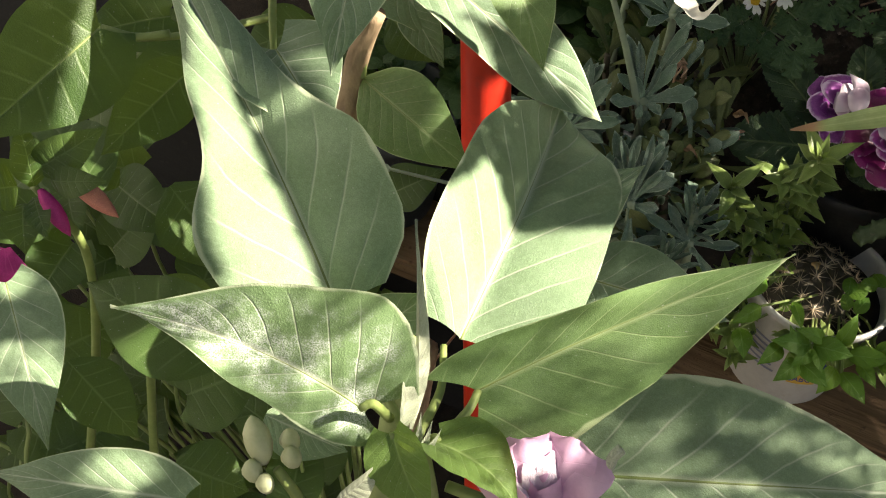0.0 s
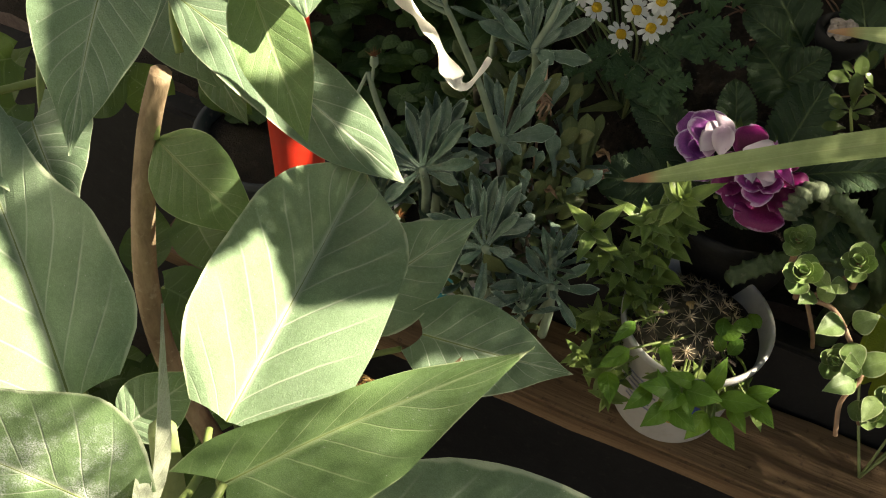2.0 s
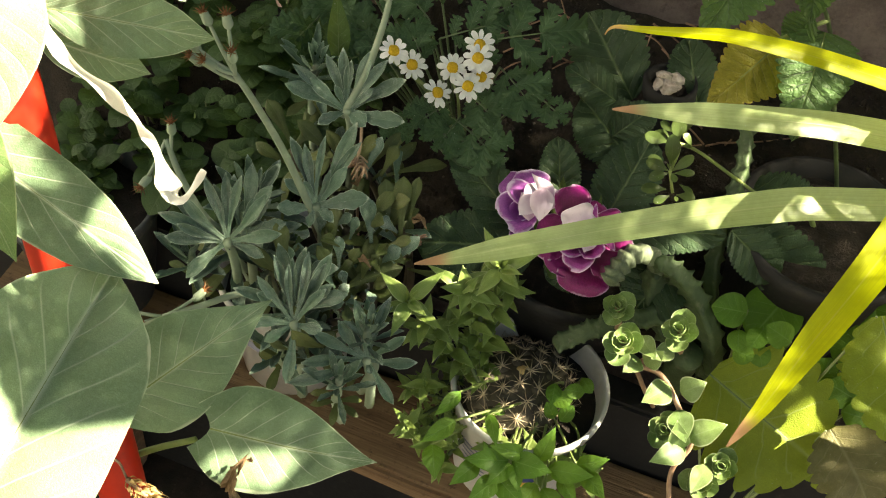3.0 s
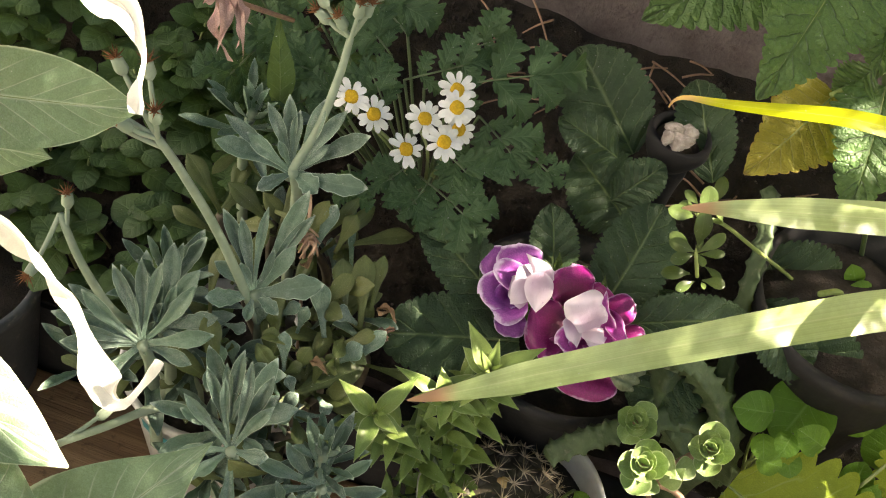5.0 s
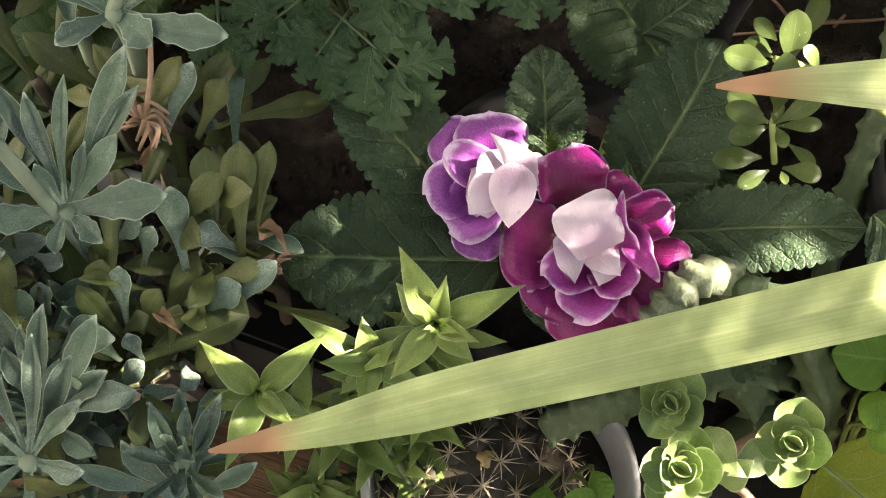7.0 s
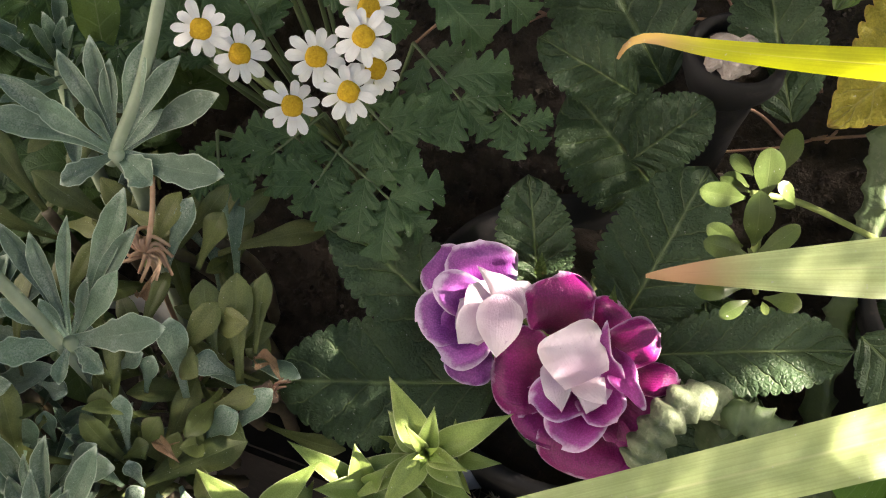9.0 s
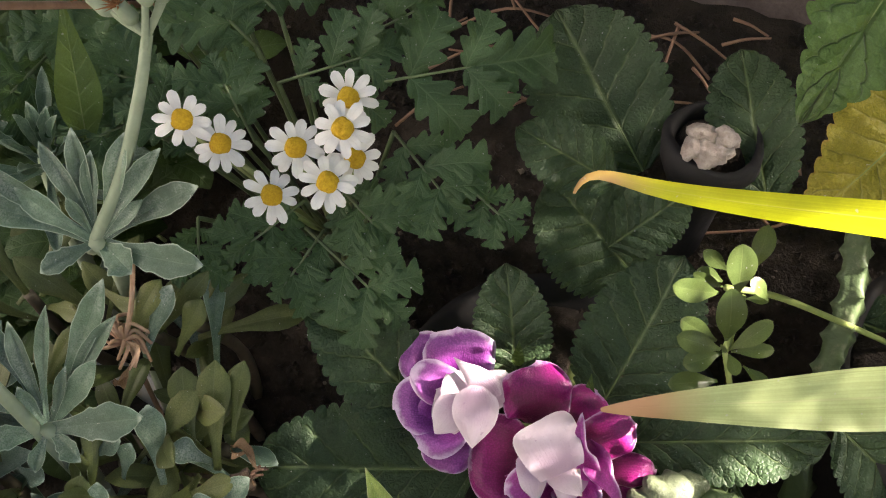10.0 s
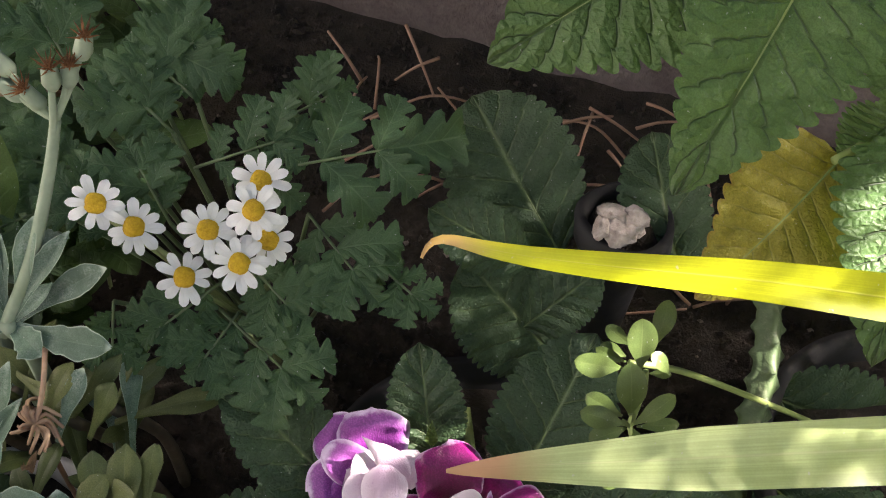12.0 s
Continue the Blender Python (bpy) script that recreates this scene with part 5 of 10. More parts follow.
leaf(flower_a, M_WHITE, (0.0911, -0.0293, 0.1144), (0.0927, -0.0203, 0.1238), (-0.05, -0.68, 0.73), 0.0129, POINTED, fold=0.0, arch=0.02, wave=0.03, cup=0.1, lip=0.1, name="petal", rows=20, cols=7, ease=1.0)
leaf(flower_a, M_WHITE, (0.0856, -0.0390, 0.1119), (0.0737, -0.0369, 0.1277), (0.38, -0.35, 0.86), 0.0141, POINTED, fold=0.0, arch=0.12, wave=0.05, cup=-0.16, lip=-0.03, name="petal", rows=20, cols=7, ease=1.0)
leaf(flower_a, M_WHITE, (0.0886, -0.0348, 0.1162), (0.0764, -0.0334, 0.1339), (0.39, -0.52, 0.76), 0.0151, POINTED, fold=0.0, arch=0.1, wave=0.05, cup=-0.14, lip=-0.02, name="petal", rows=20, cols=7, ease=1.0)
leaf(flower_a, M_WHITE, (0.0940, -0.0333, 0.1302), (0.0767, -0.0304, 0.1412), (-0.13, -0.78, 0.61), 0.0102, LANCE, fold=0.0, arch=0.05, wave=0.02, cup=-0.08, lip=0.0, name="petal", rows=20, cols=7, ease=1.0)
leaf(flower_a, M_WHITE, (0.0837, -0.0373, 0.1301), (0.0779, -0.0487, 0.1209), (0.33, -0.23, 0.92), 0.0131, BROAD, fold=0.0, arch=0.12, wave=0.05, cup=-0.14, lip=-0.02, name="petal", rows=20, cols=7, ease=1.0)
leaf(flower_a, M_WHITE, (0.0868, -0.0352, 0.1367), (0.0912, -0.0504, 0.1235), (0.06, -0.44, 0.90), 0.0151, BROAD, fold=0.0, arch=0.14, wave=0.05, cup=-0.18, lip=-0.02, name="petal", rows=20, cols=7, ease=1.0)
leaf(flower_b, M_MAROON, (0.1083, -0.0268, 0.1075), (0.1028, -0.0189, 0.1282), (0.17, -0.72, 0.67), 0.0244, RPETAL, fold=0.0, arch=0.1, wave=0.08, cup=0.12, lip=0.22, name="petal", rows=20, cols=7, ease=1.0)
leaf(flower_b, M_MAROON, (0.1174, -0.0258, 0.1050), (0.1246, -0.0149, 0.1172), (0.07, -0.72, 0.69), 0.0188, RPETAL, fold=0.0, arch=0.05, wave=0.1, cup=0.1, lip=0.2, name="petal", rows=20, cols=7, ease=1.0)
leaf(flower_b, M_MAROON, (0.1219, -0.0309, 0.1087), (0.1377, -0.0266, 0.1258), (-0.23, -0.76, 0.61), 0.0168, RPETAL, fold=0.0, arch=0.12, wave=0.14, cup=0.1, lip=0.28, name="petal", rows=20, cols=7, ease=1.0)
leaf(flower_b, M_MAROON, (0.1288, -0.0346, 0.1039), (0.1493, -0.0318, 0.1129), (-0.20, -0.55, 0.81), 0.0115, RPETAL, fold=0.0, arch=0.08, wave=0.2, cup=0.1, lip=0.2, name="petal", rows=20, cols=7, ease=1.0)
leaf(flower_b, M_MAROON, (0.1127, -0.0361, 0.0998), (0.0910, -0.0449, 0.1036), (0.30, -0.39, 0.87), 0.0311, RPETAL, fold=0.0, arch=0.05, wave=0.06, cup=0.12, lip=0.12, name="petal", rows=20, cols=7, ease=1.0)
leaf(flower_b, M_MAROON, (0.1151, -0.0406, 0.0972), (0.1080, -0.0603, 0.0938), (0.13, -0.22, 0.97), 0.0236, RPETAL, fold=0.0, arch=0.04, wave=0.08, cup=0.1, lip=0.1, name="petal", rows=20, cols=7, ease=1.0)
leaf(flower_b, M_MAROON, (0.1276, -0.0417, 0.0955), (0.1282, -0.0654, 0.0894), (-0.01, -0.26, 0.96), 0.0345, RPETAL, fold=0.0, arch=0.05, wave=0.08, cup=0.1, lip=0.1, name="petal", rows=20, cols=7, ease=1.0)
leaf(flower_b, M_MAROON, (0.1282, -0.0380, 0.0975), (0.1458, -0.0472, 0.0979), (-0.13, -0.35, 0.93), 0.0225, RPETAL, fold=0.0, arch=0.05, wave=0.05, cup=0.12, lip=0.12, name="petal", rows=20, cols=7, ease=1.0)
leaf(flower_b, M_MAGCUP, (0.1224, -0.0404, 0.1058), (0.1083, -0.0578, 0.1180), (0.46, -0.12, 0.88), 0.0173, RPETAL, fold=0.0, arch=-0.06, wave=0.08, cup=0.4, lip=0.22, name="petal", rows=20, cols=7, ease=1.0)
leaf(flower_b, M_MAGCUP, (0.1230, -0.0419, 0.1049), (0.1202, -0.0643, 0.1135), (0.06, 0.07, 1.00), 0.0202, RPETAL, fold=0.0, arch=-0.06, wave=0.08, cup=0.4, lip=0.2, name="petal", rows=20, cols=7, ease=1.0)
leaf(flower_b, M_MAGCUP, (0.1234, -0.0427, 0.1067), (0.1318, -0.0551, 0.1187), (-0.46, -0.18, 0.87), 0.0151, RPETAL, fold=0.0, arch=-0.06, wave=0.08, cup=0.4, lip=0.2, name="petal", rows=20, cols=7, ease=1.0)
leaf(flower_b, M_MAGCUP, (0.1340, -0.0458, 0.1156), (0.1198, -0.0358, 0.1382), (-0.51, -0.63, 0.59), 0.0081, BROAD, fold=0.0, arch=0.08, wave=0.2, cup=0.1, lip=0.2, name="petal", rows=20, cols=7, ease=1.0)
leaf(flower_b, M_MAGCUP, (0.1259, -0.0356, 0.1264), (0.1399, -0.0514, 0.1223), (-0.45, -0.50, 0.74), 0.0095, BROAD, fold=0.0, arch=0.1, wave=0.2, cup=0.1, lip=0.2, name="petal", rows=20, cols=7, ease=1.0)
leaf(flower_b, M_WHITE, (0.1229, -0.0393, 0.1178), (0.1238, -0.0557, 0.1156), (0.04, -0.39, 0.92), 0.0129, BROAD, fold=0.0, arch=0.12, wave=0.05, cup=-0.14, lip=-0.02, name="petal", rows=20, cols=7, ease=1.0)
leaf(flower_b, M_WHITE, (0.1160, -0.0426, 0.1188), (0.1287, -0.0527, 0.1214), (-0.10, -0.43, 0.89), 0.0117, BROAD, fold=0.0, arch=0.12, wave=0.05, cup=-0.14, lip=-0.02, name="petal", rows=20, cols=7, ease=1.0)
leaf(flower_b, M_WHITE, (0.1083, -0.0437, 0.1212), (0.1160, -0.0599, 0.1196), (0.38, -0.35, 0.86), 0.0106, BROAD, fold=0.0, arch=0.08, wave=0.06, cup=-0.14, lip=-0.02, name="petal", rows=20, cols=7, ease=1.0)
leaf(flower_b, M_WHITE, (0.1208, -0.0504, 0.1279), (0.1087, -0.0404, 0.1366), (0.15, -0.54, 0.83), 0.0211, SQUARE, fold=0.0, arch=0.1, wave=0.09, cup=-0.06, lip=0.1, name="petal", rows=20, cols=7, ease=1.0)
leaf(gloxinia, M_GREEN, (0.1224, -0.0144, 0.1085), (0.1205, -0.0085, 0.1197), (0.08, -0.88, 0.48), 0.0047, LANCE, fold=0.3)
leaf(gloxinia, M_GREEN, (0.0957, -0.0115, 0.1143), (0.0938, -0.0075, 0.1243), (0.19, -0.90, 0.40), 0.0047, LANCE, fold=0.3)
for i in range(12):
    a = i * 0.5236
    tube(gloxinia, "leaf_stalk", M_PETIOLE, [(0.115, 0.005, 0.04), (0.115 + 0.018 * math.cos(a), 0.005 + 0.018 * math.sin(a), 0.052), (0.115 + 0.036 * math.cos(a), 0.008 + 0.036 * math.sin(a), 0.060)], 0.003, 0.002, 6)

# ---- feverfew ----
feverfew = thing("feverfew", (0.01, 0.05, 0.03), "feverfew with lobed dark leaves and white daisy flowers", "flowering plant")
PETAL_V = leaf_grid((0.0022, 0, 0), (0.0098, 0, 0.0004), (0, 0, 1), 0.0038, ((0, .42), (.3, .8), (.6, 1), (.85, .98), (.95, .82), (1, .4)), fold=0.05, arch=0.06, rows=7, cols=2)
petal_mesh = None


def daisy(at, axis):
    global petal_mesh
    z = Vector(axis)
    m = Matrix.Translation(at) @ z.to_track_quat("Z", "Y").to_matrix().to_4x4()
    V, F = [], []
    for i, (r, h) in enumerate(((0.0035, -0.0012), (0.0038, 0.0002), (0.0034, 0.0014), (0.0024, 0.0022), (0.0011, 0.0025), (0.0002, 0.0024))):
        for j in range(18):
            w = j * math.pi / 9
            k = r * (1 + 0.05 * math.sin(j * 5 + i * 2))
            V.append(m @ Vector((k * math.cos(w), k * math.sin(w), h + 0.0002 * math.sin(j * 7 + i * 3))))
    for i in range(5):
        for j in range(18):
            F.append([i * 18 + j, i * 18 + (j + 1) % 18, (i + 1) * 18 + (j + 1) % 18, (i + 1) * 18 + j])
    F += [list(range(18))[::-1], list(range(90, 108))]
    disc = part("flower", V, F, M_DISC, feverfew, "white daisy with a domed yellow disc")
    if petal_mesh is None:
        tmp = part("petal", *PETAL_V[:2], M_DAISY, None, "", PETAL_V[2])
        petal_mesh = tmp.data
        bpy.data.objects.remove(tmp)
    n = rng.choice((10, 11, 11))
    turn = rng.uniform(0, 1)
    for i in range(n):
        ob = new("petal", petal_mesh)
        ob.parent = disc
        a = (i + turn + rng.uniform(-0.2, 0.2)) * 2 * math.pi / n
        s = rng.uniform(0.9, 1.08)
        ob.matrix_local = Matrix.Translation(-ORIGIN[disc]) @ m @ Matrix.Rotation(a, 4, "Z") @ Matrix.Rotation(rng.uniform(-0.12, 0.22), 4, "Y") @ Matrix.Diagonal((s, s * rng.uniform(0.85, 1.1), s, 1))
    low = Vector(at) - z * 0.004
    tube(feverfew, "flower_stalk", M_STEM, [Vector(at) - z * 0.001, low - z * 0.012, (low * 0.6 + Vector((0.02, 0.02, 0.10)) * 0.4), Vector((0.012, 0.035, 0.075)), Vector((0.01, 0.05, 0.03))], 0.0007, 0.0013, 6)


daisy((-0.0340, 0.0091, 0.1646), (0.35, -0.42, 0.84))
daisy((-0.0208, 0.0092, 0.1579), (0.37, -0.47, 0.80))
daisy((0.0049, 0.0135, 0.1628), (0.37, -0.53, 0.76))
daisy((0.0187, 0.0211, 0.1704), (0.08, -0.54, 0.84))
daisy((0.0008, 0.0012, 0.1496), (0.33, -0.40, 0.85))
daisy((0.0182, 0.0085, 0.1564), (0.15, -0.50, 0.85))
daisy((0.0149, 0.0358, 0.1684), (0.21, -0.64, 0.74))
daisy((0.0222, 0.0228, 0.1543), (0.20, -0.56, 0.80))


LOBED = tuple((k / 44, min(1.0, 1.25 * math.sin(math.pi * min(k / 44 * 0.93 + 0.03, 1)) ** 0.62) * (0.40 + 0.60 * abs(math.sin(math.pi * (k / 44 * 3.9 + 0.35))) ** 0.7) * (0.93 + 0.07 * math.sin(k * 2.6))) for k in range(45))


def frond(parent, mat, base, tip, normal, width):
    """A feverfew leaf: a stalk with pairs of leaflets, each cut into blunt forward-pointing lobes."""
    COUNT[0] += 1
    b, length, x, y, n = frame_of(base, tip, normal)
    V, F, UV = [], [], []

    curve = lambda s: b + x * length * s + n * length * 0.10 * 4 * s * (1 - s)

    def leaflet(p, d, l):
        d = d / np.linalg.norm(d)
        up = n + 0.3 * np.array((rng.uniform(-1, 1), rng.uniform(-1, 1), 0))
        v, f, u, _ = leaf_grid(p, p + d * l, up, l * rng.uniform(0.66, 0.80), LOBED, fold=0.14, arch=0.08, wave=0.04, rows=44, cols=3, sweep=0.45, seed=COUNT[0] + len(V) * 0.37)
        k = len(V)
        V.extend(v.tolist())
        F.extend([[i + k for i in g] for g in f])
        UV.extend(u.tolist())

    for i, s in enumerate((0.06, 0.34, 0.60)):
        for sgn in (-1, 1):
            leaflet(curve(s), y * sgn * 0.82 + x * 0.58, width * (0.42, 0.58, 0.52)[i] * rng.uniform(0.85, 1.1))
    leaflet(curve(0.62), curve(1.0) - curve(0.62), np.linalg.norm(curve(1.0) - curve(0.62)) * 1.05)
    ob = part("leaf", V, F, mat, parent, "", UV)
    tube(ob, "midrib", M_FEVRIB, [curve(s) for s in np.linspace(-0.15, 0.85, 16)], 0.0007, 0.0004, 5)
    tube(parent, "leaf_stalk", M_FEVRIB, [curve(-0.15), curve(-0.15) * 0.55 + np.array((0.01, 0.05, 0.05)) * 0.45, (0.01, 0.05, 0.03)], 0.0009, 0.0011, 5)


frond(feverfew, M_FEV, (0.0071, 0.0464, 0.1583), (0.0739, 0.0766, 0.1737), (0.14, -0.68, 0.72), 0.0453)
frond(feverfew, M_FEV, (0.0336, 0.0389, 0.1496), (0.0640, 0.0213, 0.1399), (-0.01, -0.50, 0.87), 0.0374)
frond(feverfew, M_FEV, (0.0192, 0.0189, 0.1390), (0.0423, 0.0072, 0.1341), (-0.03, -0.44, 0.90), 0.0335)
frond(feverfew, M_FEV, (0.0161, 0.0028, 0.1292), (0.0539, -0.0122, 0.1200), (0.04, -0.44, 0.90), 0.0374)
frond(feverfew, M_FEV, (0.0161, 0.0028, 0.1292), (0.0094, -0.0208, 0.1212), (0.28, -0.38, 0.88), 0.0296)
frond(feverfew, M_FEV, (-0.0091, 0.0442, 0.1594), (0.0257, 0.0632, 0.1723), (0.13, -0.71, 0.69), 0.0315)
frond(feverfew, M_FEV, (-0.0184, 0.0251, 0.1486), (-0.0376, 0.0376, 0.1654), (0.32, -0.55, 0.77), 0.0335)
frond(feverfew, M_FEV, (-0.0327, 0.0131, 0.1430), (-0.0601, 0.0228, 0.1592), (0.30, -0.51, 0.81), 0.0296)
frond(feverfew, M_FEV, (0.0052, 0.0087, 0.1346), (-0.0100, -0.0154, 0.1275), (0.32, -0.45, 0.83), 0.0296)
frond(feverfew, M_FEV, (-0.0283, 0.0498, 0.1658), (-0.0487, 0.0546, 0.1778), (0.30, -0.60, 0.74), 0.0374)
frond(feverfew, M_FEV, (-0.0495, 0.0283, 0.1552), (-0.0770, 0.0204, 0.1602), (0.31, -0.58, 0.75), 0.0355)
frond(feverfew, M_FEV, (-0.0247, -0.0070, 0.1290), (-0.0162, -0.0263, 0.1215), (0.25, -0.26, 0.93), 0.0236)
frond(feverfew, M_FEV, (0.0588, 0.0345, 0.1431), (0.0834, 0.0242, 0.1389), (-0.07, -0.52, 0.85), 0.0217)
frond(feverfew, M_FEV, (-0.0769, 0.0276, 0.1588), (-0.0972, 0.0342, 0.1720), (0.34, -0.51, 0.79), 0.0394)
frond(feverfew, M_FEV, (0.0121, 0.0657, 0.1699), (0.0319, 0.0793, 0.1816), (0.13, -0.75, 0.65), 0.0315)
frond(feverfew, M_FEV, (-0.0669, 0.0452, 0.1686), (-0.0800, 0.0228, 0.1622), (0.49, -0.49, 0.72), 0.0374)
frond(feverfew, M_FEV, (-0.0937, 0.0217, 0.1576), (-0.1034, -0.0028, 0.1494), (0.51, -0.45, 0.73), 0.0374)
frond(feverfew, M_FEV, (-0.0601, 0.0123, 0.1466), (-0.0770, -0.0058, 0.1436), (0.41, -0.51, 0.75), 0.0335)
frond(feverfew, M_FEV, (-0.0389, 0.0655, 0.1774), (-0.0191, 0.0806, 0.1900), (0.21, -0.78, 0.59), 0.0434)
frond(feverfew, M_FEV, (-0.0669, 0.0557, 0.1753), (-0.0849, 0.0663, 0.1907), (0.33, -0.55, 0.76), 0.0434)
frond(feverfew, M_FEV, (-0.0937, 0.0429, 0.1711), (-0.1169, 0.0517, 0.1861), (0.32, -0.52, 0.80), 0.0434)
frond(feverfew, M_FEV, (-0.0246, 0.0617, 0.1728), (-0.0493, 0.0666, 0.1856), (0.26, -0.62, 0.74), 0.0434)
leaf(feverfew, M_GREEN, (-0.0690, 0.0018, 0.1455), (-0.0819, 0.0246, 0.1886), (0.55, -0.66, 0.51), 0.0162, LANCE, fold=0.15, arch=0.05, rib=True)

# ---- dry straw behind the feverfew ----
straw = thing("dry_straw", (0.10, 0.11, 0.10), "reddish brown dry stalks lying on the soil", "straw")
for i in range(22):
    x, y = rng.uniform(-0.02, 0.19), rng.uniform(0.09, 0.155)
    a, l = rng.uniform(0, 3.14), rng.uniform(0.03, 0.075)
    z = bed_height(x, y) + 0.005
    tube(straw, "stalk", M_STRAW, [(x, y, z), (x + l * 0.5 * math.cos(a), y + l * 0.3 * math.sin(a), z + rng.uniform(0.0, 0.015)), (x + l * math.cos(a), min(y + l * 0.6 * math.sin(a), 0.165), z + rng.uniform(0, 0.02))], 0.0008, 0.0005, 5)

tube(straw, "stalk", M_STRAW, [(0.1026, 0.1283, 0.1422), (0.1115, 0.1308, 0.1465), (0.1208, 0.1365, 0.1454)], 0.0008, 0.0005, sides=5)
tube(straw, "stalk", M_STRAW, [(0.1128, 0.1358, 0.1461), (0.1122, 0.1250, 0.1421), (0.1121, 0.1172, 0.1328)], 0.0008, 0.0005, sides=5)
tube(straw, "stalk", M_STRAW, [(0.1109, 0.1363, 0.1467), (0.1244, 0.1320, 0.1454), (0.1385, 0.1308, 0.1387)], 0.0008, 0.0005, sides=5)
tube(straw, "stalk", M_STRAW, [(0.1307, 0.1355, 0.1432), (0.1389, 0.1378, 0.1474), (0.1479, 0.1434, 0.1462)], 0.0008, 0.0005, sides=5)
tube(straw, "stalk", M_STRAW, [(0.0893, 0.1164, 0.1357), (0.0978, 0.1159, 0.1378), (0.1065, 0.1182, 0.1344)], 0.0008, 0.0005, sides=5)
tube(straw, "stalk", M_STRAW, [(0.0483, 0.1334, 0.1541), (0.0414, 0.1258, 0.1534), (0.0340, 0.1212, 0.1475)], 0.0008, 0.0005, sides=5)
tube(straw, "stalk", M_STRAW, [(0.1227, 0.1254, 0.1371), (0.1278, 0.1209, 0.1369), (0.1334, 0.1193, 0.1312)], 0.0008, 0.0005, sides=5)
tube(straw, "stalk", M_STRAW, [(0.1320, 0.1445, 0.1494), (0.1389, 0.1424, 0.1506), (0.1466, 0.1435, 0.1466)], 0.0008, 0.0005, sides=5)
tube(straw, "stalk", M_STRAW, [(0.0317, 0.1394, 0.1608), (0.0414, 0.1287, 0.1554), (0.0507, 0.1210, 0.1448)], 0.0008, 0.0005, sides=5)
tube(straw, "stalk", M_STRAW, [(0.0213, 0.1171, 0.1464), (0.0125, 0.1211, 0.1543), (0.0027, 0.1281, 0.1571)], 0.0008, 0.0005, sides=5)
tube(straw, "stalk", M_STRAW, [(0.0690, 0.0984, 0.1259), (0.0627, 0.0922, 0.1261), (0.0561, 0.0886, 0.1208)], 0.0008, 0.0005, sides=5)
tube(straw, "stalk", M_STRAW, [(0.0675, 0.0961, 0.1244), (0.0596, 0.0940, 0.1279), (0.0514, 0.0946, 0.1258)], 0.0008, 0.0005, sides=5)

# ---- grey succulents ----
NOTCH = ((0, .32), (.2, .38), (.40, .62), (.50, .86), (.54, .70), (.66, .90), (.75, 1), (.79, .76), (.90, .62), (1, .03))
OBLAN = ((0, .34), (.2, .36), (.40, .55), (.58, .86), (.68, .98), (.73, .84), (.80, .92), (.86, .72), (.94, .40), (1, .03))
grey_group = "grey succulents"


def rosette(at, axis, r, seed):
    """A spray of long notched grey leaves round a stem tip."""
    q = random.Random(seed + 50)
    at = Vector(at)
    z = Vector(axis).normalized()
    foot = Vector((at.x + q.uniform(-0.01, 0.01), at.y + 0.01, -0.012 if at.y < -0.05 else bed_height(at.x, at.y) - 0.005))
    ob = thing("grey_succulent", foot, "succulent with long bluish grey notched leaves", "succulent", grey_group)
    tube(ob, "stem", M_SENSTEM, [at + z * 0.004, at - z * 0.02, at * 0.5 + foot * 0.5 + Vector((q.uniform(-.008, .008), 0, 0)), foot], 0.0026, 0.0035, 7)
    x = z.orthogonal().normalized()
    y = z.cross(x)
    n = q.choice((16, 17, 19))
    for i in range(n):
        a = i * 2.39996 + q.uniform(-0.2, 0.2)
        k = (i + 0.5) / n
        lift = radians(82 - 66 * k + q.uniform(-10, 10))
        l = r * (0.62 + 0.42 * k) * q.uniform(0.85, 1.12)
        d = (x * math.cos(a) + y * math.sin(a)) * math.cos(lift) + z * math.sin(lift)
        b = at - z * (0.016 * k)
        nn = (z * math.cos(lift) - (x * math.cos(a) + y * math.sin(a)) * math.sin(lift))
        leaf(ob, M_SEN, b, b + d * l, nn, l * q.uniform(0.15, 0.24), NOTCH, fold=q.uniform(0.4, 0.8), arch=-0.05, thick=0.25, rows=20, cols=2)
    for i in range(5):
        a = q.uniform(0, 6.28)
        b = at - z * q.uniform(0.022, 0.045)
        d = (x * math.cos(a) + y * math.sin(a)) * 0.9 - z * q.uniform(-0.2, 0.5)
        leaf(ob, M_PAD, b, b + d * r * 0.6, z, r * 0.2, NOTCH, fold=0.2, thick=0.35, rows=9, cols=2)


rosette((-0.0914, -0.1084, 0.0717), (0.13, -0.14, 0.98), 0.055, 3)
rosette((-0.0905, -0.0808, 0.0843), (0.13, -0.15, 0.98), 0.042, 4)
rosette((-0.0352, -0.1331, 0.0611), (0.10, -0.13, 0.99), 0.042, 6)
rosette((-0.0323, -0.1049, 0.0634), (0.10, -0.14, 0.98), 0.036, 7)
rosette((-0.0807, -0.0070, 0.1433), (0.19, -0.11, 0.98), 0.04, 8)
rosette((0.0170, -0.1399, 0.0773), (0.08, -0.01, 1.00), 0.03, 9)
rosette((-0.1133, -0.1253, 0.0625), (0.14, -0.13, 0.98), 0.04, 10)
rosette((-0.0664, -0.1080, 0.0609), (0.11, -0.14, 0.98), 0.036, 11)
rosette((-0.0348, -0.1550, 0.0503), (0.10, -0.12, 0.99), 0.04, 12)
rosette((0.0097, -0.1662, 0.0524), (0.08, -0.12, 0.99), 0.032, 13)

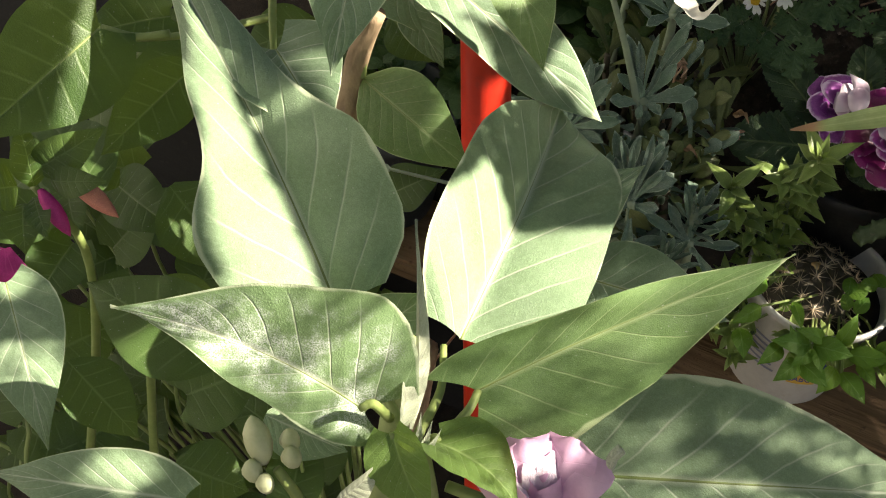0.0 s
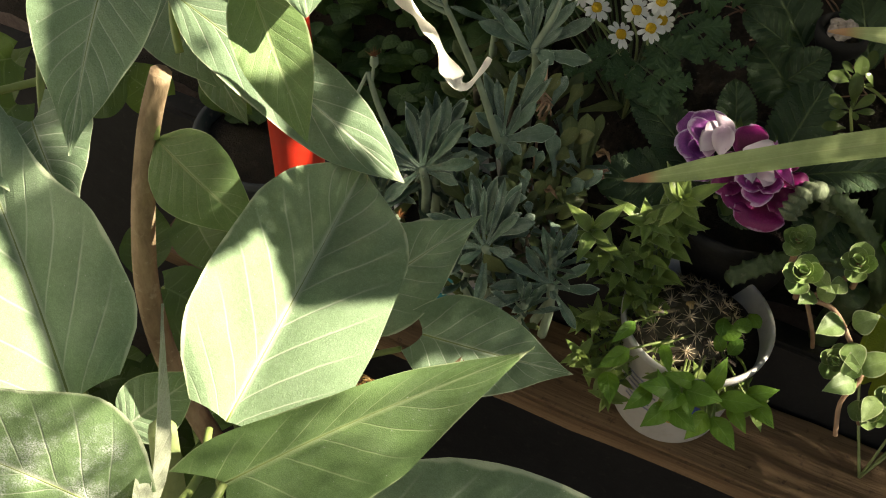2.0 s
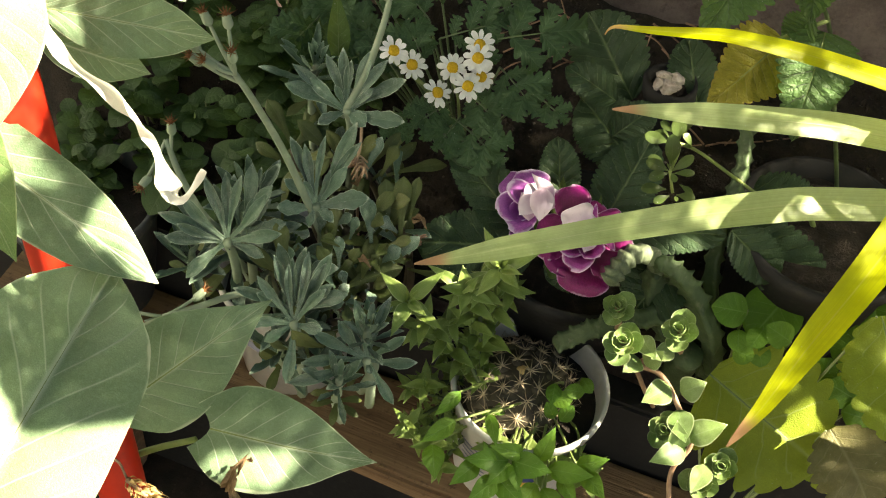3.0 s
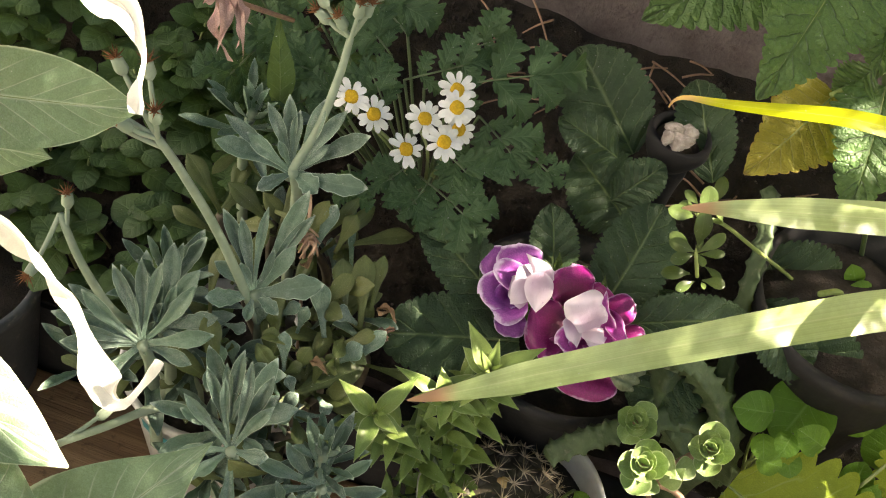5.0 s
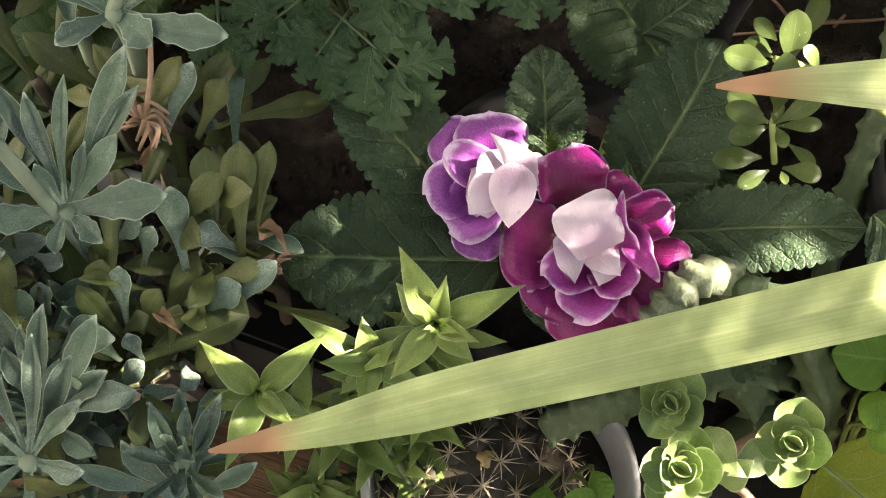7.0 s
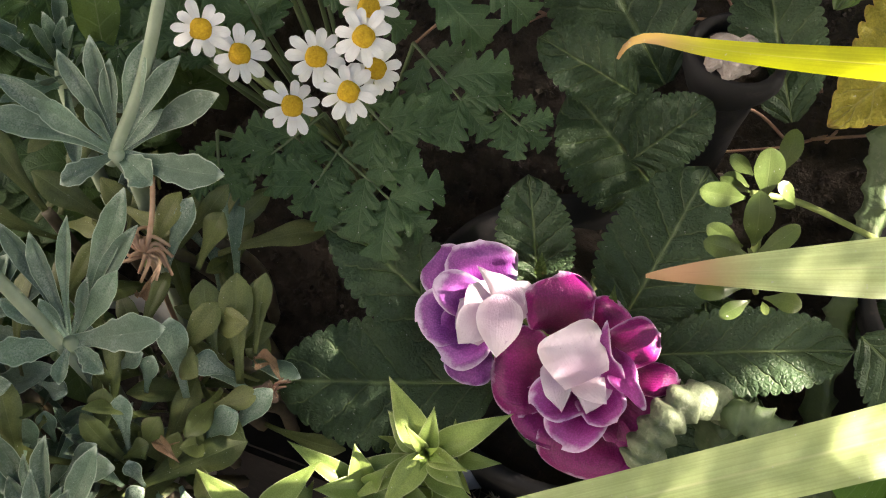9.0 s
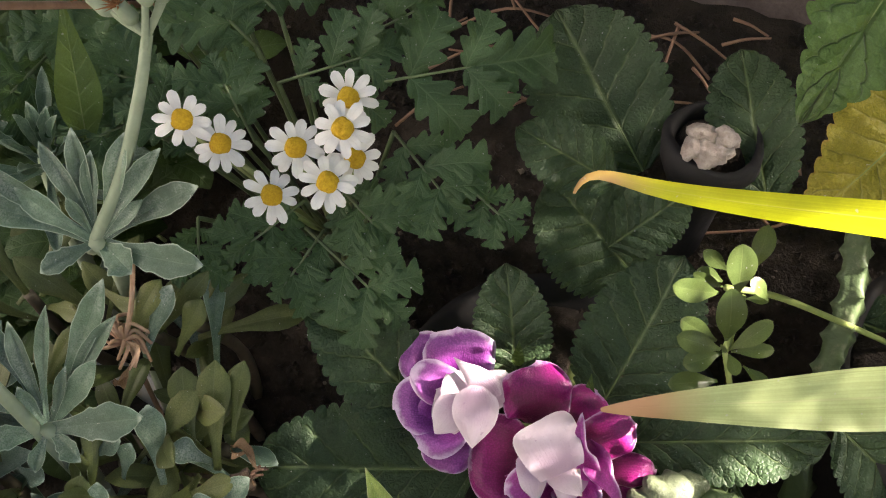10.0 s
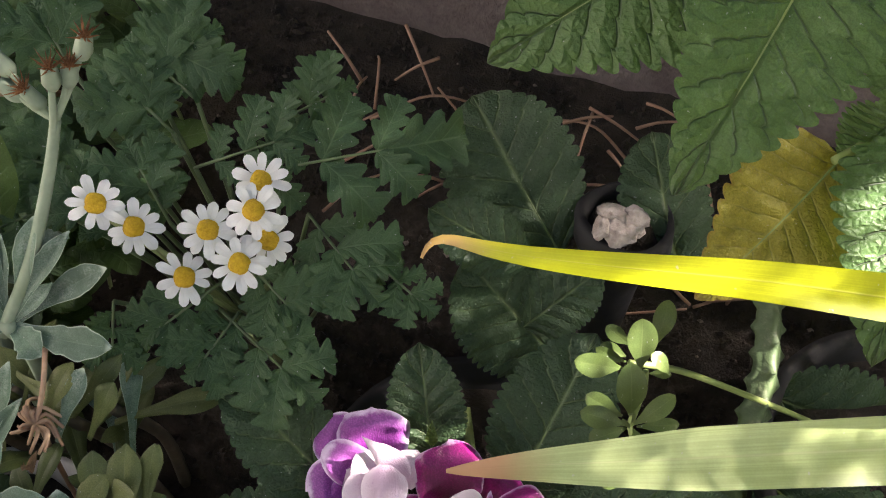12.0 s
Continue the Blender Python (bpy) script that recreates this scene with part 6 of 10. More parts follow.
spray_a = thing("grey_succulent", (-0.0433, -0.0744, -0.012), "succulent with long bluish grey notched leaves", "succulent", grey_group)
tube(spray_a, "stem", M_SENSTEM, [(-0.0433, -0.0864, 0.1080), (-0.0413, -0.0814, 0.0780), (-0.0433, -0.0744, -0.014)], 0.0028, 0.0036, 7)
leaf(spray_a, M_SEN, (-0.0459, -0.0842, 0.1071), (-0.0687, -0.0707, 0.1445), (0.40, -0.67, 0.62), 0.0077, OBLAN, fold=0.55, arch=-0.05, bend=-0.03, wave=0.020, thick=0.22, rows=24, cols=3)
leaf(spray_a, M_SEN, (-0.0453, -0.0842, 0.1070), (-0.0594, -0.0694, 0.1406), (0.35, -0.72, 0.60), 0.0070, OBLAN, fold=0.55, arch=-0.03, bend=0.00, wave=0.035, thick=0.22, rows=24, cols=3)
leaf(spray_a, M_SEN, (-0.0448, -0.0838, 0.1072), (-0.0487, -0.0621, 0.1462), (0.22, -0.79, 0.57), 0.0052, OBLAN, fold=0.55, arch=-0.01, bend=0.03, wave=0.050, thick=0.22, rows=24, cols=3)
leaf(spray_a, M_SEN, (-0.0441, -0.0846, 0.1068), (-0.0404, -0.0717, 0.1285), (0.09, -0.82, 0.57), 0.0046, OBLAN, fold=0.55, arch=0.01, bend=-0.03, wave=0.020, thick=0.22, rows=24, cols=3)
leaf(spray_a, M_SEN, (-0.0440, -0.0831, 0.1075), (-0.0324, -0.0524, 0.1562), (0.06, -0.82, 0.57), 0.0097, OBLAN, fold=0.28, arch=-0.05, bend=0.00, wave=0.035, thick=0.22, rows=24, cols=3)
leaf(spray_a, M_SEN, (-0.0436, -0.0835, 0.1073), (-0.0263, -0.0576, 0.1469), (-0.02, -0.81, 0.58), 0.0070, OBLAN, fold=0.55, arch=-0.03, bend=0.03, wave=0.050, thick=0.22, rows=24, cols=3)
leaf(spray_a, M_SEN, (-0.0437, -0.0843, 0.1069), (-0.0312, -0.0680, 0.1322), (-0.05, -0.81, 0.58), 0.0088, OBLAN, fold=0.28, arch=-0.01, bend=-0.03, wave=0.020, thick=0.22, rows=24, cols=3)
leaf(spray_a, M_SEN, (-0.0426, -0.0849, 0.1065), (-0.0122, -0.0771, 0.1216), (-0.33, -0.62, 0.71), 0.0138, NOTCH, fold=0.28, arch=0.01, bend=0.00, wave=0.035, thick=0.22, rows=24, cols=3)
leaf(spray_a, M_SEN, (-0.0453, -0.0861, 0.1060), (-0.0643, -0.0998, 0.1100), (0.47, -0.24, 0.85), 0.0107, NOTCH, fold=0.28, arch=-0.05, bend=0.03, wave=0.050, thick=0.22, rows=24, cols=3)
leaf(spray_a, M_SEN, (-0.0454, -0.0853, 0.1065), (-0.0654, -0.0863, 0.1224), (0.50, -0.50, 0.71), 0.0081, OBLAN, fold=0.28, arch=-0.03, bend=-0.03, wave=0.020, thick=0.22, rows=24, cols=3)
leaf(spray_a, M_SEN, (-0.0448, -0.0851, 0.1065), (-0.0542, -0.0811, 0.1212), (0.42, -0.65, 0.63), 0.0060, OBLAN, fold=0.55, arch=-0.01, bend=0.00, wave=0.035, thick=0.22, rows=24, cols=3)
leaf(spray_a, M_SEN, (-0.0434, -0.0858, 0.1060), (-0.0288, -0.0921, 0.1058), (-0.34, -0.28, 0.90), 0.0079, NOTCH, fold=0.55, arch=0.01, bend=0.03, wave=0.050, thick=0.22, rows=24, cols=3)
leaf(spray_a, M_SEN, (-0.0440, -0.0862, 0.1059), (-0.0424, -0.0994, 0.1018), (0.05, -0.03, 1.00), 0.0061, OBLAN, fold=0.55, arch=-0.05, bend=-0.03, wave=0.020, thick=0.22, rows=24, cols=3)

spray_b = thing("grey_succulent", (-0.0473, -0.0211, -0.012), "succulent with long bluish grey notched leaves", "succulent", grey_group)
tube(spray_b, "stem", M_SENSTEM, [(-0.0473, -0.0331, 0.1430), (-0.0453, -0.0281, 0.1130), (-0.0473, -0.0211, -0.014)], 0.0028, 0.0036, 7)
leaf(spray_b, M_SEN, (-0.0501, -0.0320, 0.1415), (-0.0857, -0.0429, 0.1580), (0.49, -0.46, 0.74), 0.0107, OBLAN, fold=0.28, arch=-0.05, bend=-0.03, wave=0.020, thick=0.22, rows=24, cols=3)
leaf(spray_b, M_SEN, (-0.0502, -0.0314, 0.1419), (-0.0844, -0.0339, 0.1678), (0.47, -0.57, 0.67), 0.0076, OBLAN, fold=0.55, arch=-0.03, bend=0.00, wave=0.035, thick=0.22, rows=24, cols=3)
leaf(spray_b, M_SEN, (-0.0494, -0.0315, 0.1417), (-0.0727, -0.0331, 0.1602), (0.47, -0.58, 0.67), 0.0088, OBLAN, fold=0.28, arch=-0.01, bend=0.03, wave=0.050, thick=0.22, rows=24, cols=3)
leaf(spray_b, M_SEN, (-0.0492, -0.0308, 0.1422), (-0.0674, -0.0218, 0.1732), (0.36, -0.74, 0.58), 0.0069, OBLAN, fold=0.55, arch=0.01, bend=-0.03, wave=0.020, thick=0.22, rows=24, cols=3)
leaf(spray_b, M_SEN, (-0.0488, -0.0304, 0.1423), (-0.0584, -0.0164, 0.1773), (0.25, -0.80, 0.54), 0.0076, OBLAN, fold=0.55, arch=-0.05, bend=0.00, wave=0.035, thick=0.22, rows=24, cols=3)
leaf(spray_b, M_SEN, (-0.0484, -0.0306, 0.1422), (-0.0517, -0.0178, 0.1713), (0.18, -0.83, 0.53), 0.0065, OBLAN, fold=0.55, arch=-0.03, bend=0.03, wave=0.050, thick=0.22, rows=24, cols=3)
leaf(spray_b, M_SEN, (-0.0479, -0.0302, 0.1424), (-0.0416, -0.0121, 0.1783), (0.05, -0.85, 0.52), 0.0084, OBLAN, fold=0.55, arch=-0.01, bend=-0.03, wave=0.020, thick=0.22, rows=24, cols=3)
leaf(spray_b, M_SEN, (-0.0473, -0.0303, 0.1423), (-0.0299, -0.0124, 0.1760), (-0.09, -0.84, 0.54), 0.0076, OBLAN, fold=0.55, arch=0.01, bend=0.00, wave=0.035, thick=0.22, rows=24, cols=3)
leaf(spray_b, M_SEN, (-0.0464, -0.0306, 0.1421), (-0.0148, -0.0168, 0.1695), (-0.26, -0.75, 0.60), 0.0103, OBLAN, fold=0.28, arch=-0.05, bend=0.03, wave=0.050, thick=0.22, rows=24, cols=3)
leaf(spray_b, M_SEN, (-0.0473, -0.0311, 0.1418), (-0.0335, -0.0224, 0.1596), (-0.18, -0.80, 0.57), 0.0058, OBLAN, fold=0.55, arch=-0.03, bend=-0.03, wave=0.020, thick=0.22, rows=24, cols=3)
leaf(spray_b, M_SEN, (-0.0486, -0.0326, 0.1410), (-0.0604, -0.0482, 0.1387), (0.36, -0.19, 0.92), 0.0086, NOTCH, fold=0.55, arch=-0.01, bend=0.00, wave=0.035, thick=0.22, rows=24, cols=3)
leaf(spray_b, M_SEN, (-0.0471, -0.0321, 0.1412), (-0.0317, -0.0388, 0.1409), (-0.37, -0.34, 0.86), 0.0121, NOTCH, fold=0.28, arch=0.01, bend=0.03, wave=0.050, thick=0.22, rows=24, cols=3)
leaf(spray_b, M_SEN, (-0.0460, -0.0317, 0.1414), (-0.0085, -0.0332, 0.1504), (-0.40, -0.53, 0.75), 0.0124, NOTCH, fold=0.28, arch=-0.05, bend=-0.03, wave=0.020, thick=0.22, rows=24, cols=3)
leaf(spray_b, M_SEN, (-0.0486, -0.0314, 0.1417), (-0.0579, -0.0283, 0.1567), (0.38, -0.71, 0.59), 0.0050, OBLAN, fold=0.55, arch=-0.03, bend=0.00, wave=0.035, thick=0.22, rows=24, cols=3)

spray_c = thing("grey_succulent", (-0.0314, -0.1292, -0.012), "succulent with long bluish grey notched leaves", "succulent", grey_group)
tube(spray_c, "stem", M_SENSTEM, [(-0.0314, -0.1412, 0.0703), (-0.0294, -0.1362, 0.0403), (-0.0314, -0.1292, -0.014)], 0.0028, 0.0036, 7)
leaf(spray_c, M_SEN, (-0.0333, -0.1393, 0.0692), (-0.0521, -0.1227, 0.1067), (0.34, -0.75, 0.57), 0.0092, OBLAN, fold=0.28, arch=-0.05, bend=-0.03, wave=0.020, thick=0.22, rows=24, cols=3)
leaf(spray_c, M_SEN, (-0.0328, -0.1399, 0.0689), (-0.0457, -0.1306, 0.0920), (0.36, -0.73, 0.58), 0.0078, OBLAN, fold=0.55, arch=-0.03, bend=0.00, wave=0.035, thick=0.22, rows=24, cols=3)
leaf(spray_c, M_SEN, (-0.0324, -0.1391, 0.0693), (-0.0355, -0.1179, 0.1068), (0.16, -0.84, 0.53), 0.0077, OBLAN, fold=0.55, arch=-0.01, bend=0.03, wave=0.050, thick=0.22, rows=24, cols=3)
leaf(spray_c, M_SEN, (-0.0315, -0.1390, 0.0693), (-0.0194, -0.1160, 0.1062), (-0.04, -0.85, 0.53), 0.0096, OBLAN, fold=0.28, arch=0.01, bend=-0.03, wave=0.020, thick=0.22, rows=24, cols=3)
leaf(spray_c, M_SEN, (-0.0311, -0.1397, 0.0689), (-0.0132, -0.1263, 0.0910), (-0.22, -0.78, 0.58), 0.0086, NOTCH, fold=0.55, arch=-0.05, bend=0.00, wave=0.035, thick=0.22, rows=24, cols=3)
leaf(spray_c, M_SEN, (-0.0306, -0.1398, 0.0688), (-0.0025, -0.1283, 0.0894), (-0.32, -0.70, 0.64), 0.0109, OBLAN, fold=0.28, arch=-0.03, bend=0.03, wave=0.050, thick=0.22, rows=24, cols=3)
leaf(spray_c, M_SEN, (-0.0341, -0.1409, 0.0683), (-0.0696, -0.1501, 0.0842), (0.49, -0.42, 0.76), 0.0078, OBLAN, fold=0.55, arch=-0.01, bend=-0.03, wave=0.020, thick=0.22, rows=24, cols=3)
leaf(spray_c, M_SEN, (-0.0333, -0.1407, 0.0684), (-0.0563, -0.1453, 0.0809), (0.49, -0.45, 0.74), 0.0086, OBLAN, fold=0.55, arch=0.01, bend=0.00, wave=0.035, thick=0.22, rows=24, cols=3)
leaf(spray_c, M_SEN, (-0.0324, -0.1414, 0.0679), (-0.0405, -0.1565, 0.0644), (0.27, -0.14, 0.95), 0.0087, NOTCH, fold=0.55, arch=-0.05, bend=0.03, wave=0.050, thick=0.22, rows=24, cols=3)
leaf(spray_c, M_SEN, (-0.0309, -0.1409, 0.0681), (-0.0110, -0.1469, 0.0689), (-0.38, -0.37, 0.85), 0.0079, OBLAN, fold=0.55, arch=-0.03, bend=-0.03, wave=0.020, thick=0.22, rows=24, cols=3)
leaf(spray_c, M_SEN, (-0.0327, -0.1395, 0.0691), (-0.0418, -0.1240, 0.0998), (0.26, -0.80, 0.54), 0.0054, OBLAN, fold=0.55, arch=-0.01, bend=0.00, wave=0.035, thick=0.22, rows=24, cols=3)
leaf(spray_c, M_SEN, (-0.0319, -0.1398, 0.0689), (-0.0288, -0.1275, 0.0901), (0.05, -0.85, 0.52), 0.0051, OBLAN, fold=0.55, arch=0.01, bend=0.03, wave=0.050, thick=0.22, rows=24, cols=3)
leaf(spray_c, M_SEN, (-0.0334, -0.1417, 0.0678), (-0.0590, -0.1645, 0.0668), (0.40, -0.22, 0.89), 0.0090, OBLAN, fold=0.28, arch=-0.05, bend=-0.03, wave=0.020, thick=0.22, rows=24, cols=3)

spray_d = thing("grey_succulent", (-0.0815, -0.1013, -0.012), "succulent with long bluish grey notched leaves", "succulent", grey_group)
tube(spray_d, "stem", M_SENSTEM, [(-0.0815, -0.1133, 0.0931), (-0.0795, -0.1083, 0.0631), (-0.0815, -0.1013, -0.014)], 0.0028, 0.0036, 7)
leaf(spray_d, M_SEN, (-0.0828, -0.1109, 0.0923), (-0.0850, -0.0902, 0.1311), (0.18, -0.83, 0.53), 0.0100, OBLAN, fold=0.28, arch=-0.05, bend=-0.03, wave=0.020, thick=0.22, rows=24, cols=3)
leaf(spray_d, M_SEN, (-0.0834, -0.1116, 0.0918), (-0.0974, -0.1020, 0.1183), (0.37, -0.72, 0.58), 0.0077, OBLAN, fold=0.55, arch=-0.03, bend=0.00, wave=0.035, thick=0.22, rows=24, cols=3)
leaf(spray_d, M_SEN, (-0.0819, -0.1112, 0.0920), (-0.0698, -0.0935, 0.1217), (-0.04, -0.85, 0.53), 0.0093, OBLAN, fold=0.28, arch=-0.01, bend=0.03, wave=0.050, thick=0.22, rows=24, cols=3)
leaf(spray_d, M_SEN, (-0.0820, -0.1118, 0.0916), (-0.0739, -0.1025, 0.1084), (-0.08, -0.84, 0.54), 0.0070, OBLAN, fold=0.55, arch=0.01, bend=-0.03, wave=0.020, thick=0.22, rows=24, cols=3)
leaf(spray_d, M_SEN, (-0.0810, -0.1120, 0.0915), (-0.0548, -0.1058, 0.1056), (-0.35, -0.65, 0.67), 0.0097, NOTCH, fold=0.28, arch=-0.05, bend=0.00, wave=0.035, thick=0.22, rows=24, cols=3)
leaf(spray_d, M_SEN, (-0.0814, -0.1129, 0.0909), (-0.0647, -0.1214, 0.0893), (-0.34, -0.29, 0.89), 0.0110, NOTCH, fold=0.28, arch=-0.03, bend=0.03, wave=0.050, thick=0.22, rows=24, cols=3)
leaf(spray_d, M_SEN, (-0.0826, -0.1132, 0.0908), (-0.0882, -0.1270, 0.0873), (0.25, -0.12, 0.96), 0.0086, OBLAN, fold=0.55, arch=-0.01, bend=-0.03, wave=0.020, thick=0.22, rows=24, cols=3)
leaf(spray_d, M_SEN, (-0.0823, -0.1117, 0.0918), (-0.0789, -0.1002, 0.1128), (0.08, -0.85, 0.52), 0.0054, OBLAN, fold=0.55, arch=0.01, bend=0.00, wave=0.035, thick=0.22, rows=24, cols=3)

spray_e = thing("grey_succulent", (0.0203, -0.1364, -0.012), "succulent with long bluish grey notched leaves", "succulent", grey_group)
tube(spray_e, "stem", M_SENSTEM, [(0.0203, -0.1484, 0.0584), (0.0223, -0.1434, 0.0284), (0.0203, -0.1364, -0.014)], 0.0028, 0.0036, 7)
leaf(spray_e, M_SEN, (0.0181, -0.1481, 0.0566), (-0.0149, -0.1687, 0.0604), (0.56, -0.35, 0.75), 0.0079, OBLAN, fold=0.55, arch=-0.05, bend=-0.03, wave=0.020, thick=0.22, rows=24, cols=3)
leaf(spray_e, M_SEN, (0.0181, -0.1473, 0.0572), (-0.0145, -0.1538, 0.0750), (0.59, -0.54, 0.60), 0.0079, OBLAN, fold=0.55, arch=-0.03, bend=0.00, wave=0.035, thick=0.22, rows=24, cols=3)
leaf(spray_e, M_SEN, (0.0187, -0.1467, 0.0575), (-0.0023, -0.1426, 0.0805), (0.52, -0.70, 0.49), 0.0079, OBLAN, fold=0.55, arch=-0.01, bend=0.03, wave=0.050, thick=0.22, rows=24, cols=3)
leaf(spray_e, M_SEN, (0.0190, -0.1461, 0.0579), (0.0038, -0.1318, 0.0918), (0.38, -0.82, 0.43), 0.0071, OBLAN, fold=0.55, arch=0.01, bend=-0.03, wave=0.020, thick=0.22, rows=24, cols=3)
leaf(spray_e, M_SEN, (0.0196, -0.1460, 0.0579), (0.0145, -0.1295, 0.0895), (0.25, -0.87, 0.42), 0.0064, OBLAN, fold=0.55, arch=-0.05, bend=0.00, wave=0.035, thick=0.22, rows=24, cols=3)
leaf(spray_e, M_SEN, (0.0200, -0.1456, 0.0581), (0.0238, -0.1228, 0.0957), (0.14, -0.89, 0.43), 0.0071, OBLAN, fold=0.55, arch=-0.03, bend=0.03, wave=0.050, thick=0.22, rows=24, cols=3)
leaf(spray_e, M_SEN, (0.0215, -0.1468, 0.0568), (0.0508, -0.1411, 0.0645), (-0.26, -0.68, 0.68), 0.0079, OBLAN, fold=0.55, arch=-0.01, bend=-0.03, wave=0.020, thick=0.22, rows=24, cols=3)
leaf(spray_e, M_SEN, (0.0209, -0.1463, 0.0573), (0.0394, -0.1332, 0.0758), (-0.12, -0.84, 0.53), 0.0072, OBLAN, fold=0.55, arch=0.01, bend=0.00, wave=0.035, thick=0.22, rows=24, cols=3)
leaf(spray_e, M_SEN, (0.0191, -0.1484, 0.0561), (0.0038, -0.1723, 0.0479), (0.40, -0.21, 0.89), 0.0079, OBLAN, fold=0.55, arch=-0.05, bend=0.03, wave=0.050, thick=0.22, rows=24, cols=3)
leaf(spray_e, M_SEN, (0.0202, -0.1476, 0.0565), (0.0261, -0.1539, 0.0535), (-0.12, -0.29, 0.95), 0.0050, OBLAN, fold=0.55, arch=-0.03, bend=-0.03, wave=0.020, thick=0.22, rows=24, cols=3)
leaf(spray_e, M_SEN, (0.0212, -0.1480, 0.0560), (0.0455, -0.1629, 0.0441), (-0.19, -0.35, 0.92), 0.0072, OBLAN, fold=0.55, arch=-0.01, bend=0.00, wave=0.035, thick=0.22, rows=24, cols=3)
leaf(spray_e, M_SEN, (0.0179, -0.1487, 0.0561), (-0.0189, -0.1807, 0.0523), (0.51, -0.29, 0.81), 0.0086, OBLAN, fold=0.55, arch=0.01, bend=0.03, wave=0.050, thick=0.22, rows=24, cols=3)

spray_f = thing("grey_succulent", (-0.0811, -0.1216, -0.012), "succulent with long bluish grey notched leaves", "succulent", grey_group)
tube(spray_f, "stem", M_SENSTEM, [(-0.0811, -0.1336, 0.1052), (-0.0791, -0.1286, 0.0752), (-0.0811, -0.1216, -0.014)], 0.0028, 0.0036, 7)
leaf(spray_f, M_SEN, (-0.0839, -0.1326, 0.1041), (-0.1209, -0.1438, 0.1232), (0.60, -0.51, 0.62), 0.0085, OBLAN, fold=0.55, arch=-0.05, bend=-0.03, wave=0.020, thick=0.22, rows=24, cols=3)
leaf(spray_f, M_SEN, (-0.0835, -0.1330, 0.1036), (-0.1140, -0.1504, 0.1112), (0.58, -0.39, 0.71), 0.0092, OBLAN, fold=0.55, arch=-0.03, bend=0.00, wave=0.035, thick=0.22, rows=24, cols=3)
leaf(spray_f, M_SEN, (-0.0834, -0.1320, 0.1044), (-0.1112, -0.1319, 0.1308), (0.55, -0.65, 0.53), 0.0077, OBLAN, fold=0.55, arch=-0.01, bend=0.03, wave=0.050, thick=0.22, rows=24, cols=3)
leaf(spray_f, M_SEN, (-0.0830, -0.1313, 0.1049), (-0.1016, -0.1200, 0.1414), (0.43, -0.78, 0.45), 0.0070, OBLAN, fold=0.55, arch=0.01, bend=-0.03, wave=0.020, thick=0.22, rows=24, cols=3)
leaf(spray_f, M_SEN, (-0.0824, -0.1309, 0.1050), (-0.0901, -0.1138, 0.1441), (0.31, -0.85, 0.42), 0.0063, OBLAN, fold=0.55, arch=-0.05, bend=0.00, wave=0.035, thick=0.22, rows=24, cols=3)
leaf(spray_f, M_SEN, (-0.0819, -0.1308, 0.1050), (-0.0809, -0.1113, 0.1432), (0.21, -0.88, 0.42), 0.0063, OBLAN, fold=0.55, arch=-0.03, bend=0.03, wave=0.050, thick=0.22, rows=24, cols=3)
leaf(spray_f, M_SEN, (-0.0810, -0.1309, 0.1047), (-0.0640, -0.1118, 0.1356), (0.00, -0.88, 0.47), 0.0077, OBLAN, fold=0.55, arch=-0.01, bend=-0.03, wave=0.020, thick=0.22, rows=24, cols=3)
leaf(spray_f, M_SEN, (-0.0802, -0.1317, 0.1039), (-0.0499, -0.1228, 0.1169), (-0.23, -0.74, 0.63), 0.0092, OBLAN, fold=0.55, arch=0.01, bend=0.00, wave=0.035, thick=0.22, rows=24, cols=3)
leaf(spray_f, M_SEN, (-0.0805, -0.1324, 0.1034), (-0.0558, -0.1341, 0.1038), (-0.28, -0.56, 0.78), 0.0078, OBLAN, fold=0.55, arch=-0.05, bend=0.03, wave=0.050, thick=0.22, rows=24, cols=3)
leaf(spray_f, M_SEN, (-0.0825, -0.1337, 0.1029), (-0.0956, -0.1606, 0.0922), (0.36, -0.20, 0.91), 0.0092, OBLAN, fold=0.55, arch=-0.03, bend=-0.03, wave=0.020, thick=0.22, rows=24, cols=3)
leaf(spray_f, M_SEN, (-0.0825, -0.1315, 0.1045), (-0.0928, -0.1223, 0.1315), (0.39, -0.81, 0.44), 0.0049, OBLAN, fold=0.55, arch=-0.01, bend=0.00, wave=0.035, thick=0.22, rows=24, cols=3)
leaf(spray_f, M_SEN, (-0.0833, -0.1326, 0.1039), (-0.1101, -0.1424, 0.1167), (0.60, -0.49, 0.64), 0.0064, OBLAN, fold=0.55, arch=0.01, bend=0.03, wave=0.050, thick=0.22, rows=24, cols=3)

spray_g = thing("grey_succulent", (-0.0241, -0.1475, -0.012), "succulent with long bluish grey notched leaves", "succulent", grey_group)
tube(spray_g, "stem", M_SENSTEM, [(-0.0241, -0.1595, 0.0854), (-0.0221, -0.1545, 0.0554), (-0.0241, -0.1475, -0.014)], 0.0028, 0.0036, 7)
leaf(spray_g, M_SEN, (-0.0257, -0.1571, 0.0850), (-0.0442, -0.1438, 0.1237), (0.41, -0.80, 0.44), 0.0062, OBLAN, fold=0.55, arch=-0.05, bend=-0.03, wave=0.020, thick=0.22, rows=24, cols=3)
leaf(spray_g, M_SEN, (-0.0260, -0.1578, 0.0846), (-0.0504, -0.1541, 0.1126), (0.52, -0.69, 0.50), 0.0063, OBLAN, fold=0.55, arch=-0.03, bend=0.00, wave=0.035, thick=0.22, rows=24, cols=3)
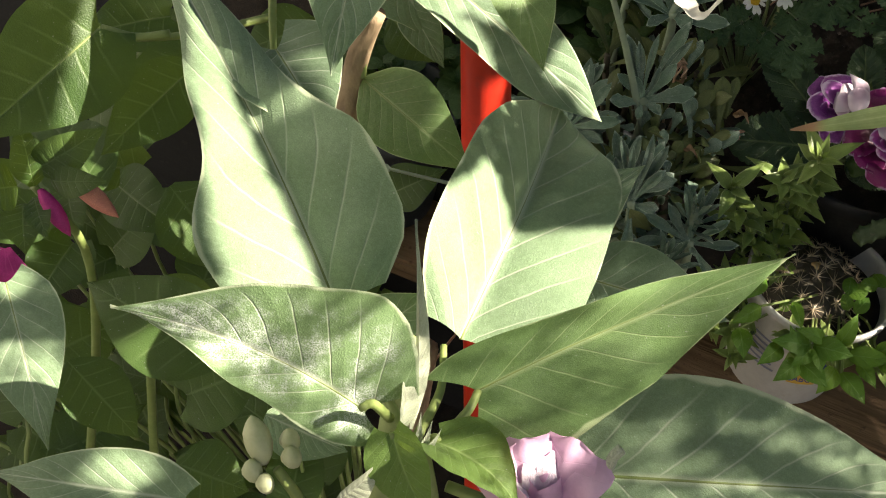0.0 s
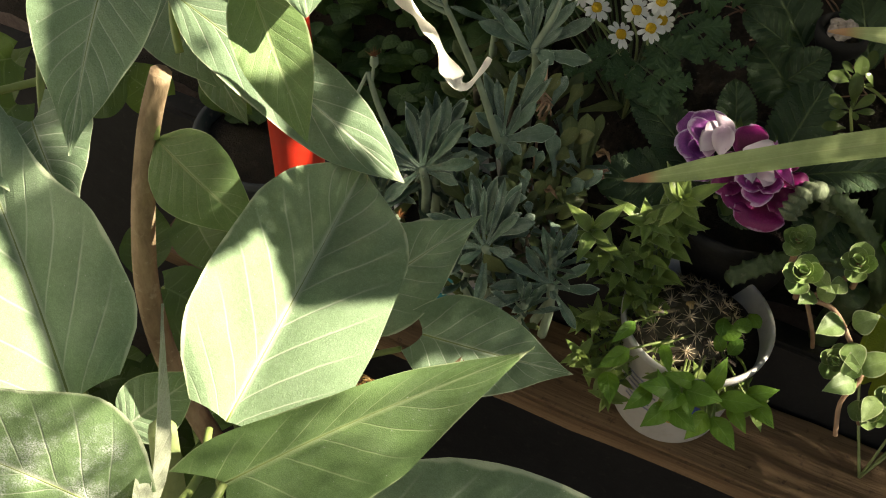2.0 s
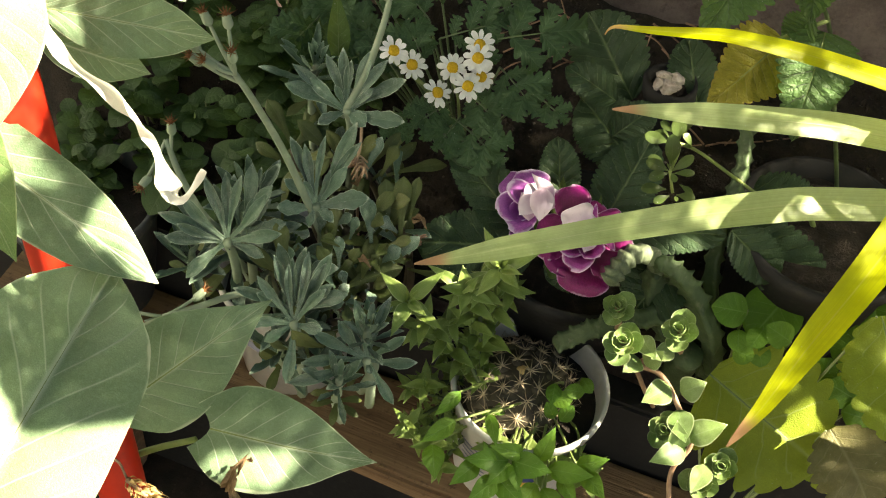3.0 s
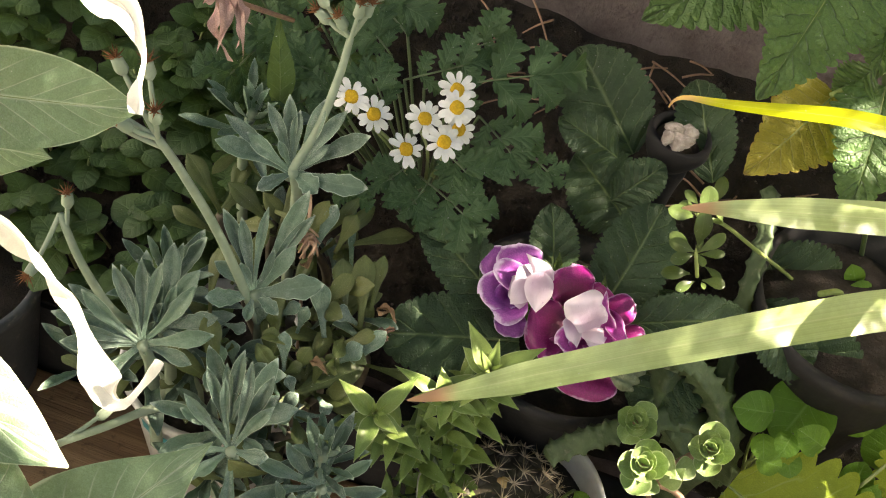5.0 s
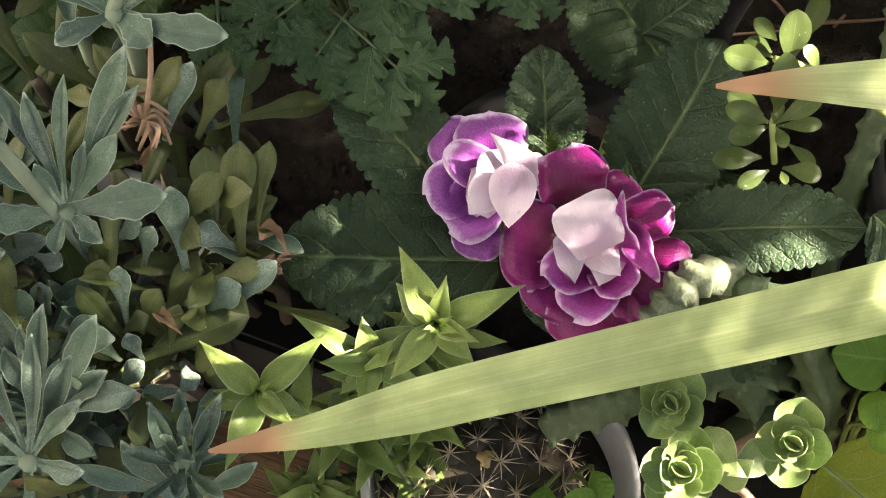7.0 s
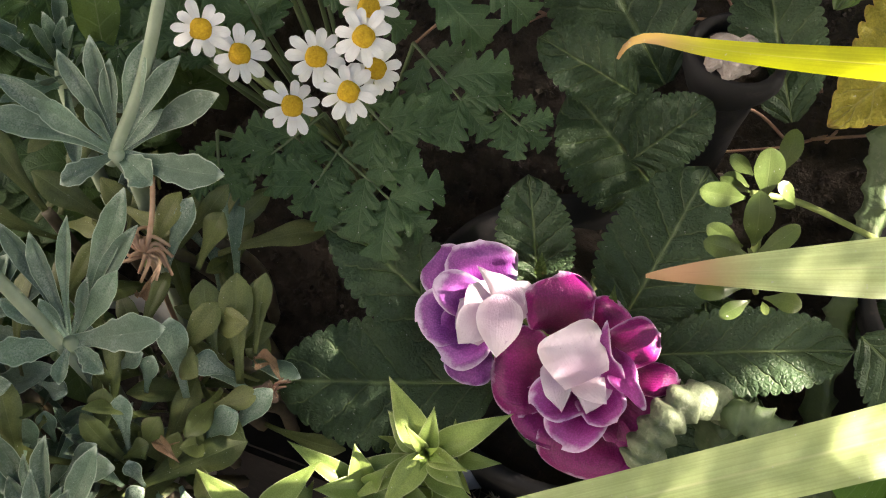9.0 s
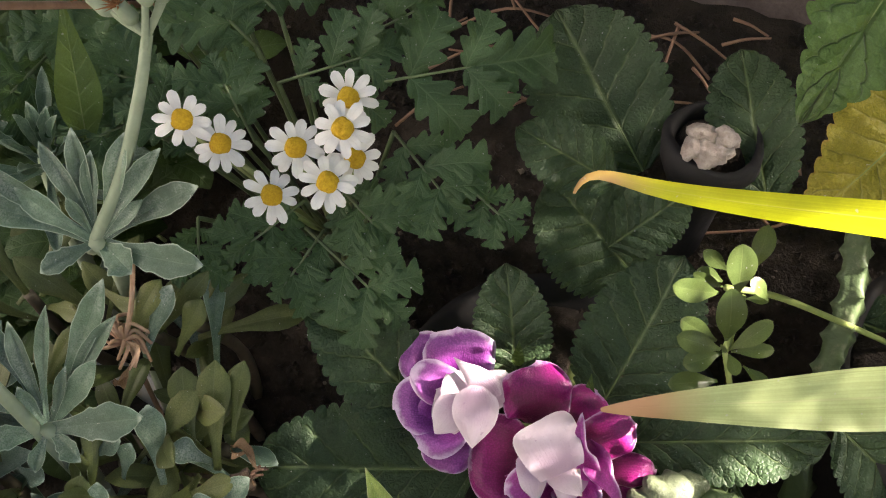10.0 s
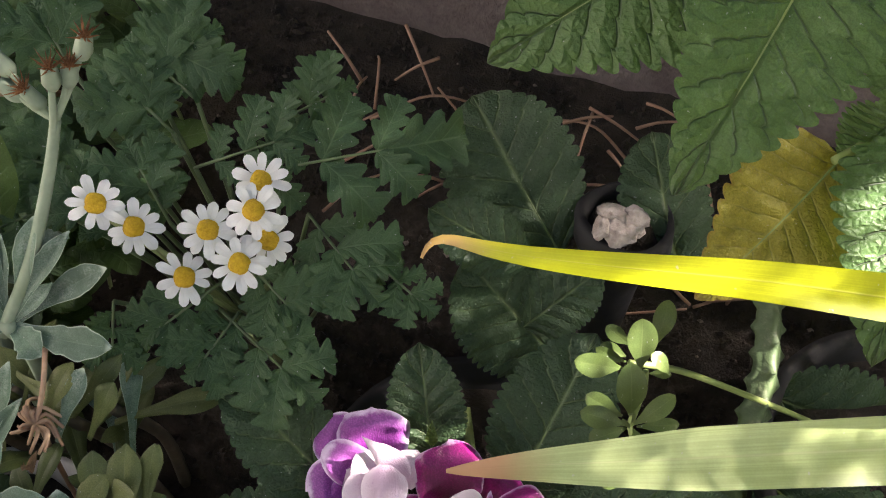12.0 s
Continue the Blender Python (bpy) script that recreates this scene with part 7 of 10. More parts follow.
leaf(spray_g, M_SEN, (-0.0252, -0.1572, 0.0849), (-0.0351, -0.1428, 0.1194), (0.33, -0.84, 0.43), 0.0049, OBLAN, fold=0.55, arch=-0.01, bend=0.03, wave=0.050, thick=0.22, rows=24, cols=3)
leaf(spray_g, M_SEN, (-0.0248, -0.1567, 0.0852), (-0.0257, -0.1352, 0.1271), (0.21, -0.88, 0.42), 0.0062, OBLAN, fold=0.55, arch=0.01, bend=-0.03, wave=0.020, thick=0.22, rows=24, cols=3)
leaf(spray_g, M_SEN, (-0.0242, -0.1567, 0.0850), (-0.0143, -0.1350, 0.1223), (0.09, -0.89, 0.44), 0.0076, OBLAN, fold=0.55, arch=-0.05, bend=0.00, wave=0.035, thick=0.22, rows=24, cols=3)
leaf(spray_g, M_SEN, (-0.0239, -0.1573, 0.0845), (-0.0107, -0.1429, 0.1082), (-0.02, -0.88, 0.48), 0.0070, OBLAN, fold=0.55, arch=-0.03, bend=0.03, wave=0.050, thick=0.22, rows=24, cols=3)
leaf(spray_g, M_SEN, (-0.0257, -0.1588, 0.0837), (-0.0459, -0.1707, 0.0891), (0.58, -0.39, 0.72), 0.0070, OBLAN, fold=0.55, arch=-0.01, bend=-0.03, wave=0.020, thick=0.22, rows=24, cols=3)
leaf(spray_g, M_SEN, (-0.0251, -0.1591, 0.0834), (-0.0360, -0.1750, 0.0796), (0.43, -0.23, 0.87), 0.0070, OBLAN, fold=0.55, arch=0.01, bend=0.00, wave=0.035, thick=0.22, rows=24, cols=3)
leaf(spray_g, M_SEN, (-0.0241, -0.1598, 0.0827), (-0.0161, -0.1877, 0.0640), (0.06, -0.20, 0.98), 0.0084, OBLAN, fold=0.55, arch=-0.05, bend=0.03, wave=0.050, thick=0.22, rows=24, cols=3)
leaf(spray_g, M_SEN, (-0.0236, -0.1582, 0.0838), (-0.0061, -0.1572, 0.0874), (-0.28, -0.64, 0.72), 0.0084, OBLAN, fold=0.55, arch=-0.03, bend=-0.03, wave=0.020, thick=0.22, rows=24, cols=3)


paddle = thing("paddle_succulent", (-0.02, -0.03, -0.02), "dense succulent with dull green paddle leaves on brown stems", "succulent")

leaf(paddle, M_PAD, (0.0102, -0.0746, 0.0918), (0.0000, -0.0483, 0.1184), (0.01, -0.31, 0.95), 0.0122, PADDLE, fold=0.15, arch=0.04, thick=0.42, rows=16, cols=3)
leaf(paddle, M_PAD, (0.0005, -0.0717, 0.0941), (-0.0100, -0.0536, 0.1163), (0.01, -0.31, 0.95), 0.0114, PADDLE, fold=0.15, arch=0.04, thick=0.42, rows=16, cols=3)
leaf(paddle, M_SEN, (-0.0056, -0.0841, 0.0879), (-0.0167, -0.0673, 0.1094), (0.01, -0.31, 0.95), 0.0111, PADDLE, fold=0.15, arch=0.04, thick=0.42, rows=16, cols=3)
leaf(paddle, M_PAD, (-0.0139, -0.0782, 0.0918), (-0.0023, -0.0583, 0.1131), (0.01, -0.31, 0.95), 0.0107, PADDLE, fold=0.15, arch=0.04, thick=0.42, rows=16, cols=3)
leaf(paddle, M_PAD, (-0.0160, -0.0468, 0.1090), (-0.0109, -0.0330, 0.1276), (0.01, -0.31, 0.95), 0.0096, PADDLE, fold=0.15, arch=0.04, thick=0.42, rows=16, cols=3)
leaf(paddle, M_SEN, (-0.0264, -0.0511, 0.1076), (-0.0225, -0.0321, 0.1290), (0.01, -0.31, 0.95), 0.0092, PADDLE, fold=0.15, arch=0.04, thick=0.42, rows=16, cols=3)
leaf(paddle, M_PAD, (-0.0340, -0.0519, 0.1077), (-0.0269, -0.0319, 0.1295), (0.01, -0.31, 0.95), 0.0092, PADDLE, fold=0.15, arch=0.04, thick=0.42, rows=16, cols=3)
leaf(paddle, M_PAD, (0.0117, -0.0645, 0.0971), (0.0093, -0.0452, 0.1193), (0.01, -0.31, 0.95), 0.0074, PADDLE, fold=0.15, arch=0.04, thick=0.42, rows=16, cols=3)
leaf(paddle, M_SEN, (0.0079, -0.0727, 0.0930), (-0.0046, -0.0760, 0.1037), (0.01, -0.31, 0.95), 0.0096, PADDLE, fold=0.15, arch=0.04, thick=0.42, rows=16, cols=3)
leaf(paddle, M_PAD, (0.0012, -0.0862, 0.0862), (0.0193, -0.0790, 0.1000), (0.01, -0.31, 0.95), 0.0085, PADDLE, fold=0.15, arch=0.04, thick=0.42, rows=16, cols=3)
leaf(paddle, M_SEN, (0.0106, -0.0926, 0.0819), (0.0237, -0.0763, 0.1012), (0.01, -0.31, 0.95), 0.0092, PADDLE, fold=0.15, arch=0.04, thick=0.42, rows=16, cols=3)
leaf(paddle, M_SEN, (0.0041, -0.0939, 0.0818), (0.0149, -0.0864, 0.0964), (0.01, -0.31, 0.95), 0.0111, PADDLE, fold=0.15, arch=0.04, thick=0.42, rows=16, cols=3)
leaf(paddle, M_PAD, (0.0018, -0.1007, 0.0782), (0.0037, -0.0940, 0.0932), (0.01, -0.31, 0.95), 0.0085, PADDLE, fold=0.15, arch=0.04, thick=0.42, rows=16, cols=3)
leaf(paddle, M_PAD, (-0.0026, -0.1074, 0.0750), (-0.0015, -0.0977, 0.0916), (0.01, -0.31, 0.95), 0.0070, PADDLE, fold=0.15, arch=0.04, thick=0.42, rows=16, cols=3)
leaf(paddle, M_PAD, (-0.0274, -0.1052, 0.0782), (-0.0302, -0.0937, 0.0961), (0.01, -0.31, 0.95), 0.0103, PADDLE, fold=0.15, arch=0.04, thick=0.42, rows=16, cols=3)
leaf(paddle, M_SEN, (-0.0185, -0.1048, 0.0776), (-0.0241, -0.0934, 0.0958), (0.01, -0.31, 0.95), 0.0081, PADDLE, fold=0.15, arch=0.04, thick=0.42, rows=16, cols=3)
leaf(paddle, M_PAD, (-0.0132, -0.1057, 0.0767), (-0.0093, -0.0956, 0.0934), (0.01, -0.31, 0.95), 0.0092, PADDLE, fold=0.15, arch=0.04, thick=0.42, rows=16, cols=3)
leaf(paddle, M_PAD, (-0.0194, -0.1077, 0.0761), (-0.0099, -0.1039, 0.0889), (0.01, -0.31, 0.95), 0.0074, PADDLE, fold=0.15, arch=0.04, thick=0.42, rows=16, cols=3)
leaf(paddle, M_SEN, (-0.0094, -0.1131, 0.0724), (-0.0146, -0.1105, 0.0857), (0.01, -0.31, 0.95), 0.0066, PADDLE, fold=0.15, arch=0.04, thick=0.42, rows=16, cols=3)
leaf(paddle, M_SEN, (-0.0368, -0.1221, 0.0697), (-0.0267, -0.1094, 0.0872), (0.01, -0.31, 0.95), 0.0081, PADDLE, fold=0.15, arch=0.04, thick=0.42, rows=16, cols=3)
leaf(paddle, M_SEN, (-0.0462, -0.1183, 0.0726), (-0.0528, -0.1096, 0.0893), (0.01, -0.31, 0.95), 0.0092, PADDLE, fold=0.15, arch=0.04, thick=0.42, rows=16, cols=3)
leaf(paddle, M_SEN, (-0.0433, -0.1104, 0.0766), (-0.0465, -0.1058, 0.0908), (0.01, -0.31, 0.95), 0.0074, PADDLE, fold=0.15, arch=0.04, thick=0.42, rows=16, cols=3)
leaf(paddle, M_SEN, (-0.0392, -0.0900, 0.0874), (-0.0382, -0.0871, 0.1004), (0.01, -0.31, 0.95), 0.0081, PADDLE, fold=0.15, arch=0.04, thick=0.42, rows=16, cols=3)
leaf(paddle, M_PAD, (-0.0319, -0.0910, 0.0862), (-0.0325, -0.0877, 0.0995), (0.01, -0.31, 0.95), 0.0066, PADDLE, fold=0.15, arch=0.04, thick=0.42, rows=16, cols=3)
leaf(paddle, M_SEN, (-0.0316, -0.0840, 0.0901), (-0.0216, -0.0799, 0.1029), (0.01, -0.31, 0.95), 0.0078, PADDLE, fold=0.15, arch=0.04, thick=0.42, rows=16, cols=3)
leaf(paddle, M_SEN, (-0.0552, -0.0953, 0.0859), (-0.0428, -0.0976, 0.0904), (0.01, -0.31, 0.95), 0.0074, PADDLE, fold=0.15, arch=0.04, thick=0.42, rows=16, cols=3)
leaf(paddle, M_SEN, (-0.0195, -0.0870, 0.0875), (-0.0178, -0.0795, 0.1028), (0.01, -0.31, 0.95), 0.0074, PADDLE, fold=0.15, arch=0.04, thick=0.42, rows=16, cols=3)
leaf(paddle, M_SEN, (0.0021, -0.1093, 0.0735), (0.0109, -0.1174, 0.0753), (0.01, -0.31, 0.95), 0.0074, PADDLE, fold=0.15, arch=0.04, thick=0.42, rows=16, cols=3)
leaf(paddle, M_SEN, (-0.0155, -0.1255, 0.0661), (-0.0065, -0.1162, 0.0819), (0.01, -0.31, 0.95), 0.0081, PADDLE, fold=0.15, arch=0.04, thick=0.42, rows=16, cols=3)
leaf(paddle, M_SEN, (-0.0188, -0.1300, 0.0639), (-0.0056, -0.1261, 0.0764), (0.01, -0.31, 0.95), 0.0074, PADDLE, fold=0.15, arch=0.04, thick=0.42, rows=16, cols=3)
leaf(paddle, M_SEN, (-0.0300, -0.1424, 0.0581), (-0.0244, -0.1478, 0.0616), (0.01, -0.31, 0.95), 0.0074, PADDLE, fold=0.15, arch=0.04, thick=0.42, rows=16, cols=3)
leaf(paddle, M_PAD, (-0.0232, -0.1419, 0.0578), (-0.0013, -0.1453, 0.0611), (0.01, -0.31, 0.95), 0.0093, PADDLE, fold=0.15, arch=0.04, thick=0.42, rows=16, cols=3)
leaf(paddle, M_SEN, (0.0069, -0.1164, 0.0693), (-0.0050, -0.1243, 0.0728), (0.01, -0.31, 0.95), 0.0067, PADDLE, fold=0.15, arch=0.04, thick=0.42, rows=16, cols=3)
leaf(paddle, M_SEN, (-0.0037, -0.1251, 0.0654), (0.0136, -0.1472, 0.0588), (0.01, -0.31, 0.95), 0.0089, PADDLE, fold=0.15, arch=0.04, thick=0.42, rows=16, cols=3)
leaf(paddle, M_SEN, (-0.0165, -0.1154, 0.0717), (-0.0258, -0.1142, 0.0846), (0.01, -0.31, 0.95), 0.0074, PADDLE, fold=0.15, arch=0.04, thick=0.42, rows=16, cols=3)


def paddles(at, seed):
    q = random.Random(seed)
    at = Vector(at) - Vector((0, 0, 0.016))
    foot = Vector((at.x * 0.9, max(at.y + 0.03, -0.095), -0.02 if at.y < -0.03 else bed_height(at.x, at.y)))
    tube(paddle, "stem", M_DARKSTEM, [at - Vector((0, 0, 0.002)), at * 0.6 + foot * 0.4 + Vector((q.uniform(-.008, .008), q.uniform(-.008, .008), 0)), foot], 0.0024, 0.003, 6)
    for i in range(5):
        a = q.uniform(0, 6.28)
        d = Vector((math.cos(a) * 0.8, math.sin(a) * 0.8 + 0.2, q.uniform(0.1, 1.1))).normalized()
        b = at + Vector((q.uniform(-.006, .006), q.uniform(-.006, .006), q.uniform(-0.025, 0.004)))
        l = q.uniform(0.022, 0.042)
        leaf(paddle, M_PAD if q.random() < 0.75 else M_SEN, b, b + d * l, Vector((0, -0.4, 1)) + Vector((q.uniform(-.6, .6), q.uniform(-.6, .6), 0)), l * q.uniform(0.22, 0.32), PADDLE, fold=0.2, thick=0.45, rows=12, cols=3)


paddles((0.0071, -0.0653, 0.1061), 1740)
paddles((-0.0080, -0.0950, 0.0932), 1460)
paddles((-0.0153, -0.1108, 0.0850), 1330)
paddles((-0.0142, -0.0581, 0.1028), 1410)
paddles((-0.0083, -0.1176, 0.0828), 1440)
paddles((-0.0105, -0.0437, 0.1049), 1500)
paddles((-0.0309, -0.0961, 0.0946), 1060)
paddles((-0.0502, -0.1060, 0.0908), 720)
paddles((-0.0007, -0.1017, 0.0773), 1630)
paddles((-0.0035, -0.0751, 0.0924), 1590)
paddles((-0.0327, -0.0370, 0.1163), 1100)
paddles((-0.0191, -0.0274, 0.1147), 1360)
paddles((-0.0339, -0.1193, 0.0876), 970)
paddles((-0.0454, -0.1254, 0.0910), 730)
paddles((-0.0265, -0.0752, 0.1001), 1170)
paddles((0.0118, -0.0733, 0.0920), 1850)
paddles((-0.0133, -0.1302, 0.0739), 1360)
paddles((-0.0181, -0.0784, 0.0919), 1340)
paddles((-0.0564, -0.0674, 0.1014), 690)
paddles((-0.0611, -0.0981, 0.0962), 530)
paddles((-0.0837, -0.0358, 0.1101), 310)
paddles((-0.0553, -0.0328, 0.1149), 750)
paddles((-0.0091, -0.1455, 0.0650), 1430)
paddles((-0.0189, -0.1586, 0.0700), 1200)
scrap_0 = thing('dead_leaf', (0.0156, -0.0714, 0.1089), 'small shrivelled brown leaf lying among the succulents', 'dead leaf', 'shrivelled leaves')
leaf(scrap_0, M_DEAD, (0.0156, -0.0714, 0.1089), (0.0273, -0.0761, 0.1121), (-0.10, 0.37, 0.92), 0.0046, OVATE, fold=0.8, arch=0.2, wave=0.25)
leaf(scrap_0, M_DEAD, (0.0156, -0.0714, 0.1089), (0.0239, -0.0711, 0.1129), (-0.18, -0.89, 0.43), 0.0028, LANCE, fold=0.9, arch=0.3, wave=0.2)
scrap_2 = thing('dead_leaf', (-0.0063, -0.1028, 0.0932), 'small shrivelled brown leaf lying among the succulents', 'dead leaf', 'shrivelled leaves')
leaf(scrap_2, M_DEAD, (-0.0063, -0.1028, 0.0932), (0.0044, -0.1084, 0.0961), (-0.30, -0.08, 0.95), 0.0046, OVATE, fold=0.8, arch=0.2, wave=0.25)
leaf(scrap_2, M_DEAD, (-0.0063, -0.1028, 0.0932), (0.0016, -0.1029, 0.0971), (-0.26, -0.82, 0.50), 0.0028, LANCE, fold=0.9, arch=0.3, wave=0.2)
scrap_4 = thing('dead_leaf', (-0.0288, -0.0658, 0.1159), 'small shrivelled brown leaf lying among the succulents', 'dead leaf', 'shrivelled leaves')
leaf(scrap_4, M_DEAD, (-0.0288, -0.0658, 0.1159), (-0.0235, -0.0625, 0.1242), (0.52, -0.85, 0.01), 0.0039, OVATE, fold=0.8, arch=0.2, wave=0.25)
leaf(scrap_4, M_DEAD, (-0.0288, -0.0658, 0.1159), (-0.0236, -0.0616, 0.1224), (0.43, -0.87, 0.23), 0.0024, LANCE, fold=0.9, arch=0.3, wave=0.2)
stub = thing('twig', (0.0233, -0.0766, 0.0984), 'short brown broken twig among the succulents', 'twig')
tube(stub, "stem", M_TWIG, [(0.0110, -0.0830, 0.0880), (0.0180, -0.0790, 0.0940), (0.0232, -0.0745, 0.0962)], 0.0030, 0.0040, sides=12, shape=lambda i, j, n: 1 + 0.16 * math.sin(j * 2.1 + i * 0.9) + 0.1 * math.sin(i * 2.3))
for i in range(9):
    tube(stub, "splinter", M_TWIG if i % 2 else M_STRAW, [(0.0226, -0.0750, 0.0958), (0.0236 + 0.001 * math.cos(i * 2.1), -0.0742 + 0.003 * math.sin(i * 1.7), 0.0966 + 0.002 * math.cos(i * 2.9)), (0.0252 + 0.002 * math.cos(i * 1.3), -0.0735 + 0.005 * math.sin(i * 1.7), 0.0972 + 0.003 * math.cos(i * 2.9))], 0.0007, 0.0004, 5)


V, F = [Vector((0, 0, -0.001))], []
for i in range(22):
    a, e = i * 2.39996, 0.35 + 1.1 * (i / 22)
    d = Vector((math.cos(a) * math.cos(e), math.sin(a) * math.cos(e), math.sin(e)))
    s = d.orthogonal().normalized() * 0.00055
    s2 = d.cross(s).normalized() * 0.00055
    k = len(V)
    V += [s, s2, -s, -s2, d * (0.0046 + 0.0016 * (i % 3))]
    F += [[k + j, k + (j + 1) % 4, k + 4] for j in range(4)] + [[0, k, k + 1], [0, k + 2, k + 3]]
tmp = part("brown_tuft", V, F, M_BROWN)
tuft_mesh = tmp.data
bpy.data.objects.remove(tmp)


def lathe_cup(ob, h, up):
    """A narrow ribbed cup that holds the spent florets."""
    return tube(ob, "flower_head", M_SENSTEM, [h + up * (-0.005 + 0.0007 * i) for i in range(15)], 0.0028, 0.0028, 12, "", lambda i, j, n: (0.30, 0.5, 0.7, 0.86, 0.96, 1, 1, 0.98, 0.95, 0.92, 0.9, 0.88, 0.86, 0.84, 0.6)[i] * (1 + 0.07 * math.cos(6 * 2 * math.pi * j / n)))


def flower_stalk(pts, heads):
    ob = thing("flower_stalk", pts[0], "pale green flower stalk with spent brown heads", "flower stalk", "flower stalks")
    tube(ob, "stem", M_SENSTEM, pts, 0.0026, 0.0018, 8)
    top = Vector(pts[-1])
    for i, h in enumerate(heads):
        h = Vector(h)
        start = Vector(pts[-1]) if i != 1 else Vector(pts[-1]) * 0.7 + Vector(pts[-2]) * 0.3
        d = (h - start).normalized()
        tube(ob, "branch", M_SENSTEM, [start, start * 0.5 + h * 0.5 + Vector((0, 0, -0.001)), h - d * 0.003], 0.0013, 0.0011, 6)
        up = (d + Vector((0, -0.2, 0.5))).normalized()
        cup = lathe_cup(ob, h, up)
        tuft = new("brown_tuft", tuft_mesh)
        tuft.parent = cup
        tuft["label"] = "dried orange brown florets"
        tuft.matrix_local = Matrix.Translation(h + up * 0.0040 - ORIGIN[cup]) @ up.to_track_quat("Z", "Y").to_matrix().to_4x4() @ Matrix.Rotation(i * 1.3, 4, "Z")


flower_stalk([(-0.0359, -0.0882, 0.0772), (-0.0633, -0.0859, 0.1419), (-0.0811, -0.0911, 0.1862), (-0.0894, -0.0965, 0.2092)], [(-0.1016, -0.1019, 0.2163), (-0.1103, -0.1016, 0.2155), (-0.0892, -0.0986, 0.2242), (-0.0974, -0.0873, 0.2372), (-0.1087, -0.0901, 0.2371), (-0.1142, -0.0966, 0.2201)])
flower_stalk([(-0.0504, -0.0332, 0.1365), (-0.0418, -0.0203, 0.1626), (-0.0384, -0.0047, 0.1887), (-0.0384, 0.0063, 0.2053)], [(-0.0535, 0.0082, 0.2106), (-0.0363, 0.0066, 0.2228), (-0.0330, 0.0107, 0.2216), (-0.0289, 0.0150, 0.2306), (-0.0554, 0.0101, 0.2188), (-0.0436, 0.0055, 0.2131)])
flower_stalk([(-0.0943, -0.1064, 0.0738), (-0.1059, -0.1153, 0.0947), (-0.1228, -0.1117, 0.1200), (-0.1361, -0.1039, 0.1414)], [(-0.1391, -0.1261, 0.1246), (-0.1331, -0.1010, 0.1496)])
flower_stalk([(-0.0506, -0.1328, 0.0642), (-0.0680, -0.1439, 0.0715), (-0.0864, -0.1640, 0.0721), (-0.1015, -0.1812, 0.0742)], [(-0.0886, -0.1591, 0.0764), (-0.1067, -0.1859, 0.0715), (-0.1817, -0.2053, 0.0831)])

# dry roots and seed tufts in the succulents
root = thing("dry_root_tuft", (-0.032, -0.052, 0.115), "pinkish brown dried root tuft on a succulent stem", "dried roots")
for i in range(18):
    a = rng.uniform(0, 6.28)
    l = rng.uniform(0.006, 0.017)
    c = Vector((-0.032, -0.052, 0.117))
    tube(root, "rootlet", M_ROOT, [c, c + Vector((math.cos(a + 0.6) * l * 0.6, math.sin(a + 0.6) * l * 0.5, rng.uniform(0, 0.005))), c + Vector((math.cos(a) * l, math.sin(a) * l * 0.8, rng.uniform(-0.010, 0.003)))], 0.0009, 0.0006, 5)
tube(root, "rootlet", M_ROOT, [(-0.032, -0.050, 0.118), (-0.034, -0.04, 0.125), (-0.038, -0.03, 0.130)], 0.0010, 0.0010, 5)
tube(root, "rootlet", M_ROOT, [(-0.032, -0.050, 0.118), (-0.03, -0.05, 0.08), (-0.028, -0.045, 0.0)], 0.0010, 0.0010, 5)

# ---- cactus and star succulent in the white tub ----
CAC = Vector((0.110, -0.085, -0.038))
cactus = thing("cactus", CAC, "round dark cactus with stars of pale spines", "cactus")
body = lump("body", CAC + Vector((0, 0, 0.012)), (0.041, 0.041, 0.040), M_CACTUS, cactus, 5, "", 0.05, 4)
spine_meshes = []
for s in range(4):
    q = random.Random(70 + s)
    V, F = [Vector((0, 0, 0.0006))], []
    for i in range(12):
        a = i * 2 * math.pi / 12 + q.uniform(-0.3, 0.3)
        d = Vector((math.cos(a), math.sin(a), q.uniform(0.15, 0.9))).normalized()
        u = d.orthogonal().normalized() * 0.00042
        w = d.cross(u).normalized() * 0.00042
        k = len(V)
        V += [u, w, -u, -w, d * q.uniform(0.0065, 0.0115)]
        F += [[k + m, k + (m + 1) % 4, k + 4] for m in range(4)] + [[0, k, k + 1], [0, k + 2, k + 3]]
    tmp = part("spine_star", V, F, M_SPINE)
    spine_meshes.append(tmp.data)
    bpy.data.objects.remove(tmp)
for i in range(66):
    z = 1 - (i + 0.4) / 72
    a = i * 2.39996
    r = math.sqrt(max(0, 1 - z * z))
    d = Vector((r * math.cos(a), r * math.sin(a), z))
    ob = new("spine_star", spine_meshes[i % 4])
    ob.parent = cactus
    ob.matrix_local = Matrix.Translation(Vector((d.x * 0.0430, d.y * 0.0430, 0.012 + d.z * 0.0422))) @ d.to_track_quat("Z", "Y").to_matrix().to_4x4() @ Matrix.Rotation(i * 1.1, 4, "Z")
    lump("tubercle", CAC + Vector((d.x * 0.0392, d.y * 0.0392, 0.012 + d.z * 0.0382)), (0.0044, 0.0044, 0.0046), M_CACTUS, cactus, i, "", 0.1, 2)
lump("crown_wool", CAC + Vector((0, 0, 0.051)), (0.0042, 0.0042, 0.0022), M_SEED, cactus, 9, "pale woolly crown", 0.4)

star_plant = thing("star_succulent", (0.075, -0.105, -0.02), "trailing succulent with pointed yellow-green star leaves", "succulent")


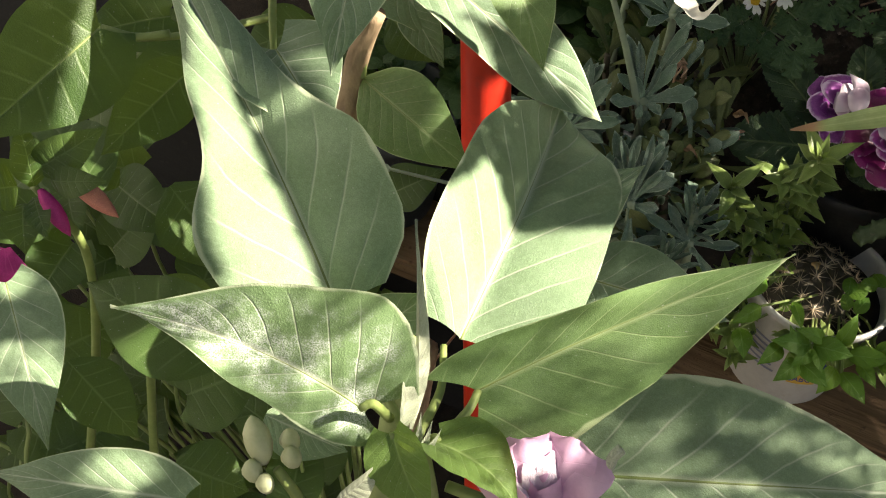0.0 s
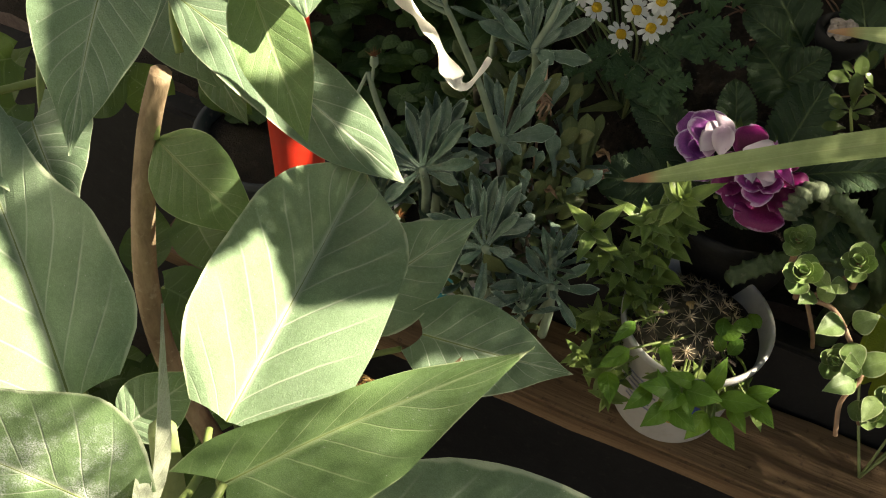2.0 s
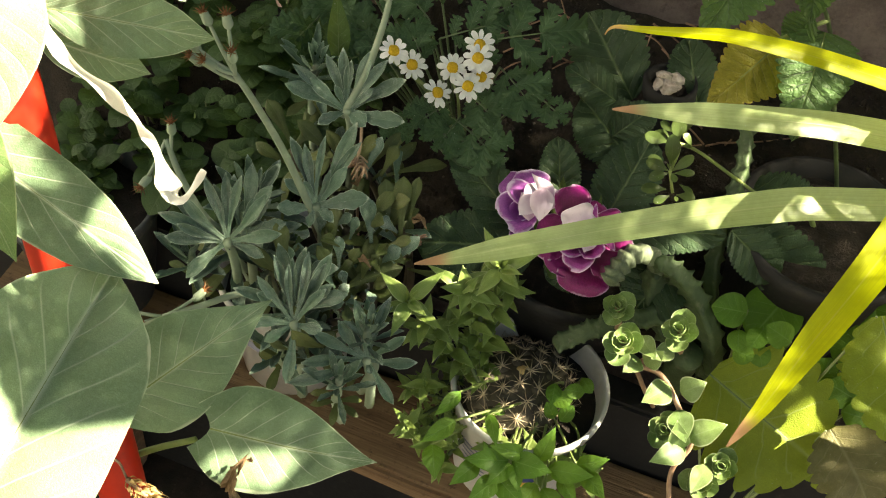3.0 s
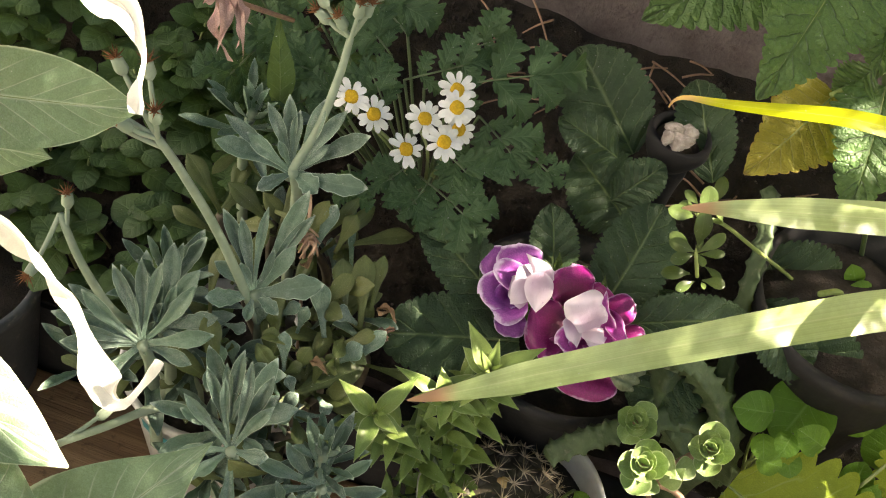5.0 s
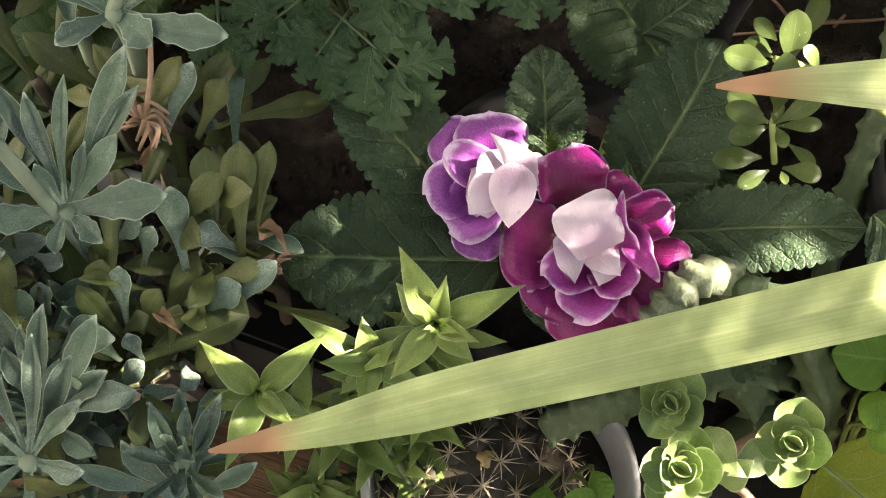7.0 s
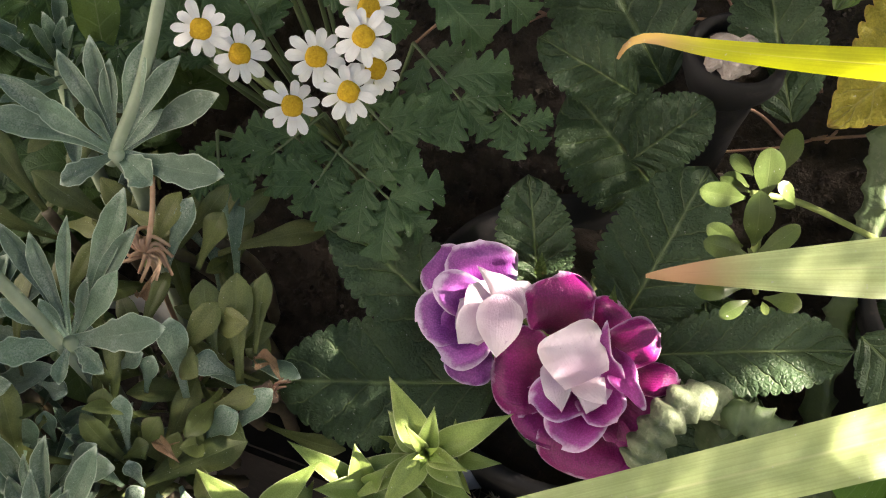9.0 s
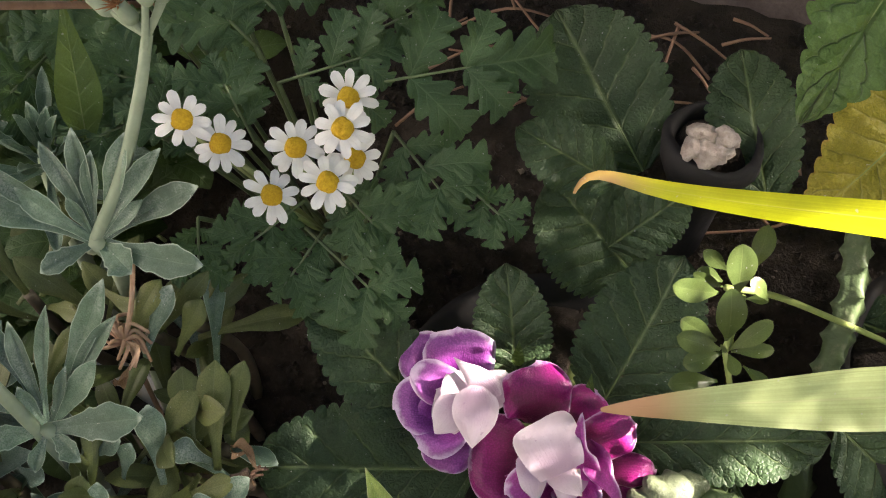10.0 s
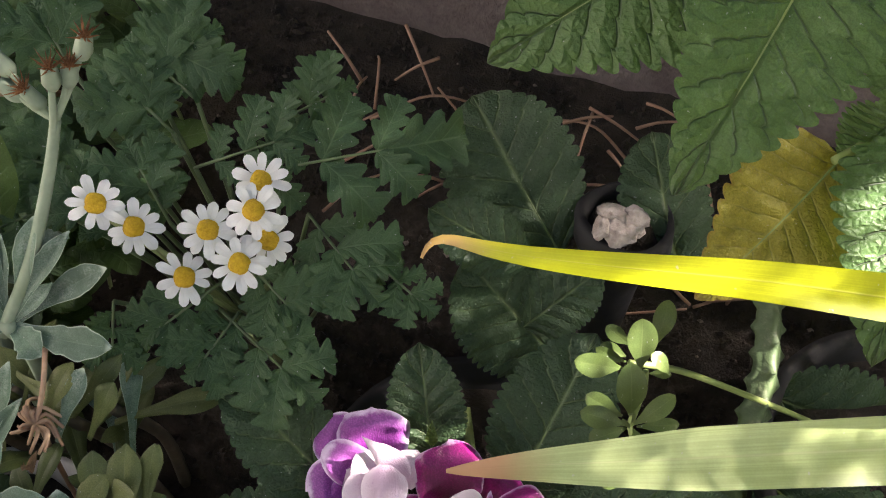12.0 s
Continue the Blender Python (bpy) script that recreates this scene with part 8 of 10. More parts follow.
def star(at, axis, r, seed):
    q = random.Random(seed + 9)
    at = Vector(at)
    z = Vector(axis).normalized()
    x = z.orthogonal().normalized()
    y = z.cross(x)
    foot = Vector((0.085 + q.uniform(-0.02, 0.02), -0.095 + q.uniform(-0.015, 0.02), -0.02))
    tube(star_plant, "stem", M_DARKGREEN, [at, at - z * r * 0.8, at * 0.5 + foot * 0.5 - z * 0.004, foot], 0.0014, 0.0016, 6)
    spin = q.uniform(0, 6.28)
    for lvl, (sc, lift, n) in enumerate(((0.28, 60, 2), (0.5, 42, 2), (0.95, 20, 2), (1.05, 8, 2), (0.95, -8, 2), (0.85, -15, 2))):
        for i in range(n):
            a = spin + lvl * 1.45 + i * math.pi + q.uniform(-0.15, 0.15)
            e = radians(lift + q.uniform(-8, 8))
            d = (x * math.cos(a) + y * math.sin(a)) * math.cos(e) + z * math.sin(e)
            nn = z * math.cos(e) - (x * math.cos(a) + y * math.sin(a)) * math.sin(e)
            b = at - z * (0.0035 * lvl - 0.003)
            l = r * sc * q.uniform(0.85, 1.1)
            leaf(star_plant, M_STAR, b, b + d * l, nn, max(l * 0.42, 0.004), SPEAR, fold=0.30, arch=0.06, thick=0.30, rows=9, cols=2)
    for lvl in range(8):
        c = at - z * (r * 0.5 + 0.003) + (foot - at + z * r * 0.5) * (lvl * 0.10)
        for i in range(2):
            a = spin + lvl * 1.57 + i * math.pi + q.uniform(-0.3, 0.3)
            d = Vector((math.cos(a), math.sin(a), q.uniform(-0.1, 0.5))).normalized()
            l = r * q.uniform(0.6, 0.85)
            leaf(star_plant, M_STAR, c, c + d * l, Vector((0, -0.3, 1)), l * 0.42, SPEAR, fold=0.3, arch=0.06, thick=0.3, rows=7, cols=2)


def leafy_stem(top, foot):
    """Crossed pairs of pointed leaves down a stem of the star succulent."""
    q = random.Random(int(top[0] * 9000))
    a, b = Vector(top), Vector(foot)
    for lvl in range(7):
        c = a + (b - a) * (0.10 + 0.115 * lvl) + Vector((0, 0.005, 0)) * math.sin(lvl * 0.3)
        for i in range(2):
            w = lvl * 1.57 + i * math.pi + q.uniform(-0.3, 0.3)
            d = Vector((math.cos(w), math.sin(w) - 0.25, q.uniform(-0.1, 0.45))).normalized()
            l = q.uniform(0.017, 0.025)
            leaf(star_plant, M_STAR, c, c + d * l, Vector((0, -0.35, 1)), l * 0.40, SPEAR, fold=0.3, arch=0.08, thick=0.3, rows=9, cols=2)


star((0.0713, -0.0896, 0.0891), (0.07, -0.37, 0.92), 0.018, 3)
star((0.0862, -0.0679, 0.0704), (0.08, -0.60, 0.79), 0.018, 4)
star((0.0380, -0.1033, 0.0451), (0.14, -0.55, 0.82), 0.018, 5)
star((0.0572, -0.0933, 0.0494), (0.12, -0.56, 0.82), 0.016, 6)
star((0.0523, -0.1170, 0.0060), (0.12, -0.52, 0.85), 0.016, 8)
star((0.0572, -0.1404, -0.0197), (0.11, -0.48, 0.87), 0.016, 10)
star((0.0775, -0.1326, -0.0109), (0.09, -0.49, 0.87), 0.015, 11)
star((0.1194, -0.1420, -0.0069), (0.03, -0.49, 0.87), 0.02, 12)
star((0.1404, -0.1359, -0.0060), (0.00, -0.49, 0.87), 0.022, 13)
star((0.1576, -0.1271, -0.0088), (-0.02, -0.50, 0.87), 0.018, 16)
star((0.0785, -0.1514, -0.0323), (0.08, -0.46, 0.88), 0.016, 17)
star((0.0508, -0.1407, -0.0124), (0.12, -0.48, 0.87), 0.016, 19)
star((0.1716, -0.1331, -0.0033), (-0.04, -0.50, 0.87), 0.018, 24)
star((0.1098, -0.1405, 0.0025), (0.04, -0.49, 0.87), 0.017, 26)
star((0.0711, -0.1468, -0.0145), (0.09, -0.48, 0.87), 0.017, 27)
star((0.0441, -0.1202, -0.0015), (0.13, -0.51, 0.85), 0.015, 28)
star((0.0698, -0.0743, 0.0813), (0.10, -0.60, 0.79), 0.016, 30)

leaf(star_plant, M_STAR, (0.0781, -0.0802, 0.1060), (0.0611, -0.0676, 0.1211), (0.40, -0.71, 0.58), 0.0109, SPEAR, fold=0.28, arch=0.07, thick=0.30, rows=14, cols=3)
leaf(star_plant, M_STAR, (0.0791, -0.0804, 0.1058), (0.0782, -0.0732, 0.1235), (0.12, -0.84, 0.53), 0.0073, SPEAR, fold=0.28, arch=0.07, thick=0.30, rows=14, cols=3)
leaf(star_plant, M_STAR, (0.0806, -0.0801, 0.1059), (0.1018, -0.0653, 0.1191), (-0.29, -0.71, 0.64), 0.0102, SPEAR, fold=0.28, arch=0.07, thick=0.30, rows=14, cols=3)
leaf(star_plant, M_STAR, (0.0780, -0.0791, 0.1020), (0.0624, -0.0718, 0.1050), (0.49, -0.60, 0.64), 0.0108, SPEAR, fold=0.28, arch=0.07, thick=0.30, rows=14, cols=3)
leaf(star_plant, M_STAR, (0.0787, -0.0815, 0.1030), (0.0709, -0.0993, 0.0939), (0.24, -0.02, 0.97), 0.0100, SPEAR, fold=0.28, arch=0.07, thick=0.30, rows=14, cols=3)
leaf(star_plant, M_STAR, (0.0778, -0.0800, 0.0993), (0.0591, -0.0986, 0.0861), (0.37, -0.08, 0.93), 0.0072, SPEAR, fold=0.28, arch=0.07, thick=0.30, rows=14, cols=3)
leaf(star_plant, M_STAR, (0.0801, -0.0812, 0.1053), (0.0940, -0.0859, 0.1130), (-0.42, -0.40, 0.81), 0.0070, SPEAR, fold=0.28, arch=0.07, thick=0.30, rows=14, cols=3)
leaf(star_plant, M_STAR, (0.0800, -0.0807, 0.1033), (0.0940, -0.0864, 0.0991), (-0.37, -0.24, 0.90), 0.0089, SPEAR, fold=0.28, arch=0.07, thick=0.30, rows=14, cols=3)
leaf(star_plant, M_STAR, (0.0787, -0.0809, 0.1056), (0.0712, -0.0815, 0.1218), (0.45, -0.66, 0.60), 0.0042, SPEAR, fold=0.28, arch=0.07, thick=0.30, rows=14, cols=3)
leaf(star_plant, M_STAR, (0.0795, -0.0810, 0.1055), (0.0839, -0.0845, 0.1214), (-0.28, -0.73, 0.63), 0.0031, SPEAR, fold=0.28, arch=0.07, thick=0.30, rows=14, cols=3)
leaf(star_plant, M_STAR, (0.0797, -0.0812, 0.1053), (0.0874, -0.0872, 0.1174), (-0.42, -0.41, 0.81), 0.0042, SPEAR, fold=0.28, arch=0.07, thick=0.30, rows=14, cols=3)
leaf(star_plant, M_STAR, (0.0793, -0.0815, 0.1052), (0.0801, -0.0918, 0.1155), (0.06, 0.01, 1.00), 0.0038, SPEAR, fold=0.28, arch=0.07, thick=0.30, rows=14, cols=3)
leaf(star_plant, M_STAR, (0.0790, -0.0814, 0.1053), (0.0764, -0.0905, 0.1177), (0.43, -0.13, 0.89), 0.0028, SPEAR, fold=0.28, arch=0.07, thick=0.30, rows=14, cols=3)
leaf(star_plant, M_STAR, (0.0312, -0.1135, 0.0848), (0.0106, -0.1088, 0.0959), (0.51, -0.56, 0.66), 0.0100, SPEAR, fold=0.28, arch=0.07, thick=0.30, rows=14, cols=3)
leaf(star_plant, M_STAR, (0.0335, -0.1126, 0.0851), (0.0477, -0.0935, 0.1001), (-0.18, -0.79, 0.58), 0.0097, SPEAR, fold=0.28, arch=0.07, thick=0.30, rows=14, cols=3)
leaf(star_plant, M_STAR, (0.0325, -0.1154, 0.0837), (0.0315, -0.1400, 0.0795), (0.11, 0.00, 0.99), 0.0103, SPEAR, fold=0.28, arch=0.07, thick=0.30, rows=14, cols=3)
leaf(star_plant, M_STAR, (0.0335, -0.1143, 0.0842), (0.0479, -0.1222, 0.0879), (-0.37, -0.24, 0.90), 0.0071, SPEAR, fold=0.28, arch=0.07, thick=0.30, rows=14, cols=3)
leaf(star_plant, M_STAR, (0.0329, -0.1128, 0.0805), (0.0486, -0.1133, 0.0767), (-0.41, -0.38, 0.83), 0.0091, SPEAR, fold=0.28, arch=0.07, thick=0.30, rows=14, cols=3)
leaf(star_plant, M_STAR, (0.0305, -0.1126, 0.0785), (0.0134, -0.1209, 0.0708), (0.47, -0.18, 0.86), 0.0074, SPEAR, fold=0.28, arch=0.07, thick=0.30, rows=14, cols=3)
leaf(star_plant, M_STAR, (0.0323, -0.1137, 0.0846), (0.0300, -0.1148, 0.1002), (0.43, -0.68, 0.59), 0.0032, SPEAR, fold=0.28, arch=0.07, thick=0.30, rows=14, cols=3)
leaf(star_plant, M_STAR, (0.0329, -0.1140, 0.0844), (0.0401, -0.1188, 0.0972), (-0.42, -0.39, 0.82), 0.0032, SPEAR, fold=0.28, arch=0.07, thick=0.30, rows=14, cols=3)
leaf(star_plant, M_STAR, (0.0327, -0.1142, 0.0843), (0.0359, -0.1228, 0.0954), (-0.01, -0.00, 1.00), 0.0028, SPEAR, fold=0.28, arch=0.07, thick=0.30, rows=14, cols=3)
leaf(star_plant, M_STAR, (0.0328, -0.1138, 0.0846), (0.0375, -0.1157, 0.1014), (-0.15, -0.80, 0.57), 0.0025, SPEAR, fold=0.28, arch=0.07, thick=0.30, rows=14, cols=3)
leaf(star_plant, M_STAR, (0.0612, -0.0922, 0.0871), (0.0336, -0.0888, 0.0935), (0.53, -0.49, 0.69), 0.0080, SPEAR, fold=0.28, arch=0.07, thick=0.30, rows=14, cols=3)
leaf(star_plant, M_STAR, (0.0621, -0.0928, 0.0867), (0.0480, -0.1010, 0.0925), (0.52, -0.26, 0.82), 0.0094, SPEAR, fold=0.28, arch=0.07, thick=0.30, rows=14, cols=3)
leaf(star_plant, M_STAR, (0.0625, -0.0918, 0.0872), (0.0559, -0.0848, 0.1007), (0.32, -0.77, 0.56), 0.0098, SPEAR, fold=0.28, arch=0.07, thick=0.30, rows=14, cols=3)
leaf(star_plant, M_STAR, (0.0642, -0.0926, 0.0867), (0.0833, -0.0950, 0.0861), (-0.41, -0.38, 0.83), 0.0080, SPEAR, fold=0.28, arch=0.07, thick=0.30, rows=14, cols=3)
leaf(star_plant, M_STAR, (0.0631, -0.0934, 0.0864), (0.0654, -0.1092, 0.0844), (0.01, 0.00, 1.00), 0.0084, SPEAR, fold=0.28, arch=0.07, thick=0.30, rows=14, cols=3)
leaf(star_plant, M_STAR, (0.0633, -0.0920, 0.0871), (0.0687, -0.0890, 0.1020), (-0.15, -0.80, 0.57), 0.0072, SPEAR, fold=0.28, arch=0.07, thick=0.30, rows=14, cols=3)
leaf(star_plant, M_STAR, (0.0623, -0.0921, 0.0837), (0.0557, -0.1035, 0.0769), (0.28, -0.03, 0.96), 0.0074, SPEAR, fold=0.28, arch=0.07, thick=0.30, rows=14, cols=3)
tube(star_plant, "stem", M_STAR, [(0.0793, -0.0812, 0.1054), (0.0818, -0.0814, 0.0490), (0.0850, -0.0950, -0.0200)], 0.0018, 0.0022, 7)
tube(star_plant, "stem", M_STAR, [(0.0326, -0.1140, 0.0845), (0.0562, -0.0994, 0.0375), (0.0850, -0.0950, -0.0200)], 0.0018, 0.0022, 7)
tube(star_plant, "stem", M_STAR, [(0.0630, -0.0925, 0.0869), (0.0729, -0.0876, 0.0388), (0.0850, -0.0950, -0.0200)], 0.0018, 0.0022, 7)
leafy_stem((0.0793, -0.0812, 0.1054), (0.0850, -0.0950, -0.0200))
leafy_stem((0.0326, -0.1140, 0.0845), (0.0850, -0.0950, -0.0200))
leafy_stem((0.0630, -0.0925, 0.0869), (0.0850, -0.0950, -0.0200))

# ---- rosette chain ----
chain = thing("chain_succulent", (0.18, -0.09, -0.02), "succulent string of pale green rosettes on rosy stems", "succulent")


def bead_rosette(at, axis, r, seed):
    q = random.Random(seed + 31)
    at = Vector(at)
    z = Vector(axis).normalized()
    x = z.orthogonal().normalized()
    y = z.cross(x)
    spin = q.uniform(0, 6.28)
    for lvl in range(6):
        k = (lvl + 1) / 6
        for i in range(2):
            a = spin + lvl * 1.30 + i * math.pi + q.uniform(-0.15, 0.15)
            e = radians(84 - 58 * k)
            out = x * math.cos(a) + y * math.sin(a)
            d = out * math.cos(e) + z * math.sin(e)
            nn = z * math.cos(e) - out * math.sin(e)
            b = at + out * r * 0.16 * k - z * (0.010 * k - 0.003)
            l = r * (0.34 + 0.62 * k) * q.uniform(0.93, 1.07)
            leaf(chain, M_BEAD, b, b + d * l, nn, l * (1.02 + 0.10 * k), POINTED, fold=0.0, arch=-0.10, cup=0.26, thick=0.12, rows=12, cols=4, ease=1.0)
    tube(chain, "stem", M_PINKSTEM, [at, at - z * 0.018, at - z * 0.03 + Vector((0, 0.005, -0.015))], 0.0022, 0.0022, 6)


bead_rosette((0.1546, -0.0842, 0.1127), (-0.14, -0.40, 0.90), 0.0125, 0)
bead_rosette((0.1646, -0.0986, 0.1005), (-0.16, -0.36, 0.92), 0.0145, 1)
bead_rosette((0.1936, -0.0828, 0.1100), (-0.24, -0.39, 0.89), 0.0135, 2)
bead_rosette((0.2070, -0.1080, 0.0420), (-0.09, -0.55, 0.83), 0.0125, 3)
bead_rosette((0.2487, -0.1118, 0.0312), (-0.14, -0.53, 0.83), 0.013, 4)
bead_rosette((0.2392, -0.1245, 0.0230), (-0.13, -0.52, 0.85), 0.013, 5)
leaf(chain, M_BEAD, (0.2019, -0.0880, 0.0586), (0.1880, -0.1067, 0.0594), (0.28, -0.17, 0.94), 0.0174, OVATE, thick=0.26, fold=0.06, arch=0.06, cup=0.10, rows=16, cols=3, ease=1.0)
leaf(chain, M_BEAD, (0.2095, -0.0882, 0.0571), (0.2216, -0.0836, 0.0713), (-0.38, -0.74, 0.56), 0.0174, OVATE, thick=0.26, fold=0.06, arch=0.06, cup=0.10, rows=16, cols=3, ease=1.0)
leaf(chain, M_BEAD, (0.2113, -0.0963, 0.0504), (0.2218, -0.1151, 0.0465), (-0.24, -0.33, 0.91), 0.0174, OVATE, thick=0.26, fold=0.06, arch=0.06, cup=0.10, rows=16, cols=3, ease=1.0)
leaf(chain, M_BEAD, (0.2218, -0.1070, 0.0400), (0.2422, -0.0977, 0.0564), (-0.28, -0.64, 0.71), 0.0174, OVATE, thick=0.26, fold=0.06, arch=0.06, cup=0.10, rows=16, cols=3, ease=1.0)
leaf(chain, M_BEAD, (0.2240, -0.1120, 0.0357), (0.2047, -0.1314, 0.0369), (0.28, -0.22, 0.94), 0.0156, OVATE, thick=0.26, fold=0.06, arch=0.06, cup=0.10, rows=16, cols=3, ease=1.0)
leaf(chain, M_BEAD, (0.2207, -0.1132, 0.0354), (0.2125, -0.1070, 0.0546), (0.17, -0.92, 0.37), 0.0139, OVATE, thick=0.26, fold=0.06, arch=0.06, cup=0.10, rows=16, cols=3, ease=1.0)
leaf(chain, M_BEAD, (0.1826, -0.0834, 0.0659), (0.1906, -0.0791, 0.0806), (-0.34, -0.84, 0.43), 0.0139, OVATE, thick=0.26, fold=0.06, arch=0.06, cup=0.10, rows=16, cols=3, ease=1.0)
leaf(chain, M_BEAD, (0.1782, -0.0821, 0.0678), (0.1708, -0.0977, 0.0697), (0.29, -0.02, 0.96), 0.0139, OVATE, thick=0.26, fold=0.06, arch=0.06, cup=0.10, rows=16, cols=3, ease=1.0)
leaf(chain, M_BEAD, (0.2405, -0.1148, 0.0304), (0.2350, -0.1362, 0.0275), (-0.03, -0.13, 0.99), 0.0139, OVATE, thick=0.26, fold=0.06, arch=0.06, cup=0.10, rows=16, cols=3, ease=1.0)
leaf(chain, M_BEAD, (0.1737, -0.0720, 0.0765), (0.1874, -0.0845, 0.0769), (-0.36, -0.37, 0.86), 0.0125, OVATE, thick=0.26, fold=0.06, arch=0.06, cup=0.10, rows=16, cols=3, ease=1.0)
leaf(chain, M_BEAD, (0.1672, -0.0744, 0.0758), (0.1648, -0.0928, 0.0747), (0.05, -0.07, 1.00), 0.0125, OVATE, thick=0.26, fold=0.06, arch=0.06, cup=0.10, rows=16, cols=3, ease=1.0)
leaf(chain, M_BEAD, (0.1956, -0.0699, 0.0740), (0.1842, -0.0857, 0.0766), (0.38, -0.13, 0.92), 0.0125, OVATE, thick=0.26, fold=0.06, arch=0.06, cup=0.10, rows=16, cols=3, ease=1.0)
tube(chain, "stem", M_PINKSTEM, [(0.1765, -0.0798, 0.0570), (0.1951, -0.0818, 0.0584), (0.2140, -0.0940, 0.0453), (0.2268, -0.1055, 0.0339), (0.2214, -0.1196, 0.0174), (0.2277, -0.1302, -0.0050)], 0.0018, 0.0016)
tube(chain, "stem", M_PINKSTEM, [(0.1647, -0.0782, 0.0669), (0.1765, -0.0798, 0.0570), (0.1949, -0.0643, 0.0722)], 0.0025, 0.0022)
tube(chain, "stem", M_PINKSTEM, [(0.1765, -0.0798, 0.0570), (0.1911, -0.0697, 0.0172), (0.1998, -0.0507, -0.0209), (0.2065, -0.0314, -0.0584)], 0.0016, 0.0016)

# ---- toothed stems ----
toothed = thing("toothed_succulent", (0.205, -0.03, -0.02), "leafless succulent with thick toothed green stems", "succulent")


def ridged_stem(pts, r):
    """A four-angled stem, its ridges drawn out into soft teeth."""
    p = np.array(pts, float)
    n = max(15, int(np.linalg.norm(np.diff(p, axis=0), axis=1).sum() / 0.0018))
    t = np.linspace(0, len(p) - 1, n)
    c = np.stack([np.interp(t, range(len(p)), p[:, k]) for k in range(3)], 1)
    for _ in range(12):
        c[1:-1] = (c[:-2] + 2 * c[1:-1] + c[2:]) / 4

    def shape(i, j, m):
        ridge = abs(math.cos(4 * math.pi * j / m)) ** 1.6
        tooth = max(0.0, 1 - abs((i + (3 if (j // 4) % 2 else 0)) % 7 - 3) / 2.0) if j % 4 == 0 else 0.0
        return (0.66 + ridge * (0.24 + 0.45 * tooth)) * min(1.0, 0.25 + i * 0.30) * (1 + 0.04 * math.sin(i * 1.7 + j))

    tube(toothed, "stem", M_STAPEL, [tuple(v) for v in c], r * 0.9, r, 16, "", shape)


M_STAPTIP = plain_mat("ridged_tip", (0.095, 0.130, 0.070), (0.20, 0.24, 0.15), 0.55, 160.0, 600.0, 0.9, wear=(0.30, 0.32, 0.25))


def ridged_tip(pts, r):
    """The young end of a toothed stem: tight rings of blunt teeth."""
    p = np.array(pts, float)
    t = np.linspace(0, len(p) - 1, 60)
    c = np.stack([np.interp(t, range(len(p)), p[:, k]) for k in range(3)], 1)
    for _ in range(10):
        c[1:-1] = (c[:-2] + 2 * c[1:-1] + c[2:]) / 4

    def shape(i, j, m):
        ring = abs(math.sin(i * math.pi / 7.5 + (0.7 if (j // 4) % 2 else 0)))
        return (0.55 + 0.45 * ring ** 0.6 + 0.22 * ring * abs(math.cos(4 * math.pi * j / m)) ** 3) * min(1, 0.45 + i * 0.12)

    tube(toothed, "stem_tip", M_STAPTIP, [tuple(v) for v in c], r, r, 16, "paler ridged growing tip", shape)


ridged_stem([(0.1665, -0.0345, 0.1073), (0.1803, -0.0302, 0.0991), (0.1974, -0.0276, 0.0813), (0.2170, -0.0323, 0.0546), (0.2303, -0.0316, 0.0141)], 0.0078)
ridged_stem([(0.1939, 0.0775, 0.1388), (0.2001, 0.0546, 0.1234), (0.2013, 0.0295, 0.0997), (0.2037, 0.0060, 0.0743), (0.2201, -0.0163, 0.0281)], 0.0062)
ridged_stem([(0.1242, -0.0775, 0.0429), (0.1400, -0.0699, 0.0587), (0.1582, -0.0582, 0.0645), (0.1840, -0.0382, 0.0626), (0.2201, -0.0163, 0.0281)], 0.0085)
ridged_stem([(0.1695, -0.0260, 0.0942), (0.1716, -0.0335, 0.0621), (0.2028, -0.0378, 0.0337), (0.2286, -0.0265, 0.0056)], 0.009)
ridged_tip([(0.1435, -0.0631, 0.1039), (0.1456, -0.0558, 0.1080), (0.1483, -0.0471, 0.1117), (0.1536, -0.0382, 0.1128), (0.1624, -0.0305, 0.1056), (0.1737, -0.0253, 0.0894)], 0.0062)
tube(toothed, "stem", M_STAPEL, [(0.209, -0.045, 0.04), (0.207, -0.035, 0.0), (0.205, -0.03, -0.06)], 0.010, 0.011, 12)

# ---- purslane, clover, lobed leaf ----
purslane = thing("purslane", (0.26, 0.05, 0.09), "purslane sprig with small glossy oval leaves", "plant")
leaf(purslane, M_PURS, (0.1489, 0.0032, 0.1709), (0.1342, -0.0037, 0.1772), (0.45, -0.62, 0.64), 0.0079, SPOON, thick=0.16, fold=0.08, arch=0.08, cup=0.06, rows=16, cols=3, ease=1.0)
leaf(purslane, M_PURS, (0.1495, 0.0062, 0.1705), (0.1394, 0.0040, 0.1758), (0.41, -0.77, 0.50), 0.0041, SPOON, thick=0.16, fold=0.08, arch=0.08, cup=0.06, rows=16, cols=3, ease=1.0)
leaf(purslane, M_PURS, (0.1541, 0.0045, 0.1710), (0.1502, 0.0125, 0.1856), (0.22, -0.79, 0.57), 0.0096, SPOON, thick=0.16, fold=0.08, arch=0.08, cup=0.06, rows=16, cols=3, ease=1.0)
leaf(purslane, M_PURS, (0.1566, 0.0136, 0.1725), (0.1567, 0.0229, 0.1849), (0.10, -0.77, 0.63), 0.0072, SPOON, thick=0.16, fold=0.08, arch=0.08, cup=0.06, rows=16, cols=3, ease=1.0)
